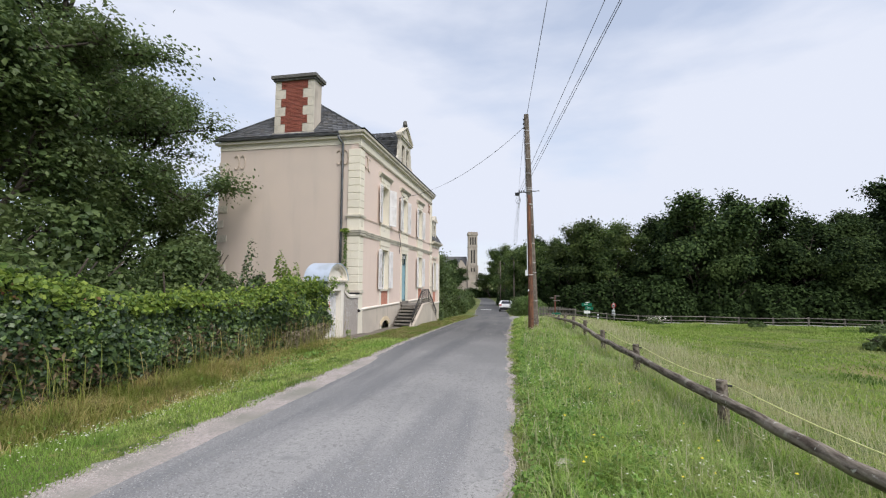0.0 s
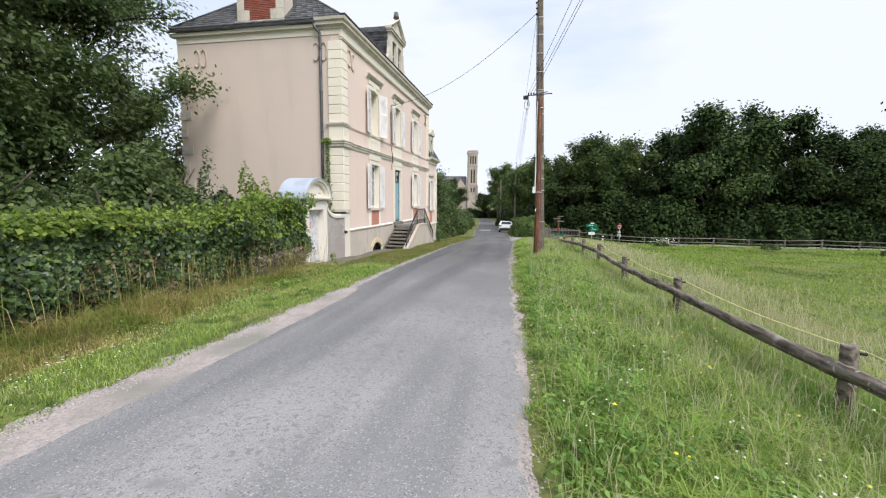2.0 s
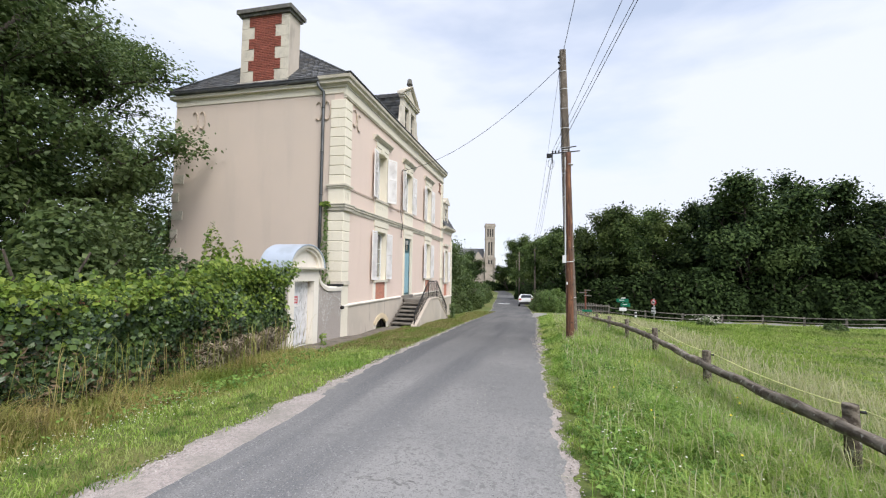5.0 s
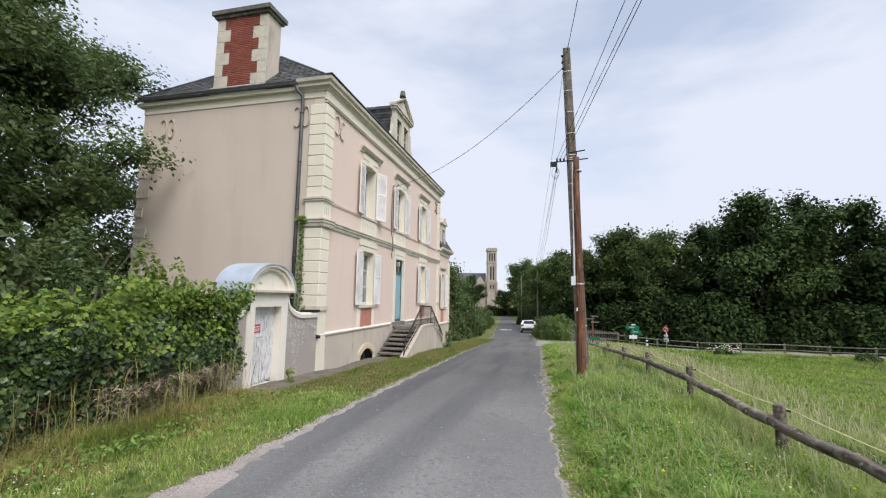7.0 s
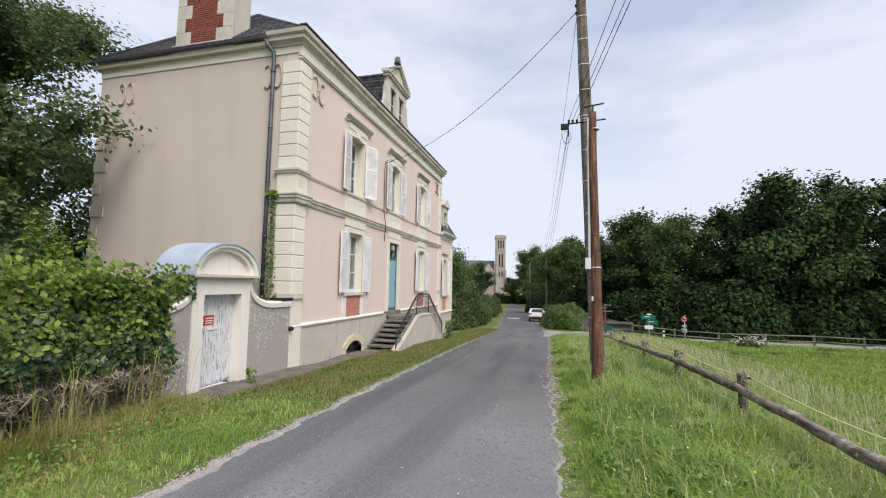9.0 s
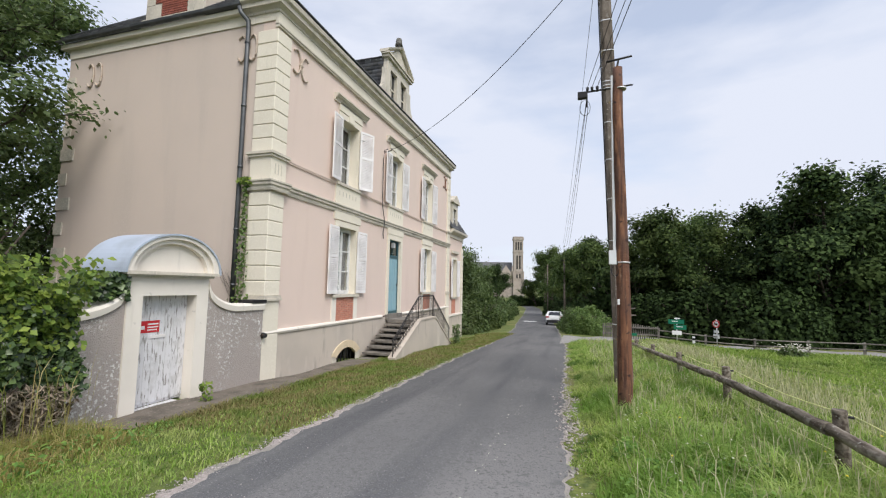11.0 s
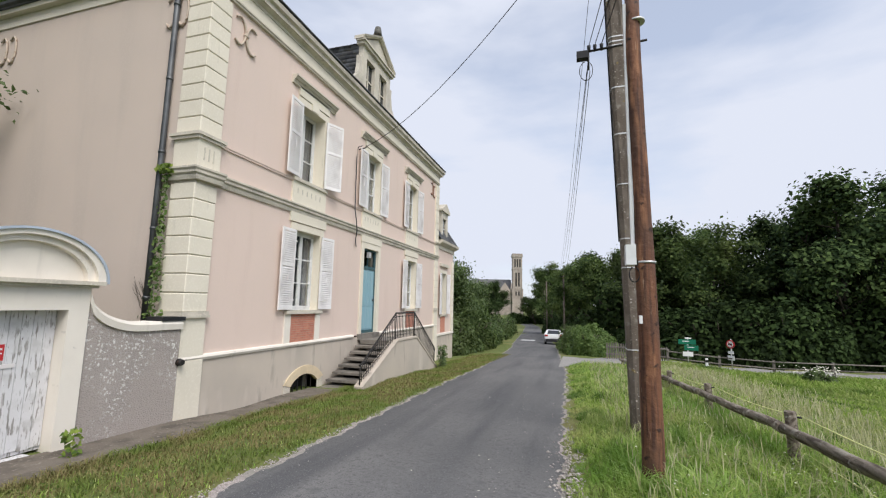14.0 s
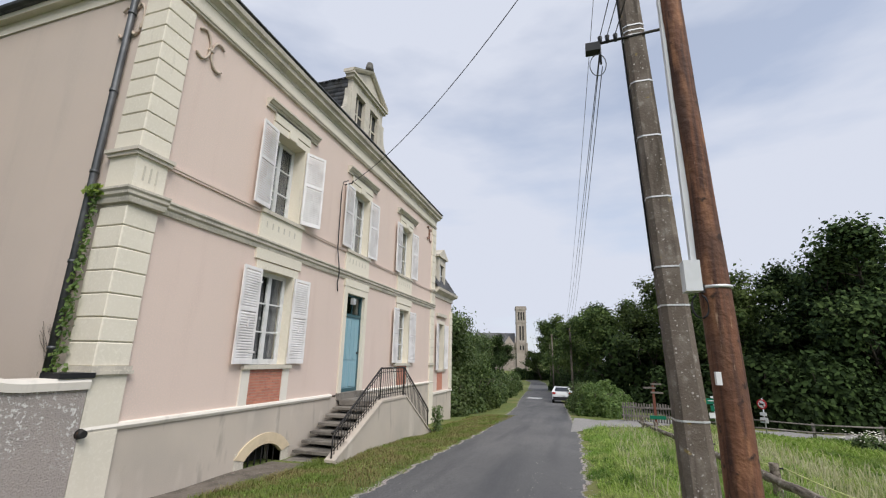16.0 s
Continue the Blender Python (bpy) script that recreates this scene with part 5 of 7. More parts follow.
part("bracket_arm", tube(bmesh.new(), [(PB[0] - 0.2, PB[1], 4.98), (PB[0] + 0.18, PB[1], 5.03)], 0.016, sides=6), M_iron, br)
jb = part("junction_box", boxes((PB[0] - 0.20, PB[1] - 0.1, 1.76, PB[0] - 0.10, PB[1] + 0.02, 1.97)), M_pvc, brown, "pale grey junction box", bevel=0.014)
part("box_bracket", boxes((PB[0] - 0.10, PB[1] - 0.06, 1.75, PB[0] - 0.07, PB[1] + 0.0, 1.81)), M_iron, jb)
part("cable_loop", tube(bmesh.new(), [(PB[0] - 0.12 + 0.05 * math.sin(a), PB[1] - 0.06, 1.66 - 0.08 * math.cos(a)) for a in np.linspace(-2.8, 2.8, 14)], 0.007, sides=6), M_black, jb)

cz = float(terrain(*PC))
conc = empty("concrete_pole", *PC, cz, "tapered grey concrete utility pole with white straps and cables", "utility pole")
bm = bmesh.new()
LX = -0.16
prof = [(-1, -0.72), (-0.6, -1), (0.6, -1), (1, -0.72), (1, 0.72), (0.6, 1), (-0.6, 1), (-1, 0.72)]
sweep(bm, [(a, b) for a, b in prof], [((PC[0] + LX * (z - cz) / 5, PC[1], z), (w, 0, 0), (0, w, 0)) for z, w in ((cz - 0.3, 0.165), (2.0, 0.14), (5.0, 0.125), (8.85, 0.1))])
part("shaft", bm, M_pole_conc, conc, "lichened concrete shaft")


def cx(z):
    return PC[0] + LX * (z - cz) / 5


def cw(z):
    return float(np.interp(z, [cz, 2, 5, 8.85], [0.165, 0.14, 0.125, 0.1]))


for z in (0.71, 1.89, 2.32, 3.15, 3.94, 4.7, 5.4, 5.47, 5.55, 6.2, 6.85, 7.5, 8.1):
    w = cw(z) + 0.006
    bm = bmesh.new()
    sweep(bm, [(a * w, b * w) for a, b in prof], [((cx(z), PC[1], z + d), (1, 0, 0), (0, 1, 0)) for d in (0, 0.018)])
    part("strap", bm, M_strap, conc, "white band")
part("pole_cable", tube(bmesh.new(), [(cx(z) - cw(z) - 0.02, PC[1] - 0.02, z) for z in (2.3, 4.0, 6.0, 8.6)], 0.012, sides=6), M_wire, conc)
for k in range(70):
    z = cz + 0.2 + 6.0 * random.random() ** 1.3
    w = cw(z)
    o = Vector((cx(z) + random.uniform(-0.6, 0.6) * cw(z), PC[1] - w, z))
    part("lichen_spot", tube(bmesh.new(), [o + Vector((0, 0.004, 0)), o - Vector((0, 0.003, 0))], random.uniform(0.004, 0.013), sides=5), M_stone_chip, conc)
arm = part("cross_arm", tube(bmesh.new(), [(-0.06, PC[1] - 0.12, 5.36), (0.88, PC[1] - 0.12, 5.42)], 0.018, sides=6), M_iron, conc, "galvanised cross arm")
part("splice_box", boxes((-0.16, PC[1] - 0.18, 5.24, 0.02, PC[1] - 0.06, 5.36)), M_black, arm, "black cable splice box", bevel=0.015)
for x in (0.03, 0.12, 0.22):
    part("insulator", tube(bmesh.new(), [(x, PC[1] - 0.12, 5.36), (x, PC[1] - 0.12, 5.42), (x, PC[1] - 0.12, 5.46)], 0.022, 0.03, 8), M_black, arm)
part("hanging_loop", tube(bmesh.new(), [(-0.02 + 0.1 * math.sin(a), PC[1] - 0.14, 5.03 - 0.16 * math.cos(a)) for a in np.linspace(-3.0, 3.0, 18)], 0.006, sides=5), M_wire, arm)
part("hanging_insulator", tube(bmesh.new(), [(0.02, PC[1] - 0.12, 5.34), (0.02, PC[1] - 0.12, 5.05)], 0.016, sides=6), M_black, arm)
for z in (8.25, 8.45, 8.65):
    part("insulator", tube(bmesh.new(), [(cx(z) - 0.16, PC[1], z), (cx(z) - 0.08, PC[1], z)], 0.035, sides=8), M_black, conc)


def wire(name, a, b, sag, r, label):
    a, b = Vector(a), Vector(b)
    n = 40
    pts = [a.lerp(b, k / n) - Vector((0, 0, sag * 4 * (k / n) * (1 - k / n))) for k in range(n + 1)]
    return tagged(part(name, tube(bmesh.new(), pts, r, sides=5), M_wire), label, "cable")


TOP = (cx(8.7), PC[1], 8.7)
wire("service_cable", (TOP[0] - 0.1, PC[1], 8.3), (FX + 0.26, 24.2, 6.45), 0.6, 0.009, "black service cable from the pole to the house")
# lines over the road, to poles out of sight behind and far ahead
for a, m, r in ((TOP, (0.86, 9.9, 8.4), 0.009), ((0.03, PC[1] - 0.12, 5.46), (1.72, 7.6, 6.6), 0.006), ((0.12, PC[1] - 0.12, 5.46), (1.98, 7.7, 6.6), 0.006), ((0.22, PC[1] - 0.12, 5.46), (2.02, 7.7, 6.6), 0.007)):
    a, m = Vector(a), Vector(m)
    wire("overhead_line", a, a + (m - a) * 4.0, 0.0, r, "black overhead line over the road")
for z0, x1, y1, z1, sag in ((8.2, -1.75, 62, 5.3, 0.9), (5.4, -1.65, 62, 5.0, 0.5), (5.35, -1.4, 62, 4.9, 0.55), (5.1, -1.2, 62, 4.75, 0.6)):
    wire("overhead_line", (cx(z0) - (0.12 if z0 > 6 else 0.42), PC[1], z0), (x1, y1, z1), sag, 0.006, "black overhead line running along the road")
for x, y, h in ((-1.35, 62.0, 5.0), (-5.0, 92.0, 5.8), (-7.2, 120, 5.0)):
    z = float(terrain(x, y))
    p = tagged(part("telephone_pole", tube(bmesh.new(), [(x, y, z - 0.2), (x, y, h)], 0.13, 0.09, 8), M_pole_conc), "grey utility pole beside the road", "utility pole", "distant poles")
    part("crossbar", boxes((x - 0.4, y - 0.04, h - 0.4, x + 0.4, y + 0.04, h - 0.32)), M_iron, p)

# ---- pasture fence ----
POSTS = [(2.9, -0.6), (2.72, 2.55), (2.52, 5.7), (2.33, 8.9), (2.24, 12.0), (2.18, 14.95), (2.15, 18.1), (2.09, 21.2), (2.02, 24.3), (1.95, 27.4), (1.87, 30.5), (1.8, 33.4)]
fence = empty("pasture_fence", 2.4, 12, float(terrain(2.4, 12)), "low weathered log fence with electric rope beside the pasture", "fence")
tops = []
for k, (x, y) in enumerate(POSTS):
    z = float(terrain(x, y))
    zt = float(np.interp(y, [-1, 5.7, 8.9, 12.0, 14.95, 18.1, 21.2, 24.3, 33.4], [0.52, 0.41, 0.36, 0.28, 0.27, 0.14, -0.06, -0.26, -0.85]))
    tops.append((x, y, zt))
    bm = tube(bmesh.new(), [(x, y, z - 0.2), (x + 0.01, y, (z + zt) / 2), (x, y, zt - 0.02), (x, y, zt)], 0.062, 0.058, 10)
    p = part("post", bm, M_fence, fence, "rough round post", bevel=0)
    ins = part("insulator", tube(bmesh.new(), [(x + 0.05, y - 0.02, zt - 0.06), (x + 0.10, y - 0.02, zt - 0.06)], 0.009, 0.016, 8), M_black, p)
for k in range(len(POSTS) - 1):
    (x0, y0, z0), (x1, y1, z1) = tops[k], tops[k + 1]
    pts = []
    for u in np.linspace(-0.015, 1.015, 12):
        pts.append((x0 + (x1 - x0) * u - 0.10 + 0.008 * math.sin(u * 9 + k), y0 + (y1 - y0) * u, z0 + (z1 - z0) * u - 0.185 - 0.008 * math.sin(u * 3.14) + 0.005 * math.sin(u * 14 + k * 2)))
    bm = tube(bmesh.new(), pts, 0.064, 0.056, 10)
    for v in bm.verts:
        v.co += Vector((0, 0, 1)) * 0.02 * noise.noise(v.co * 4)
    part("rail", bm, M_fence, fence, "rough round rail")
    pts = [(x0 + (x1 - x0) * u + 0.13, y0 + (y1 - y0) * u, z0 + (z1 - z0) * u - 0.06 - 0.05 * math.sin(u * 3.14)) for u in np.linspace(0, 1, 8)]
    part("electric_rope", tube(bmesh.new(), pts, 0.0065, sides=5), M_rope, fence, "pale yellow electric rope")
    pts = [(x + 0.02, y, z - 0.42) for x, y, z in pts]
    part("electric_rope", tube(bmesh.new(), pts, 0.0055, sides=5), M_rope, fence, "pale yellow electric rope")

# ---- the lane behind the pasture ----
LANE = [(-1.2, 33.0), (1.5, 35.6), (4, 38.2), (8, 40.0), (20, 41.2), (40, 42.5), (80, 46)]


def lane_y(x):
    return np.interp(x, [p[0] for p in LANE], [p[1] for p in LANE])


lx = np.arange(-0.9, 70, 0.5)
w = np.interp(lx, [-0.9, 0.5, 3], [3.6, 2.2, 1.6])
rows = []
for u in np.linspace(-1, 1, 7):
    y = lane_y(lx) + u * w
    rows.append(np.stack([lx, y, terrain(lx, y) + 0.02 + 0.02 * (1 - u * u)], 1))
n = len(lx)
f = np.concatenate([np.stack([np.arange(n - 1) + o, np.arange(1, n) + o, np.arange(1, n) + o + n, np.arange(n - 1) + o + n], 1) for o in range(0, 6 * n, n)])
lane = array_mesh("side_lane", np.concatenate(rows), f, M_lane, smooth=True)
tagged(lane, "pale grey side lane that branches off behind the pasture", "lane", kind="structure")

far_fence = empty("lane_fence", 10, 37.5, float(terrain(10, 37.5)), "grey post and rail fence along the side lane", "fence")
prev = None
x = 4.2
while x < 48:
    y = float(lane_y(x)) - 2.0
    z = float(terrain(x, y))
    part("post", boxes((x - 0.05, y - 0.05, z - 0.1, x + 0.05, y + 0.05, z + 0.74)), M_fence_far, far_fence)
    if prev:
        for h in (0.34, 0.66):
            part("rail", tube(bmesh.new(), [(prev[0], prev[1] - 0.07, prev[2] + h), (x, y - 0.07, z + h)], 0.036, sides=6), M_fence_far, far_fence)
    prev = (x, y, z)
    x += 2.6
picket = empty("picket_fence", 2.5, 36.4, float(terrain(2.5, 36.4)), "grey wooden picket fence at the lane corner", "fence")
for k in range(26):
    x = 1.35 + k * 0.115
    y = 36.3 + 0.1 * k * 0.115
    z = float(terrain(x, y))
    part("picket", boxes((x - 0.03, y, z - 0.05, x + 0.03, y + 0.02, z + 0.82 + 0.05 * random.random())), M_fence_far, picket)
for h in (0.25, 0.62):
    part("rail", boxes((1.3, 36.33, float(terrain(2.5, 36.4)) + h, 4.3, 36.4 + 0.25, float(terrain(2.5, 36.4)) + h + 0.06)), M_fence_far, picket)

# ---- signs ----
def direction_sign():
    x, y = 5.1, 36.2
    z = float(terrain(x, y))
    s = empty("direction_sign", x, y, z, "green cycle route direction signs on a grey post", "road sign")
    part("post", tube(bmesh.new(), [(x, y, z - 0.1), (x, y, -0.1)], 0.03), M_strap, s)
    for a, b, c, d, m in ((-0.42, 0.36, -0.44, -0.2, M_sign_green), (-0.16, 0.46, -0.73, -0.49, M_sign_green), (-0.24, 0.22, -1.02, -0.8, M_white), (-0.12, 0.16, -0.17, -0.11, M_white)):
        part("sign_plate", boxes((x + a, y - 0.05, c, x + b, y - 0.03, d)), m, s, bevel=0.005)
    for a, c in ((-0.24, -0.31), (-0.02, -0.6)):
        part("writing", boxes((x + a, y - 0.055, c, x + a + 0.3, y - 0.051, c + 0.035)), M_white, s)
    return s


def speed_sign():
    x, y = 7.4, 37.6
    z = float(terrain(x, y))
    s = empty("limit_sign", x, y, z, "round red-rimmed traffic sign on a post with small plates", "road sign")
    part("post", tube(bmesh.new(), [(x, y, z - 0.1), (x, y, -0.2)], 0.03), M_strap, s)
    n = Vector((math.sin(radians(-50)), -math.cos(radians(-50)), 0))
    u = Vector((n.y, -n.x, 0))
    c = Vector((x, y, -0.45))
    part("disc", tube(bmesh.new(), [c + n * 0.04, c + n * 0.06], 0.215, sides=24), M_red, s, "red rimmed disc")
    part("disc_face", tube(bmesh.new(), [c + n * 0.06, c + n * 0.066], 0.155, sides=24), M_white, s, "white disc face")
    part("symbol", tube(bmesh.new(), [c + n * 0.07 - u * 0.1 + Vector((0, 0, -0.1)), c + n * 0.07 + u * 0.1 + Vector((0, 0, 0.1))], 0.018, sides=6), M_red, s)
    part("symbol", tube(bmesh.new(), [c + n * 0.068 - u * 0.09, c + n * 0.068 + u * 0.09], 0.04, sides=6), M_black, s)
    for z0, z1, w in ((-0.94, -0.8, 0.14), (-1.25, -1.02, 0.17)):
        bm = bmesh.new()
        sweep(bm, [(-w, 0.04), (w, 0.04), (w, 0.06), (-w, 0.06)], [((x, y, z), u, n) for z in (z0, z1)])
        bmesh.ops.recalc_face_normals(bm, faces=bm.faces[:])
        part("plate", bm, M_white, s)
    return s


def finger_post():
    x, y = 2.55, 35.2
    z = float(terrain(x, y))
    s = empty("finger_post", x, y, z, "brown wooden finger post, its arms coloured dark grey for shade", "signpost")
    part("post", boxes((x - 0.05, y - 0.05, z - 0.1, x + 0.05, y + 0.05, 0.42)), M_post_brown, s)
    # arms take a dark grey, painting in the shade on their backs
    for a, b, c in ((-0.42, 0.1, 0.18), (-0.1, 0.34, 0.34), (-0.12, 0.38, -0.02)):
        part("arm", boxes((x + a, y - 0.08, c, x + b, y - 0.05, c + 0.07)), M_fence_far, s, bevel=0.006)
    part("green_plate", boxes((x - 0.25, y - 0.1, z + 0.28, x + 0.4, y - 0.06, z + 0.42)), M_sign_green, s)
    return s


direction_sign()
speed_sign()
finger_post()
mx, my = 5.95, 36.4
mz = float(terrain(mx, my))
mk = tagged(part("marker_post", boxes((mx - 0.055, my - 0.055, mz - 0.1, mx + 0.055, my + 0.055, mz + 0.5)), M_white), "short white roadside marker post with black band", "marker post")
part("black_band", boxes((mx - 0.06, my - 0.06, mz + 0.3, mx + 0.06, my + 0.06, mz + 0.42)), M_black, mk)

# ---- parked car ----
def car(x, y, turn):
    z = float(terrain(x, y)) + 0.03
    c = new("parked_car")
    c.matrix_basis = pose(x, y, z, -2.5, 0, turn)
    tagged(c, "white hatchback parked at the road edge, seen from behind", "car")

    def add(name, bm, m, label="", parent=None):
        me = bpy.data.meshes.new(name)
        bm.to_mesh(me)
        bm.free()
        me.materials.append(m)
        ob = new(name, me)
        ob.parent = parent or c
        if label:
            ob["label"] = label
        return ob
    side = [(-2.0, 0.35), (-2.05, 0.6), (-2.02, 0.95), (-1.9, 1.0), (-1.45, 1.34), (-1.0, 1.42), (0.1, 1.42), (0.95, 1.02), (1.8, 0.92), (2.05, 0.7), (2.05, 0.3), (-1.95, 0.28)]
    bm = bmesh.new()
    sweep(bm, side, [((sx * hw, 0, 0), (0, 1, 0), (0, 0, 1)) for sx, hw in ((-1, 0.86), (1, 0.86))])
    for v in bm.verts:
        if v.co.z > 1.0:
            v.co.x *= 0.78
    bmesh.ops.bevel(bm, geom=bm.edges[:], offset=0.06, segments=2, affect="EDGES", clamp_overlap=True)
    add("body", bm, M_car, "white bodywork")
    bm = bmesh.new()
    v = [bm.verts.new(p) for p in ((-0.6, -1.9, 1.02), (0.6, -1.9, 1.02), (0.52, -1.5, 1.32), (-0.52, -1.5, 1.32))]
    bm.faces.new(v)
    r = bmesh.ops.extrude_face_region(bm, geom=bm.faces[:])
    bmesh.ops.translate(bm, verts=[e for e in r["geom"] if isinstance(e, bmesh.types.BMVert)], vec=(0, -0.05, 0.035))
    add("rear_window", bm, M_car_glass, "dark rear window")
    for s in (-1, 1):
        add("side_window", boxes(*[(min(s * 0.70, s * 0.745), a, 1.06, max(s * 0.70, s * 0.745), b, 1.3) for a, b in ((-1.4, -0.4), (-0.32, 0.5))]), M_car_glass)
        add("tail_lamp", boxes((min(s * 0.56, s * 0.85), -2.07, 0.78, max(s * 0.56, s * 0.85), -1.98, 0.94)), M_lamp_red, "dark red tail lamp")
        for y in (-1.25, 1.3):
            w = add("wheel", tube(bmesh.new(), [(s * 0.66, y, 0.31), (s * 0.88, y, 0.31)], 0.31, sides=20), M_tyre)
            add("rim", tube(bmesh.new(), [(s * 0.87, y, 0.31), (s * 0.885, y, 0.31)], 0.2, sides=16), M_strap, "", w)
    add("bumper", boxes((-0.8, -2.1, 0.26, 0.8, -2.0, 0.56)), M_black, "black lower bumper")
    add("number_plate", boxes((-0.26, -2.085, 0.66, 0.26, -2.06, 0.77)), M_white)
    return c


car(-2.3, 57.0, 3.5)
bar = [(x, y, float(road_z(y)) + 0.07) for y in (62.0, 65.0) for x in (-6.2, -4.7)]
tagged(array_mesh("road_marking", bar, [(0, 1, 3, 2)], M_paint), "worn white bar painted across the road", "road marking", kind="structure")

# ---- church ----
church = empty("church", -36, 298, -5, "distant pale stone church with square bell tower", "church")
ch = Matrix.Translation((-36.2, 298, 0)) @ Matrix.Rotation(radians(14), 4, "Z")


def church_part(name, bm, m, parent=church, label=""):
    bm.transform(ch)
    return part(name, bm, m, parent, label)


tower = church_part("tower", boxes((-3.1, -3.1, -6, 3.1, 3.1, 33)), M_church, church, "square stone bell tower")
church_part("tower_cornice", boxes((-3.5, -3.5, 33, 3.5, 3.5, 34.2), (-3.3, -3.3, 34.2, 3.3, 3.3, 35.2)), M_church, tower)
church_part("tower_string", boxes((-3.35, -3.35, 24.6, 3.35, 3.35, 25.2)), M_church, tower)
# near-black slabs on the solid tower paint the shade of its openings
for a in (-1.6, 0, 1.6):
    church_part("belfry_shade_slab", boxes((a - 0.45, -3.2, 26.2, a + 0.45, -3.0, 31.5)), M_inner_shade, tower)
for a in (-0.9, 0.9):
    church_part("lancet_shade_slab", boxes((a - 0.5, -3.2, 13.5, a + 0.5, -3.0, 22.5)), M_inner_shade, tower)
    church_part("low_shade_slab", boxes((a - 0.5, -3.2, 7.5, a + 0.5, -3.0, 10.2)), M_inner_shade, tower)
for s in (-1, 1):
    church_part("buttress", boxes((s * 3.1 - 0.5, -4.0, -6, s * 3.1 + 0.5, -3.0, 12)), M_church, tower)
church_part("nave_wall", boxes((-30, 1, -6, -3.2, 14, 11)), M_church)
bm = sweep(bmesh.new(), [(0.4, 11), (14.6, 11), (7.5, 18.5)], [((-30, 0, 0), (0, 1, 0), (0, 0, 1)), ((-3.2, 0, 0), (0, 1, 0), (0, 0, 1))])
church_part("nave_roof", bm, M_slate, church, "slate nave roof")
bm = sweep(bmesh.new(), [(-12, -6), (-4, -6), (-4, 10), (-8, 16), (-12, 10)], [((0, -2.5, 0), (1, 0, 0), (0, 0, 1)), ((0, 2, 0), (1, 0, 0), (0, 0, 1))])
church_part("porch_gable", bm, M_church)
church_part("pinnacle", tube(bmesh.new(), [(-4, -2.5, 8), (-4, -2.5, 13), (-4, -2.5, 16)], 0.9, 0.1, 4), M_church)

# ---- trees and shrubs ----
def grow(height, spread, levels, rng, lean=(0, 0), fork=5, first=0.28):
    """Branch segments (a, b, r0, r1) and the twig points of a tree of that height."""
    segs, tips = [], []

    def limb(p, d, length, r, level):
        steps = 4
        pts = [p]
        for _ in range(steps):
            d = (d + Vector((rng.gauss(0, 0.16), rng.gauss(0, 0.16), rng.gauss(0.05, 0.1)))).normalized()
            pts.append(pts[-1] + d * length / steps)
        for k in range(steps):
            segs.append((pts[k], pts[k + 1], r * (1 - 0.17 * k), r * (1 - 0.17 * (k + 1))))
        if level == 0:
            tips.extend(pts[1:])
            return
        n = fork + (2 if level == levels else 0)
        for k in range(n):
            u = first + (1 - first) * (k + rng.random() * 0.7) / n if level == levels else 0.35 + 0.65 * (k + rng.random() * 0.7) / n
            i = min(int(u * steps), steps - 1)
            q = pts[i].lerp(pts[i + 1], u * steps - i)
            a = rng.random() * 6.283 if level < levels else 2.4 * k + rng.random()
            up = 0.25 + 0.55 * u if level == levels else rng.gauss(0.15, 0.3)
            side = Vector((math.cos(a), math.sin(a), up)).normalized()
            nd = (side * spread + d * 0.45).normalized() if level == levels else (side + d * 0.8).normalized()
            limb(q, nd, length * (0.62 if level == levels else 0.55) * (1.15 - 0.45 * u) * (0.8 + 0.4 * rng.random()), r * 0.45, level - 1)
        if level < levels:
            tips.append(pts[-1])

    limb(Vector((0, 0, 0)), Vector((lean[0], lean[1], 1)).normalized(), height * 0.72, height * 0.021, levels)
    return segs, tips


def make_tree(name, height, spread, seed, leaves, size, material, label, clump=0.5, levels=3, fork=5, first=0.28, lean=(0, 0), cat="tree", group=""):
    rng = random.Random(seed)
    np.random.seed(seed)
    segs, tips = grow(height, spread, levels, rng, lean, fork, first)
    t = new(name)
    tagged(t, label, cat, group)
    bm = bmesh.new()
    for a, b, r0, r1 in segs:
        if r0 > 0.012:
            tube(bm, [a, b], max(r0, 0.012), max(r1, 0.008), 8 if r0 > 0.06 else 4)
    me = bpy.data.meshes.new("trunk")
    bm.to_mesh(me)
    bm.free()
    me.materials.append(M_bark)
    ob = new("trunk", me)
    ob.parent = t
    pts = np.array([tuple(p) for p in tips])
    pick = pts[np.random.randint(0, len(pts), leaves)]
    off = np.random.normal(0, 1, (leaves, 3)) * clump * (0.4 + 0.6 * rand(leaves, 1))
    off[:, 2] *= 0.7
    p = pick + off
    nrm = unit(off + np.array([0, 0, 0.9]) + 0.3 * unit(p - p.mean(0)))
    v, f = leaf_arrays(p, nrm, size, 0.45, 0.35, 0.6)
    ob = array_mesh("crown", v, f, material)
    ob.parent = t
    return t


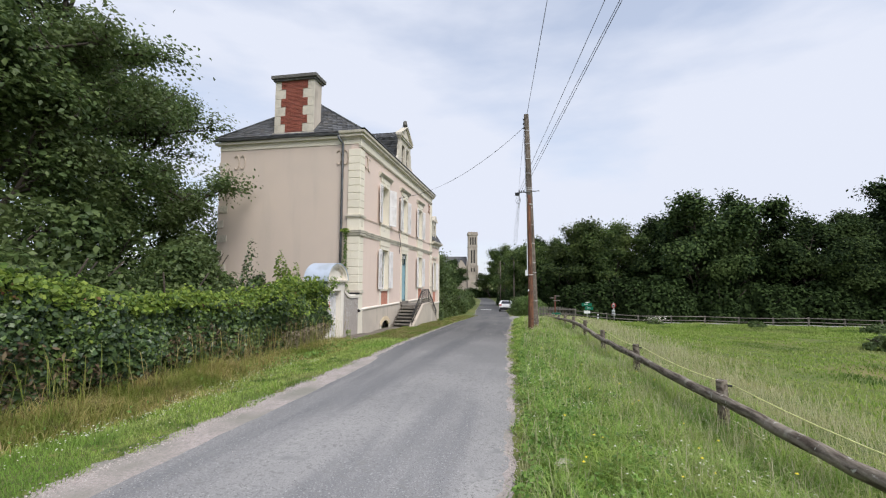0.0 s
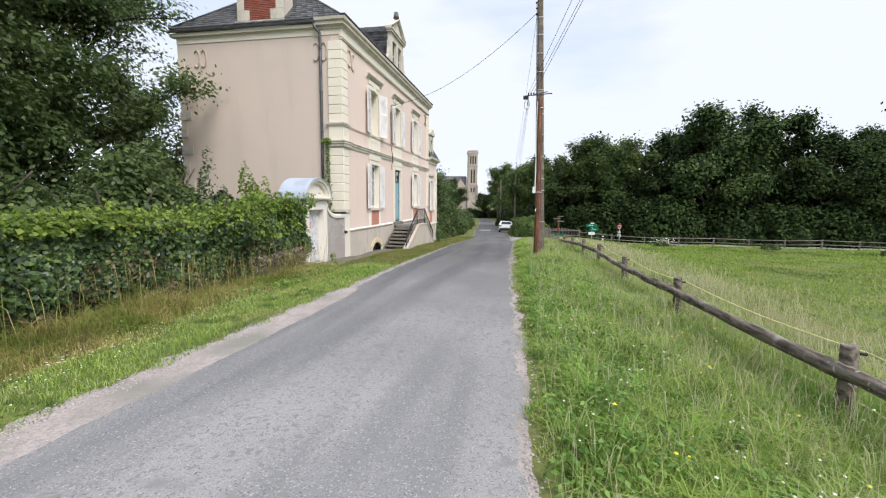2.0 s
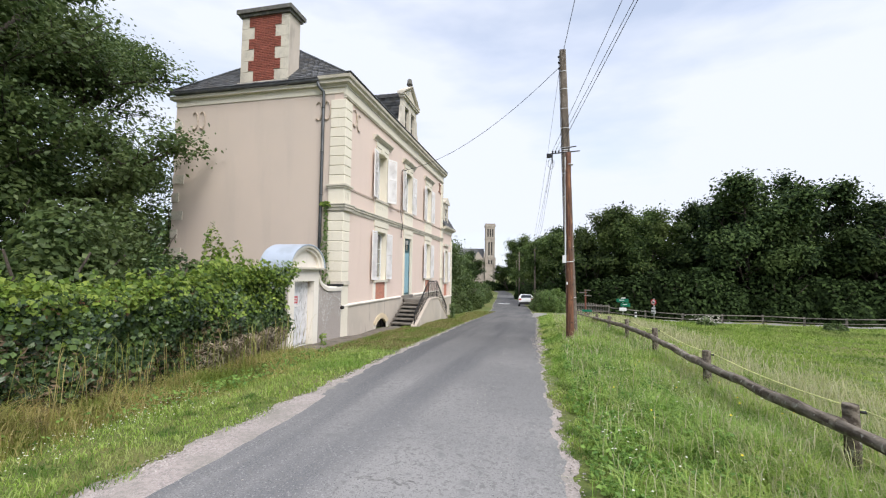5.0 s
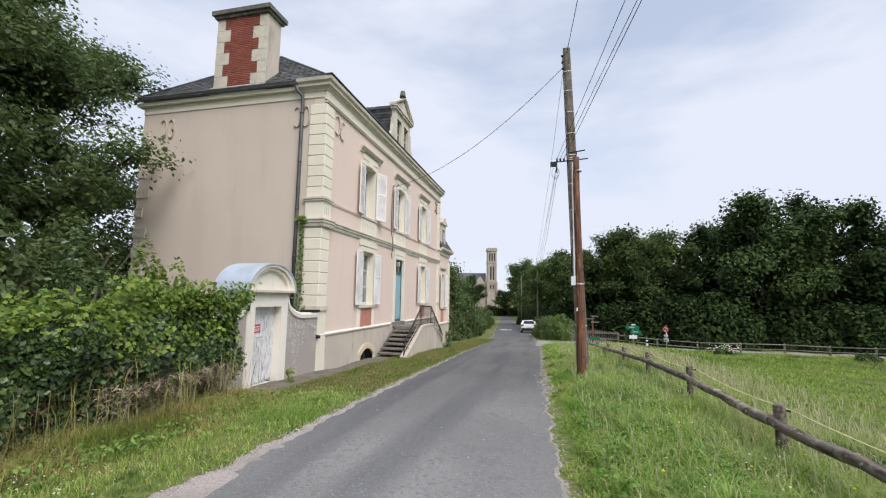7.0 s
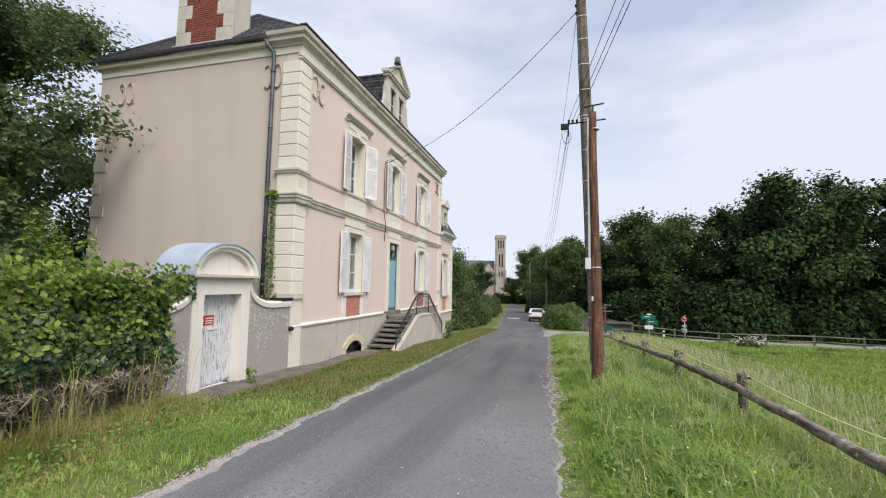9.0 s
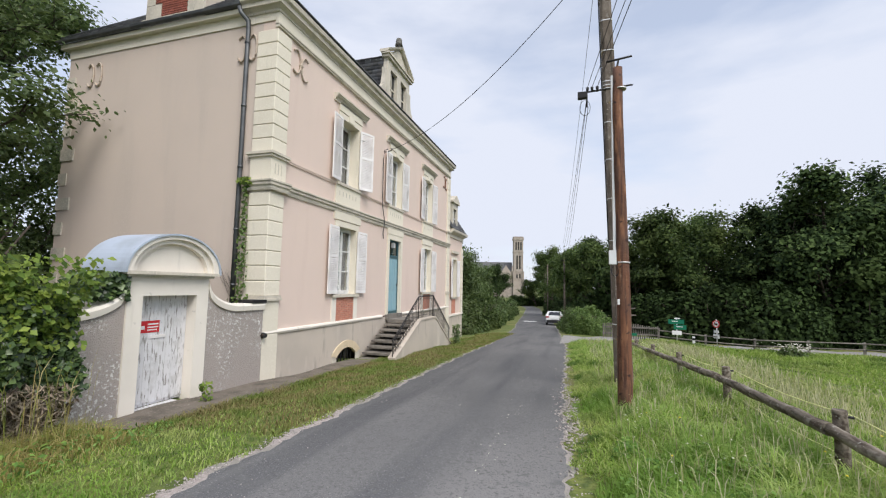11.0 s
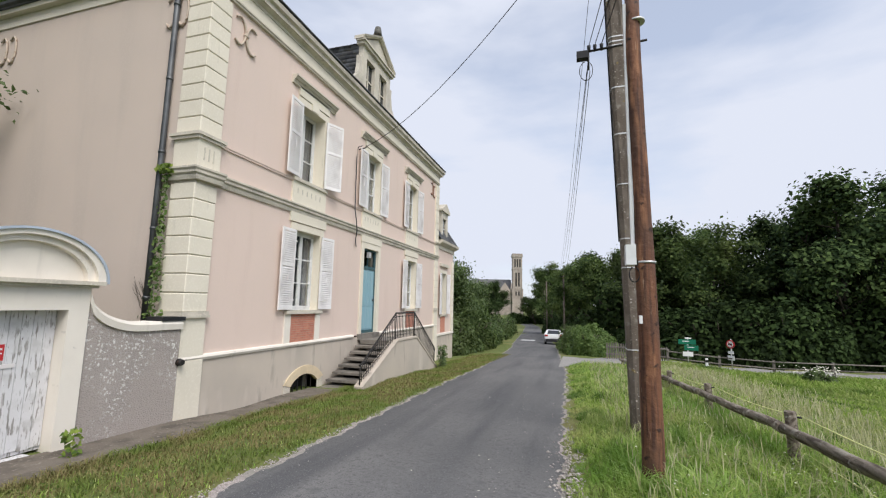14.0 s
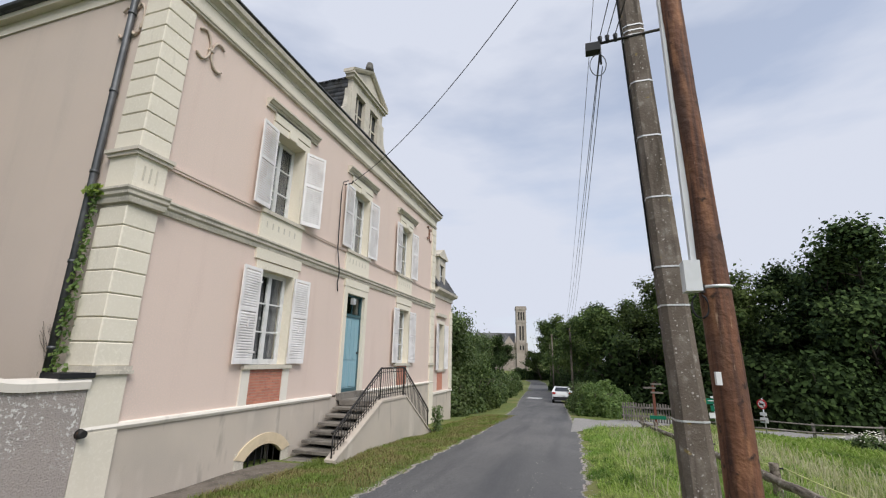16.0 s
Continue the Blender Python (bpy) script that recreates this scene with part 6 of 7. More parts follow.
def shrub_arrays(cx0, cy0, cz0, rx, ry, rz, n, size, rng):
    """Leaves over the uneven surface of a bush made of rounded boughs."""
    d = unit(rng.normal(0, 1, (n, 3)))
    d[:, 2] = np.abs(d[:, 2]) - 0.12
    r = 1 - 0.4 * rng.random(n) ** 1.5
    k = 26
    c = unit(rng.normal(0, 1, (k, 3)))
    c[:, 2] = np.abs(c[:, 2]) * 0.95
    c *= (0.55 + 0.28 * rng.random((k, 1)))
    rad = 0.2 + 0.22 * rng.random(k)
    pick = rng.integers(0, k, n)
    e = unit(rng.normal(0, 1, (n, 3)) + 0.7 * unit(c)[pick])
    q = c[pick] + e * (rad[pick] * (1 - 0.25 * rng.random(n) ** 2))[:, None]
    core = rng.random(n) < 0.3
    q = np.where(core[:, None], d * (r * 0.82)[:, None], q)
    nr = np.where(core[:, None], d, e)
    p = np.stack([cx0 + q[:, 0] * rx, cy0 + q[:, 1] * ry, cz0 + np.maximum(q[:, 2], -0.02) * rz], 1)
    return p, unit(nr + np.array([0, 0, 0.35]))


def shrub(name, x, y, rx, ry, h, n, size, material, label, group="", cat="shrub"):
    z = float(terrain(x, y))
    rng = np.random.default_rng(int(abs(x * 31 + y * 17)) + n)
    p, nr = shrub_arrays(0, 0, 0.05, rx, ry, h, n, size, rng)
    s = new(name)
    s.matrix_basis = pose(x, y, z)
    tagged(s, label, cat, group)
    v, f = leaf_arrays(p, nr, size, 0.5, 0.2, 0.6)
    ob = array_mesh("foliage", v, f, material)
    ob.parent = s
    bm = bmesh.new()
    for k in range(7):
        a = k * 0.9
        tube(bm, [(0, 0, -0.1), (0.3 * rx * math.cos(a), 0.3 * ry * math.sin(a), h * 0.4), (0.7 * rx * math.cos(a), 0.7 * ry * math.sin(a), h * 0.7)], 0.05, 0.02, 5)
    me = bpy.data.meshes.new("stems")
    bm.to_mesh(me)
    bm.free()
    me.materials.append(M_bark)
    ob = new("stems", me)
    ob.parent = s
    return s


# woodland behind the lane: a few grown once, then repeated
WOOD = "woodland trees behind the pasture"
kinds = [make_tree("woodland_tree", 12, 0.8 + 0.1 * k, 40 + k, 19000, 0.30, M_leaf_mid if k < 2 else M_leaf_far, "mid green broadleaved tree at the woodland edge" if k < 2 else "dark green broadleaved tree at the woodland edge", 0.62, 3, 5, 0.12, group=WOOD) for k in range(4)]
wood = [(3.5, 62, 0.78), (6.5, 55, 0.86), (24.8, 51, 0.94), (28, 49, 0.76), (10, 50, 0.92), (14.5, 52, 0.98), (17.5, 48, 0.92), (21.5, 50, 1.15), (31.5, 50, 0.76), (35.5, 48, 0.92), (39, 52, 1.05), (44, 50, 1.05), (50, 54, 1.1), (12, 60, 0.95), (20, 60, 0.92), (29, 60, 0.86), (25.5, 57, 0.84), (34, 62, 0.85), (42, 64, 1.0), (-0.2, 76, 0.8), (3.5, 84, 0.95), (-2.5, 98, 1.1), (8, 72, 1.05), (-6, 128, 1.2), (-13.0, 165, 0.9), (-24, 150, 1.2), (-9, 160, 1.2), (-2, 140, 1.3), (-30, 165, 1.3)]
for k, (x, y, s) in enumerate(wood):
    m = pose(x, y, float(terrain(x, y)) - 0.2, 0, 0, (k * 77) % 360) @ Matrix.Diagonal((s * 1.1, s * 1.1, s * 1.1, 1))
    if k < 4:
        kinds[k].matrix_basis = m
    else:
        copy_thing(kinds[k % 2 + (2 if x > 12.5 or k % 5 == 0 else 0)], m)
# undergrowth that closes the foot of the woodland
UG = "undergrowth at the woodland foot"
# its very dark leaves carry the shade under the trees in their colour
under = shrub("undergrowth_bush", 9, 45.0, 3.4, 2.2, 4.0, 5200, 0.31, M_leaf_under_shade, "dense undergrowth at the foot of the woodland, shade painted into its leaves", UG)
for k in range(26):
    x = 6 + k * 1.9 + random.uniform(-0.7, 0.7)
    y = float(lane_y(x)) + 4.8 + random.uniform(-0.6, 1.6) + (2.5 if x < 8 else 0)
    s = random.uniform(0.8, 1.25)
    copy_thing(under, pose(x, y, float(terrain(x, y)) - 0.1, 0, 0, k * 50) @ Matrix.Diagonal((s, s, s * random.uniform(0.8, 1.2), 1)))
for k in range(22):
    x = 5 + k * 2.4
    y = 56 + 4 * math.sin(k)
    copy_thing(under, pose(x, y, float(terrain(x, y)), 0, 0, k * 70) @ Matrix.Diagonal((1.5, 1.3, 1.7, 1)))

# hedge at the lane corner
for k, (x, y, r, h) in enumerate(((0.35, 39.4, 1.1, 1.75), (0.1, 41.5, 1.2, 1.9), (-0.1, 44.0, 1.2, 1.9), (-0.3, 46.6, 1.2, 1.9), (1.05, 40.4, 1.1, 1.75))):
    shrub("corner_hedge", x, y, r, r + 0.25, h, 7000, 0.13, M_leaf_hedge if k % 2 == 0 else M_leaf_tree, "rounded green hedge bush at the lane corner", "hedge at the lane corner")
# trees and bushes along the road past the house
ROADSIDE = "roadside trees past the house"
rs = make_tree("roadside_tree", 6.6, 0.95, 71, 10000, 0.22, M_leaf_tree, "leafy roadside tree past the house", 0.55, 3, 5, 0.08, group=ROADSIDE)
spots = [(-9.6, 41.5, 0.95), (-10.2, 47, 0.9), (-11.4, 52, 0.9), (-12.8, 58, 0.9), (-14.6, 66, 0.95), (-16.5, 76, 1.0), (-19, 88, 1.0), (-22, 100, 1.1), (-13.5, 47, 1.1), (-15, 55, 1.1), (-25, 118, 1.2)]
for k, (x, y, s) in enumerate(spots):
    m = pose(x, y, float(terrain(x, y)) - 0.1, 0, 0, k * 83) @ Matrix.Diagonal((s, s, s * 1.12, 1))
    if k == 0:
        rs.matrix_basis = m
    else:
        copy_thing(rs, m)
for k, (x, y, h) in enumerate(((-7.6, 39.0, 2.4), (-7.2, 42.5, 2.9), (-7.6, 46.0, 2.9), (-8.2, 50, 3.0), (-9.4, 55, 3.0), (-10.8, 61, 3.0), (-12.2, 68, 3.0), (-14, 77, 3.2), (-16, 88, 3.2))):
    shrub("roadside_bush", x, y, 1.5, 2.3, h, 6500, 0.19, M_leaf_mid if k % 3 else M_leaf_tree, "green bush on the grassy bank past the house", "bushes past the house")
for k, (x, y, h) in enumerate(((0.8, 66, 3.4), (-0.8, 78, 3.6), (-2.6, 90, 3.6), (-4.6, 104, 3.6))):
    shrub("roadside_bush", x, y, 2.0, 5.0, h, 6000, 0.28, M_leaf_far, "dark bush on the far side of the lane corner", "bushes past the corner")

for k in range(9):
    x, y = -34 + k * 4.6, 150 + 6 * math.sin(k * 2.1)
    if not -25 < x < -10:
        shrub("far_thicket", x, y, 3.4, 3.0, 6.5 + 1.5 * math.sin(k), 2600, 0.6, M_leaf_far, "dark thicket where the road bends away", "thicket at the bend")
for x, y in ((-20, 168), (-15, 172), (-10, 170)):
    shrub("far_thicket", x, y, 4.0, 3.0, 4.2, 2600, 0.6, M_leaf_far, "dark thicket where the road bends away", "thicket at the bend")

for k in range(9):
    y = 50 + 6.5 * k
    shrub("verge_bush", float(road_left(y)) - 2.3 - 0.25 * (k % 3), y, 1.7, 3.6, 2.6 + 0.9 * math.sin(k * 2.3), 3200, 0.22, M_leaf_far if k % 3 else M_leaf_tree, "dense green bush close to the road edge", "bushes along the road")
# large trees in the garden behind the ivy wall
GARDEN = "garden trees behind the ivy wall"
garden = [(-17.3, 14.4, 15.0, 81, 36000, (0.06, -0.06)), (-18.5, 9.5, 16.0, 82, 32000, (0.05, 0.0)), (-13.8, 9.2, 10.5, 83, 26000, (0.0, 0.0)), (-21.5, 17.5, 13.5, 84, 22000, (0.0, 0.0)), (-14.5, 3.2, 13.0, 85, 9000, (0, 0))]
for x, y, h, seed, n, lean in garden:
    t = make_tree("garden_tree", h, 0.95, seed, int(n * 1.6), 0.165, M_leaf_tree, "tall dark-leaved garden tree with spreading limbs", 0.42, 3, 6, 0.15, lean, group=GARDEN)
    t.matrix_basis = pose(x, y, float(terrain(x, y)) - 0.1, 0, 0, seed * 40)
for k, (x, y, rx, ry, h, n, m) in enumerate(((-9.6, 3.5, 1.8, 2.2, 3.2, 7000, M_leaf_tree), (-9.8, 7.2, 1.9, 2.3, 3.6, 8000, M_leaf_tree), (-9.9, 10.8, 1.8, 2.0, 3.4, 8000, M_leaf_tree), (-11.5, 13.4, 1.9, 1.7, 3.0, 7000, M_leaf_tree), (-13.2, 15.4, 2.0, 1.8, 4.8, 8000, M_leaf_tree), (-15.2, 12.8, 2.6, 2.2, 5.6, 9000, M_leaf_tree), (-9.3, 13.9, 0.9, 0.9, 2.5, 3500, M_leaf_tree), (-13.0, 7.5, 2.2, 2.6, 5.0, 8000, M_leaf_tree), (-17.0, 18.6, 2.4, 2.4, 5.6, 7000, M_leaf_tree), (-15.3, 16.6, 1.7, 1.4, 5.6, 7000, M_leaf_tree), (-16.9, 20.6, 2.4, 2.2, 7.0, 8000, M_leaf_tree))):
    shrub("garden_shrub", x, y, rx, ry, h, int(n * 1.5), 0.15, m, "dense garden shrub behind the ivy wall", "garden shrubs")

# ---- ivy-covered garden wall ----
np.random.seed(7)
hedge_y0, hedge_y1 = -3.0, 13.75


def hedge_top(y):
    return 1.52 + 0.05 * np.sin(y * 1.9) + 0.045 * np.sin(y * 4.3 + 1) - 0.46 * smooth01((y - 3.8) / 4) + 0.42 * np.exp(-((y - 12.5) / 0.8) ** 2)


ivy_wall = empty("ivy_wall", -6.9, 6, float(terrain(-6.9, 6)), "garden wall thickly overgrown with dark ivy and yellow-green creeper", "ivy wall")
bm = bmesh.new()
ys = np.linspace(hedge_y0, hedge_y1 - 0.1, 40)
sweep(bm, [(-7.35, 0), (-6.72, 0), (-6.72, 1), (-7.35, 1)], [((0, y, -1.2), (1, 0, 0), (0, 0, float(hedge_top(y)) + 0.95)) for y in ys])
part("wall_core", bm, M_plinth, ivy_wall, "old masonry under the ivy")


def hedge_front(y, z):
    return -6.42 + 0.13 * np.sin(y * 2.3 + z) + 0.10 * np.sin(y * 5.1 - z * 3) + 0.08 * np.sin(z * 4.5 + y) + 0.05 * np.sin(y * 11.3 + 2 * np.sin(z * 6)) * np.cos(z * 9 + y) - 0.16 * smooth01((0.1 - z) / 0.6)


n = 78000
y = hedge_y0 + (hedge_y1 - hedge_y0) * rand(n) ** 0.8
zb = terrain(np.full(n, -6.4), y)
u = rand(n)
foot = 0.12 + 0.5 * smooth01((y - 11.0) / 1.0)
z = zb + foot + (hedge_top(y) - zb - foot) * u
x = hedge_front(y, z) + np.random.normal(0, 0.05, n) - 0.15 * smooth01((z - hedge_top(y) + 0.25) / 0.25)
p = np.stack([x, y, z], 1)
v, f = leaf_arrays(p, np.tile([1.0, -0.1, 0.45], (n, 1)), 0.078, 0.7, 0.8, 0.85)
tagged(array_mesh("ivy_leaves", v, f, M_ivy, ivy_wall, "dark glossy ivy leaves"), kind="stuff")
n = 20000
y = hedge_y0 + (hedge_y1 - hedge_y0) * rand(n)
x = -7.35 + 1.0 * rand(n)
z = hedge_top(y) + 0.10 * np.sin(x * 5 + y * 2) * 0.6 + np.abs(np.random.normal(0, 0.06, n) * (1 + 1.3 * (np.sin(y * 3.7) * np.sin(y * 1.3) > 0.35))) - 0.22 * smooth01((x + 6.62) / 0.3)
thin = rand(n) < 0.55 + 0.45 * np.sin(y * 1.1 + 1) ** 2
p = np.stack([x, y, z], 1)[thin]
v, f = leaf_arrays(p, np.tile([0.35, 0.0, 1.0], (len(p), 1)), 0.095, 0.7, 0.5, 0.75)
tagged(array_mesh("creeper_leaves", v, f, M_creeper, ivy_wall, "yellow-green creeper leaves"), kind="stuff")
n = 1900
y = 10.9 + 2.9 * rand(n)
z = 0.5 + 1.15 * rand(n)
x = hedge_front(y, z) + 0.08 + np.random.normal(0, 0.06, n)
v, f = leaf_arrays(np.stack([x, y, z], 1), np.tile([1.0, 0.0, 0.6], (n, 1)), 0.085, 0.5, 0.5, 0.7)
tagged(array_mesh("creeper_leaves", v, f, M_creeper, ivy_wall, "yellow-green creeper leaves"), kind="stuff")
n = 12000
y = hedge_y0 + (hedge_y1 - hedge_y0) * rand(n)
zb = terrain(np.full(n, -6.4), y)
z = zb + 0.05 + 0.85 * rand(n) ** 1.6 * (0.5 + 0.9 * np.sin(y * 0.9 + 0.6) ** 2)
p = np.stack([hedge_front(y, z) + 0.05 + np.random.normal(0, 0.05, n), y, z], 1)
v, f = leaf_arrays(p, np.tile([1.0, 0.0, 0.2], (n, 1)), 0.10, 0.9, 0.6, 0.35)
tagged(array_mesh("dead_stems", v, f, M_dead_leaf, ivy_wall, "brown dead stems and leaves at the ivy foot"), kind="stuff")
n = 4200
y = hedge_y0 + (hedge_y1 - hedge_y0) * rand(n)
z = 0.2 + 1.2 * rand(n)
z = np.where(rand(n) < 0.7, hedge_top(y) - 0.5 * rand(n) ** 1.5, z)
p = np.stack([hedge_front(y, z) + 0.05, y, z], 1)
v, f = leaf_arrays(p, np.tile([1.0, 0.0, 0.5], (n, 1)), 0.075, 0.4, 0.5, 0.85)
tagged(array_mesh("creeper_leaves", v, f, M_creeper, ivy_wall, "bright creeper leaves among the ivy"), kind="stuff")
n = 9000
y = 11.0 + 2.6 * rand(n) ** 0.8
z = -0.75 + 0.85 * rand(n) ** 1.2
p = np.stack([hedge_front(y, z) + 0.07 + np.random.normal(0, 0.1, n), y, z], 1)
v, f = leaf_arrays(p, np.tile([1.0, 0.0, 0.3], (n, 1)), 0.13, 0.9, 0.5, 0.13)
tagged(array_mesh("dead_stems", v, f, M_twig, ivy_wall, "bleached dead stems beside the gateway"), kind="stuff")
n = 240
y = rand(n) * 12
p = np.stack([hedge_front(y, 1.0) - 0.03, y, hedge_top(y) - 0.03 - 0.25 * rand(n)], 1)
v, f = leaf_arrays(p, np.tile([1.0, 0.0, 0.6], (n, 1)), 0.08, 0.5, 0.5, 0.7)
tagged(array_mesh("red_leaves", v, f, M_red_leaf, ivy_wall, "reddish creeper leaves"), kind="stuff")
shrub("creeper_bush", -7.35, 12.7, 0.5, 0.65, 2.95, 5200, 0.09, M_creeper, "yellow-green creeper bush beside the gateway", "creeper")
shrub("creeper_bush", -7.9, 11.8, 0.5, 0.55, 3.0, 4200, 0.09, M_ivy, "dark ivy bush behind the wall", "creeper")
# ivy on the gateway's shoulder and on the downpipe
n = 520
p = np.stack([-6.95 + 0.05 * rand(n) - 0.5 * rand(n) ** 2, 14.78 - 0.7 * rand(n) ** 1.4, 1.48 - 0.42 * rand(n) ** 1.5], 1)
v, f = leaf_arrays(p, np.tile([1.0, -0.3, 0.6], (n, 1)), 0.1, 0.5, 0.6, 0.8)
ivy2 = array_mesh("gateway_ivy", v, f, M_ivy)
tagged(ivy2, "dark ivy trailing over the gateway shoulder", "ivy", kind="stuff")
n = 430
h = rand(n)
z = 0.9 + 2.95 * h
w = np.interp(z, [0.9, 1.6, 2.6, 3.3, 3.85], [0.34, 0.2, 0.13, 0.09, 0.13])
p = np.stack([-7.62 + np.random.normal(0, 1, n) * w * 0.36, np.full(n, 17.88) - 0.06 * rand(n), z], 1)
v, f = leaf_arrays(p, np.tile([0.1, -1.0, 0.4], (n, 1)), 0.07, 0.5, 0.6, 0.8)
tagged(array_mesh("wall_ivy", v, f, M_leaf_hedge), "green ivy climbing beside the downpipe", "ivy", kind="stuff")
n = 160
p = np.stack([-7.62 + np.random.normal(0, 0.08, n), 17.85 - 0.06 * rand(n), 3.68 + 0.14 * rand(n)], 1)
v, f = leaf_arrays(p, np.tile([0.1, -1.0, 0.4], (n, 1)), 0.09, 0.45, 0.6, 0.8)
tagged(array_mesh("wall_ivy", v, f, M_creeper), "bright ivy tip on the storey band", "ivy", kind="stuff")
bm = bmesh.new()
for k in range(8):
    a = random.uniform(-0.5, 0.5)
    pts = [(-7.85 + 0.02 * k, 17.95, 0.9)]
    for j in range(7):
        pts.append((pts[-1][0] - abs(a) * 0.12 - random.uniform(0, 0.05), 17.955, pts[-1][2] + random.uniform(0.05, 0.16)))
    tube(bm, pts, 0.006, 0.003, 4)
tagged(part("dead_vine", bm, M_bark), "bare dead vine stems on the gable wall", "vine", kind="stuff")
n = 60
p = np.stack([-6.7 + 0.16 * rand(n), 16.0 + 0.2 * rand(n), -0.78 + 0.36 * rand(n)], 1)
v, f = leaf_arrays(p, np.tile([0.6, -0.4, 0.6], (n, 1)), 0.08, 0.5, 0.3, 0.6)
tagged(array_mesh("weed", v, f, M_creeper), "small green weed at the gateway foot", "weed", kind="stuff")
n = 420
p = np.stack([-5.5 + 0.3 * rand(n), 28.4 + 0.5 * rand(n), -1.35 + 1.0 * rand(n)], 1)
v, f = leaf_arrays(p, np.tile([0.6, -0.4, 0.6], (n, 1)), 0.1, 0.5, 0.3, 0.5)
tagged(array_mesh("weed", v, f, M_leaf_tree), "tall weeds at the far end of the steps", "weed", kind="stuff")

# ---- grass ----
np.random.seed(11)


def field(n, x0, x1, y0, y1, power=1.0):
    return x0 + (x1 - x0) * rand(n), y0 + (y1 - y0) * rand(n) ** power


def patch(x, y, s, seed=0.0):
    return 0.5 + 0.5 * np.sin(x * 2.1 / s + seed) * np.cos(y * 1.7 / s + seed * 2) * np.cos(x * 0.7 / s - y * 0.9 / s)


def grass(name, x, y, height, width, lean, material, label, sink=0.0, seed_head=False):
    z = terrain(x, y) - 0.01 - sink
    v, f = blade_arrays(x, y, z, height, width, lean, seed_head)
    return tagged(array_mesh(name, v, f, material), label, "grass", kind="stuff")


# tall verge between the road and the fence
n = 230000
x, y = field(n, -0.5, 3.2, 1.4, 31, 1.75)
keep = x > road_right(y) + 0.12 + 0.10 * np.sin(y * 3.3) + 0.06 * np.sin(y * 9)
x, y = x[keep], y[keep]
edge = smooth01((x - road_right(y) - 0.1) / 0.8)
h = (0.07 + 0.17 * edge * (0.45 + 0.8 * patch(x, y, 0.5, 1.0)) * (1 - 0.1 * smooth01((x - 1.6) / 0.8) + 0.25 * smooth01((y - 10) / 10))) * (0.6 + 0.7 * rand(len(x)))
grass("verge_grass", x, y, h * (0.85 + 0.6 * rand(len(x)) ** 3), 0.004 + 0.0045 * rand(len(x)) + 0.0006 * y * 0.6, 0.45 + 0.75 * rand(len(x)), M_grass, "lush green tall grass of the verge")
n = 13000
x, y = field(n, 0.2, 3.6, 2.5, 31, 1.3)
keep = rand(n) < patch(x, y, 1.2, 2.0) ** 0.8
x, y = x[keep], y[keep]
grass("seeding_grass", x, y, 0.2 + 0.26 * rand(len(x)), 0.0032 + 0.0004 * y, 0.2 + 0.4 * rand(len(x)), M_seed, "pale seeding grass stalks in the verge", seed_head=True)
# arching tufts and leafy clumps close to the road
n = 330
tx, ty = field(n, 0.25, 2.3, 2.4, 17, 1.5)
ok = tx > road_right(ty) + 0.3
tx, ty = tx[ok], ty[ok]
size = 0.6 + 0.8 * rand(len(tx))
m = 75
x, y = np.repeat(tx, m), np.repeat(ty, m)
sz = np.repeat(size, m)
x, y = x + np.random.normal(0, 0.05, len(x)) * sz, y + np.random.normal(0, 0.05, len(y)) * sz
grass("grass_tufts", x, y, (0.14 + 0.2 * rand(len(x))) * sz, 0.005 + 0.004 * rand(len(x)) + 0.0003 * y, 0.7 + 0.7 * rand(len(x)), M_tuft, "arching tufts of lush bright grass")
n = 210
tx, ty = field(n, 0.1, 1.5, 2.2, 15, 1.4)
ok = tx > road_right(ty) + 0.12
tx, ty = tx[ok], ty[ok]
m = 60
sz = np.repeat(0.07 + 0.09 * rand(len(tx)), m)
d = unit(np.random.normal(0, 1, (len(sz), 3)))
x, y = np.repeat(tx, m) + d[:, 0] * sz, np.repeat(ty, m) + d[:, 1] * sz
p = np.stack([x, y, terrain(x, y) + 0.02 + np.abs(d[:, 2]) * sz * 1.5], 1)
v, f = leaf_arrays(p, d + np.array([0, 0, 0.5]), 0.045, 0.5, 0.1, 0.6)
tagged(array_mesh("leafy_clumps", v, f, M_weed), "leafy weed clumps along the road edge", "weeds", kind="stuff")
n = 9000
x, y = field(n, 1.3, 4.2, 3.5, 13, 1.0)
grass("seeding_grass", x, y, 0.2 + 0.2 * rand(n), 0.0035, 0.35 + 0.5 * rand(n), M_seed, "fine pale seeding grass beside the fence", seed_head=True)
# pasture
n = 115000
x, y = field(n, 3.0, 30, 3.5, 37.5, 1.0)
keep = (rand(n) < np.clip(1.6 - (x - 3) / 22, 0.35, 1)) & (y < lane_y(x) - 2.2) & (y > 0.85 * (x - 3) - 2)
x, y = x[keep], y[keep]
grass("pasture_grass", x, y, (0.05 + 0.11 * patch(x, y, 1.6, 0.5) + 0.16 * smooth01((y - 27) / 6)) * (0.6 + 0.6 * rand(len(x))), 0.009 + 0.0012 * y, 0.35 + 0.6 * rand(len(x)), M_meadow, "bright green pasture grass")
n = 12000
x, y = field(n, 2.2, 7.0, 3.5, 31, 0.8)
keep = rand(n) < np.exp(-((x - 3.4) / 1.3) ** 2)
x, y = x[keep], y[keep]
grass("seeding_grass", x, y, 0.2 + 0.22 * rand(len(x)), 0.004 + 0.0004 * y, 0.25 + 0.4 * rand(len(x)), M_seed, "pale seeding grass along the fence", seed_head=True)
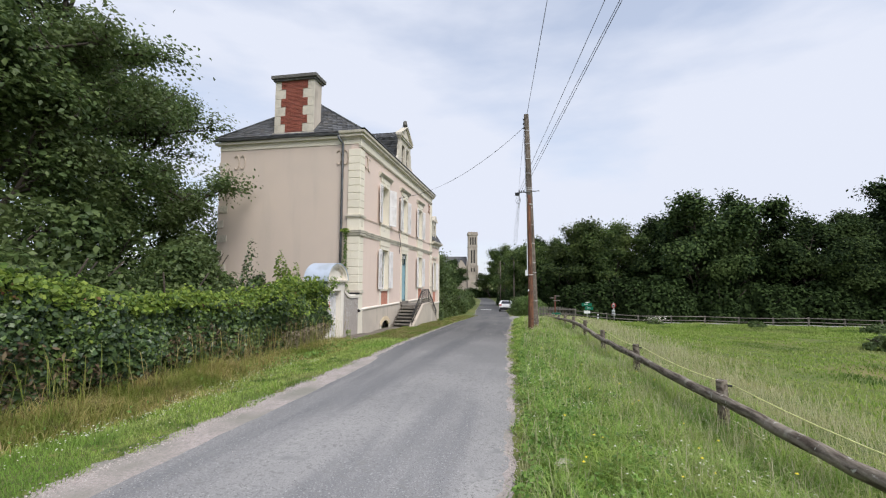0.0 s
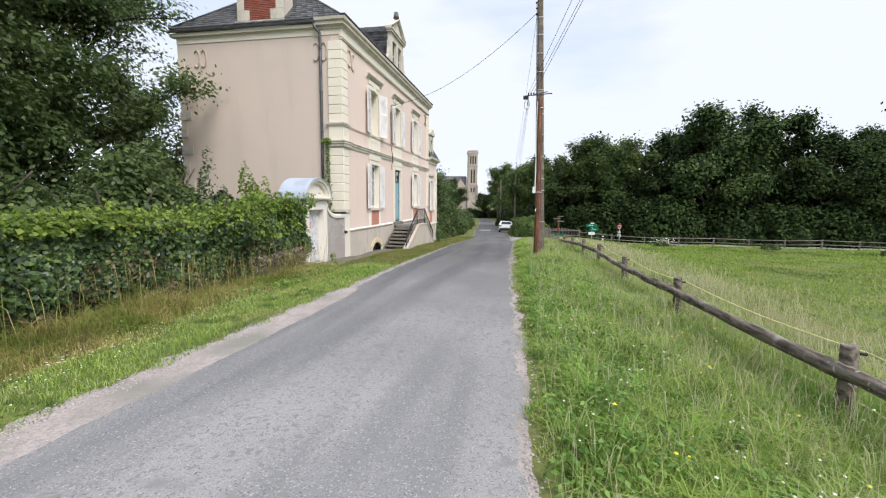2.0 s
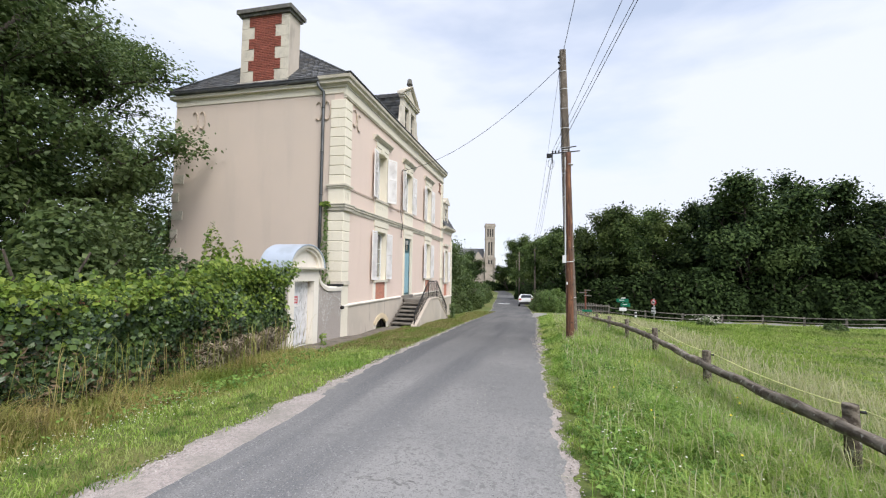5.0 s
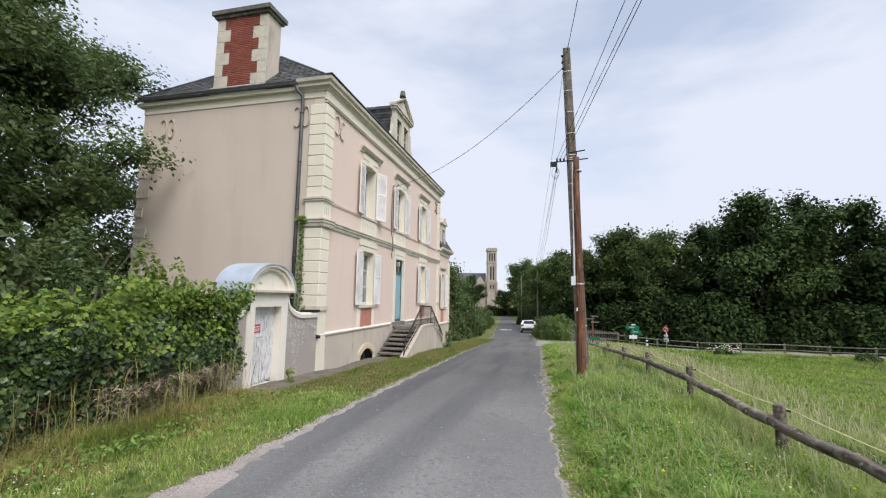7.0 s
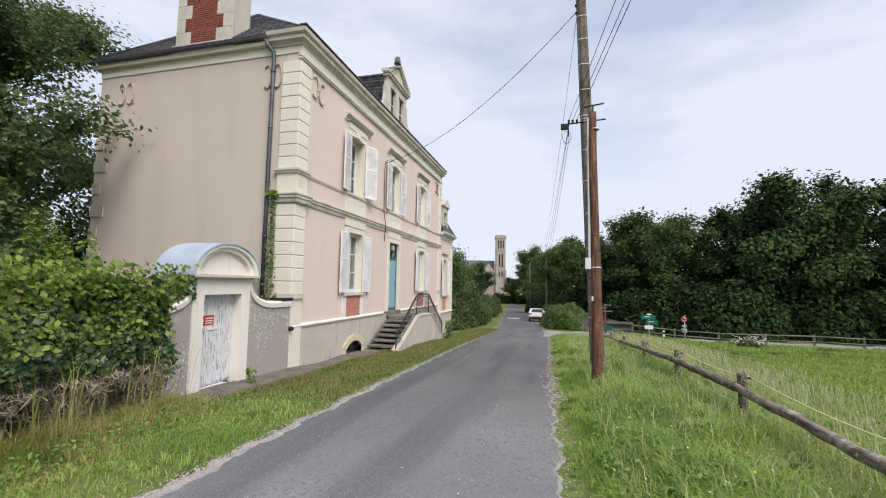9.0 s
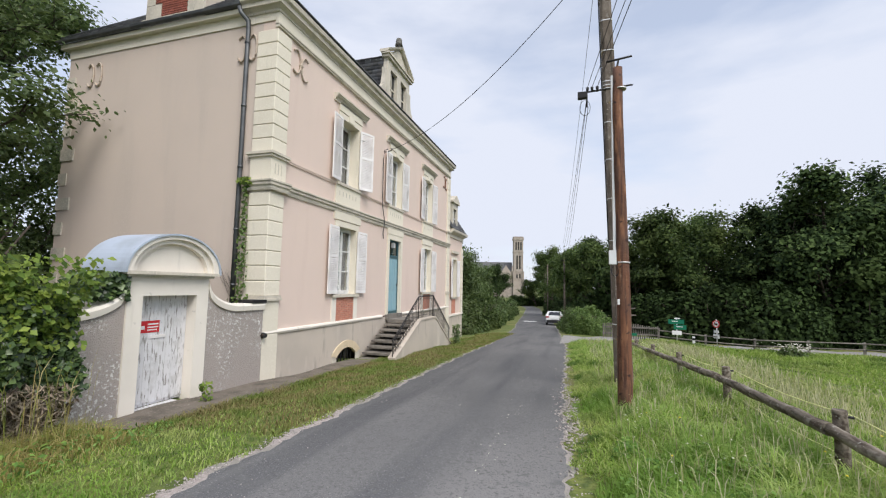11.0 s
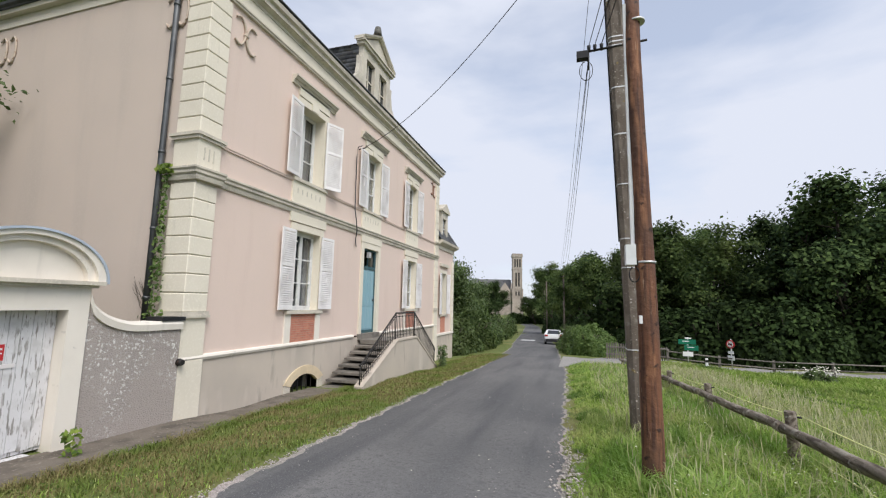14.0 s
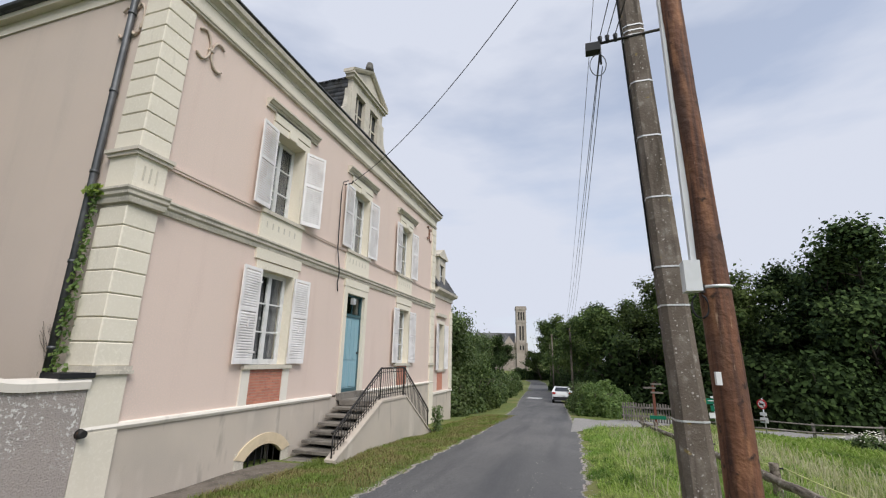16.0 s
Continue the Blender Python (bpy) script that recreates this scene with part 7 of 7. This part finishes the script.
for x0, y0, r in ((13.5, 19.0, 0.9), (21, 30.5, 0.7), (9.8, 34.8, 0.6), (16, 33.5, 0.6)):
    shrub("field_weed", x0, y0, r, r * 0.8, 0.55, 900, 0.16, M_leaf_tree, "dark clump of weeds in the pasture", "weed clumps in the pasture", "weed clump")
# left verge: short turf, then dry tall grass at the wall foot
n = 120000
x, y = field(n, -6.6, -3.3, 1.0, 36, 1.45)
keep = (rand(n) > 0.6 * smooth01((-4.9 - x) / 0.7) * smooth01((10 - y) / 3)) & (rand(n) > 0.84 * smooth01((y - 13) / 3)) & (x < road_left(y) - 0.02 - 0.07 * np.sin(y * 4.1) - 0.04 * np.sin(y * 11)) & ((x > -6.02 + 0.08 * np.sin(y * 3)) | (y < 14.5))
x, y = x[keep], y[keep]
grass("verge_turf", x, y, (0.04 + 0.07 * patch(x, y, 0.7, 3.0) * (1 - 0.6 * smooth01((y - 13) / 3))) * (0.6 + 0.7 * rand(len(x))), 0.005 + 0.0007 * y * 0.7, 0.4 + 0.7 * rand(len(x)), M_grass, "short green turf of the verge")
n = 66000
x, y = field(n, -6.02, -3.65, 14.2, 36, 1.0)
keep = rand(n) < 0.4 + 0.6 * patch(x, y, 1.0, 1.7)
x, y = x[keep], y[keep]
grass("dry_turf", x, y, 0.04 + 0.07 * rand(len(x)), 0.012, 0.3 + 0.6 * rand(len(x)), M_thatch, "yellowed turf before the house")
n = 9000
x, y = field(n, -6.5, -5.7, 14.4, 27, 1.0)
x = -5.98 + np.random.normal(0, 0.12, n) + 0.08 * np.sin(y * 2.7)
grass("dry_turf", x, y, 0.05 + 0.09 * rand(n) ** 2, 0.011, 0.5 + 0.7 * rand(n), M_thatch, "dry thatch along the edge of the paving", sink=-0.02)
n = 52000
x, y = field(n, -6.55, -4.4, 0.5, 13.9, 1.0)
keep = rand(n) < smooth01((-4.5 - x + 0.3 * np.sin(y * 1.3)) / 1.3)
x, y = x[keep], y[keep]
k2 = smooth01((-4.8 - x) / 1.2)
grass("dry_grass", x, y, (0.10 + 0.50 * k2 * (1 - 0.35 * smooth01((y - 8.5) / 2.5)) * (0.4 + 0.8 * patch(x, y, 0.6, 0.3))) * (0.5 + 0.8 * rand(len(x))), 0.005 + 0.005 * rand(len(x)), 0.4 + 0.8 * rand(len(x)), M_dry, "dry yellowish tall grass at the wall foot")
n = 480
x, y = field(n, -6.3, -5.5, 2.0, 13.5, 0.75)
grass("dry_stalks", x, y, 0.6 + 0.7 * rand(n), 0.009, 0.1 + 0.35 * rand(n), M_dry, "tall bleached stalks before the ivy", seed_head=True)


def flowers(name, x, y, lift, size, material, label):
    z = terrain(x, y) + lift
    n = len(x)
    a = rand(n) * 6.28
    vs = []
    for k in range(6):
        b = a + k * math.pi / 3
        vs.append(np.stack([x + size * np.cos(b), y + size * np.sin(b), z], 1))
    top = np.stack([x, y, z + size * 0.7], 1)
    v = np.stack([*vs, top], 1).reshape(-1, 3)
    i = np.arange(n)[:, None] * 7
    f = np.concatenate([i + [k, (k + 1) % 6, 6] for k in range(6)], 1).reshape(-1, 3)
    return tagged(array_mesh(name, v, f, material), label, "flowers", kind="stuff")


n = 1900
x, y = field(n, -5.6, -3.7, 2.2, 9.8, 1.1)
keep = rand(n) < np.exp(-((x + 4.75 + 0.25 * np.sin(y)) / 0.45) ** 2) * (0.35 + 0.65 * patch(x, y, 0.8, 5.0))
x, y = x[keep], y[keep]
flowers("white_flowers", x, y, 0.07 + 0.06 * rand(len(x)), 0.005 + 0.005 * rand(len(x)), M_flower, "small white clover flowers in the verge")
n = 1900
x, y = field(n, 0.3, 2.6, 3.0, 24, 1.3)
keep = rand(n) < patch(x, y, 0.9, 4.0) ** 2
x, y = x[keep], y[keep]
flowers("white_flowers", x, y, 0.12 + 0.14 * rand(len(x)), 0.006 + 0.006 * rand(len(x)), M_flower, "small white flowers in the tall grass")
x, y = 9.8 + np.random.normal(0, 0.45, 150), 34.9 + np.random.normal(0, 0.3, 150)
flowers("white_flowers", x, y, 0.35 + 0.35 * rand(150), 0.02 + 0.02 * rand(150), M_flower, "white flowering weeds before the lane fence")
x, y = field(60, 0.6, 3.0, 3.0, 16, 1.2)
flowers("yellow_flowers", x, y, 0.2 + 0.1 * rand(60), 0.010 + 0.006 * rand(60), M_yellow_flower, "scattered yellow flowers in the tall grass")
# broad-leaved weeds beside the road
n = 9000
x, y = field(n, 0.1, 1.5, 2.0, 14, 1.3)
keep = (x > road_right(y) + 0.15) & (rand(n) < patch(x, y, 0.45, 2.4))
x, y = x[keep], y[keep]
p = np.stack([x, y, terrain(x, y) + 0.04 + 0.14 * rand(len(x))], 1)
v, f = leaf_arrays(p, np.tile([0.0, -0.2, 1.0], (len(p), 1)), 0.05, 0.7, 0.0, 0.55)
tagged(array_mesh("verge_weeds", v, f, M_weed), "broad-leaved weeds at the road edge", "weeds", kind="stuff")

n = 7000
x, y = field(n, -6.35, -4.9, 2.0, 14.0, 0.8)
keep = (rand(n) < patch(x, y, 0.7, 1.1) ** 0.8 * (0.06 + 0.94 * smooth01((y - 7) / 3)))
x, y = x[keep], y[keep]
p = np.stack([x, y, terrain(x, y) + 0.03 + (0.12 + 0.12 * patch(x, y, 0.5, 2.2)) * rand(len(x))], 1)
v, f = leaf_arrays(p, np.tile([0.2, -0.2, 1.0], (len(p), 1)), 0.055, 0.7, 0.0, 0.5)
tagged(array_mesh("bank_weeds", v, f, M_weed), "low green weeds on the bank before the ivy", "weeds", kind="stuff")


def chips(name, x, y, lift, size, label):
    n = len(x)
    z = terrain(np.clip(x, road_left(y), road_right(y)), y) + lift
    c = np.stack([x, y, z], 1)
    dirs = np.array([(1, 0, 0), (-1, 0, 0), (0, 1, 0), (0, -1, 0), (0, 0, 0.7), (0, 0, -0.7)], float)
    v = (c[:, None, :] + dirs[None] * (size * (0.5 + rand(n)))[:, None, None] * (0.6 + 0.8 * rand(n, 6, 1))).reshape(-1, 3)
    i = np.arange(n)[:, None] * 6
    f = np.concatenate([i + t for t in ([0, 2, 4], [2, 1, 4], [1, 3, 4], [3, 0, 4], [2, 0, 5], [1, 2, 5], [3, 1, 5], [0, 3, 5])], 1).reshape(-1, 3)
    return tagged(array_mesh(name, v, f, M_stone_chip), label, "gravel", kind="stuff")


n = 6500
y = 1.5 + 20 * rand(n) ** 2.4
x = road_left(y) + 0.03 + np.random.normal(0, 0.1, n) * (1 - 0.5 * smooth01((y - 6) / 6))
chips("road_gravel", x, y, 0.012, 0.009, "loose pale gravel along the road edge")
n = 1700
y = 1.5 + 24 * rand(n) ** 2.2
x = road_right(y) + 0.03 + np.random.normal(0, 0.06, n)
chips("road_gravel", x, y, 0.015, 0.010, "loose pale gravel along the road edge")
n = 700
y = 16.6 + np.random.normal(0, 0.9, n)
x = road_right(y) + 0.1 + np.random.normal(0, 0.13, n)
chips("road_gravel", x, y, 0.02, 0.014, "spilled gravel in the verge beside the road")
n = 420
y = 1.5 + 20 * rand(n) ** 1.4
x = road_left(y) + 0.3 + (road_right(y) - road_left(y) - 0.5) * (0.5 + 0.5 * np.sign(rand(n) - 0.5) * rand(n) ** 0.6)
chips("loose_stones", x, y, 0.035, 0.006, "scattered small stones on the asphalt")
x, y = 0.62, 4.15
bm = bmesh.new()
bmesh.ops.create_icosphere(bm, subdivisions=3, radius=0.12)
for v in bm.verts:
    v.co *= 1 + 0.35 * noise.noise(v.co * 9)
    v.co.z *= 0.6
bm.transform(Matrix.Translation((x, y, float(terrain(x, y)) + 0.04)))
tagged(part("verge_stone", bm, M_stone_worn), "rough pale stone lying at the road edge", "stone")

# bird droppings and pale specks along the lane, and old cracks
n = 120
y = 10 + 14 * rand(n)
x = -1.05 - 0.02 * (y - 10) + np.random.normal(0, 0.10, n) * (rand(n) < 0.8) + np.random.normal(0, 0.5, n) * (rand(n) < 0.15)
zz = terrain(x, y) + 0.0485
a = rand(n) * 6.28
sz = 0.004 + 0.009 * rand(n) ** 2
quad = np.stack([np.stack([x + sz * np.cos(a + k * 1.571) * (1.6 if k % 2 else 0.8), y + sz * np.sin(a + k * 1.571) * (1.6 if k % 2 else 0.8), zz], 1) for k in range(4)], 1).reshape(-1, 3)
tagged(array_mesh("road_specks", quad, np.arange(n * 4).reshape(-1, 4), M_flower), "pale specks scattered along the asphalt", "specks", kind="stuff")


def crack(name, points, width, material, label):
    vs, fs = [], []
    for k, (x, y) in enumerate(points):
        w = width * (0.4 + 0.9 * random.random()) * (0.3 if k in (0, len(points) - 1) else 1)
        z = float(terrain(x, y)) + 0.0475
        vs += [(x - 0.3 * w, y - w, z), (x + 0.3 * w, y + w, z)]
        if k:
            fs.append((2 * k - 2, 2 * k, 2 * k + 1, 2 * k - 1))
    tagged(array_mesh(name, vs, fs, material), label, "road crack", kind="structure")


for x0, y0, L in ((-1.75, 7.75, 0.5), (-2.2, 6.15, 0.3), (-2.0, 10.9, 0.4)):
    pts = [(x0 + L * k / 9, y0 + 0.05 * math.sin(k * 1.9 + x0) + 0.03 * random.random()) for k in range(10)]
    crack("road_crack", pts, 0.011, M_tar, "old tarred crack in the asphalt")
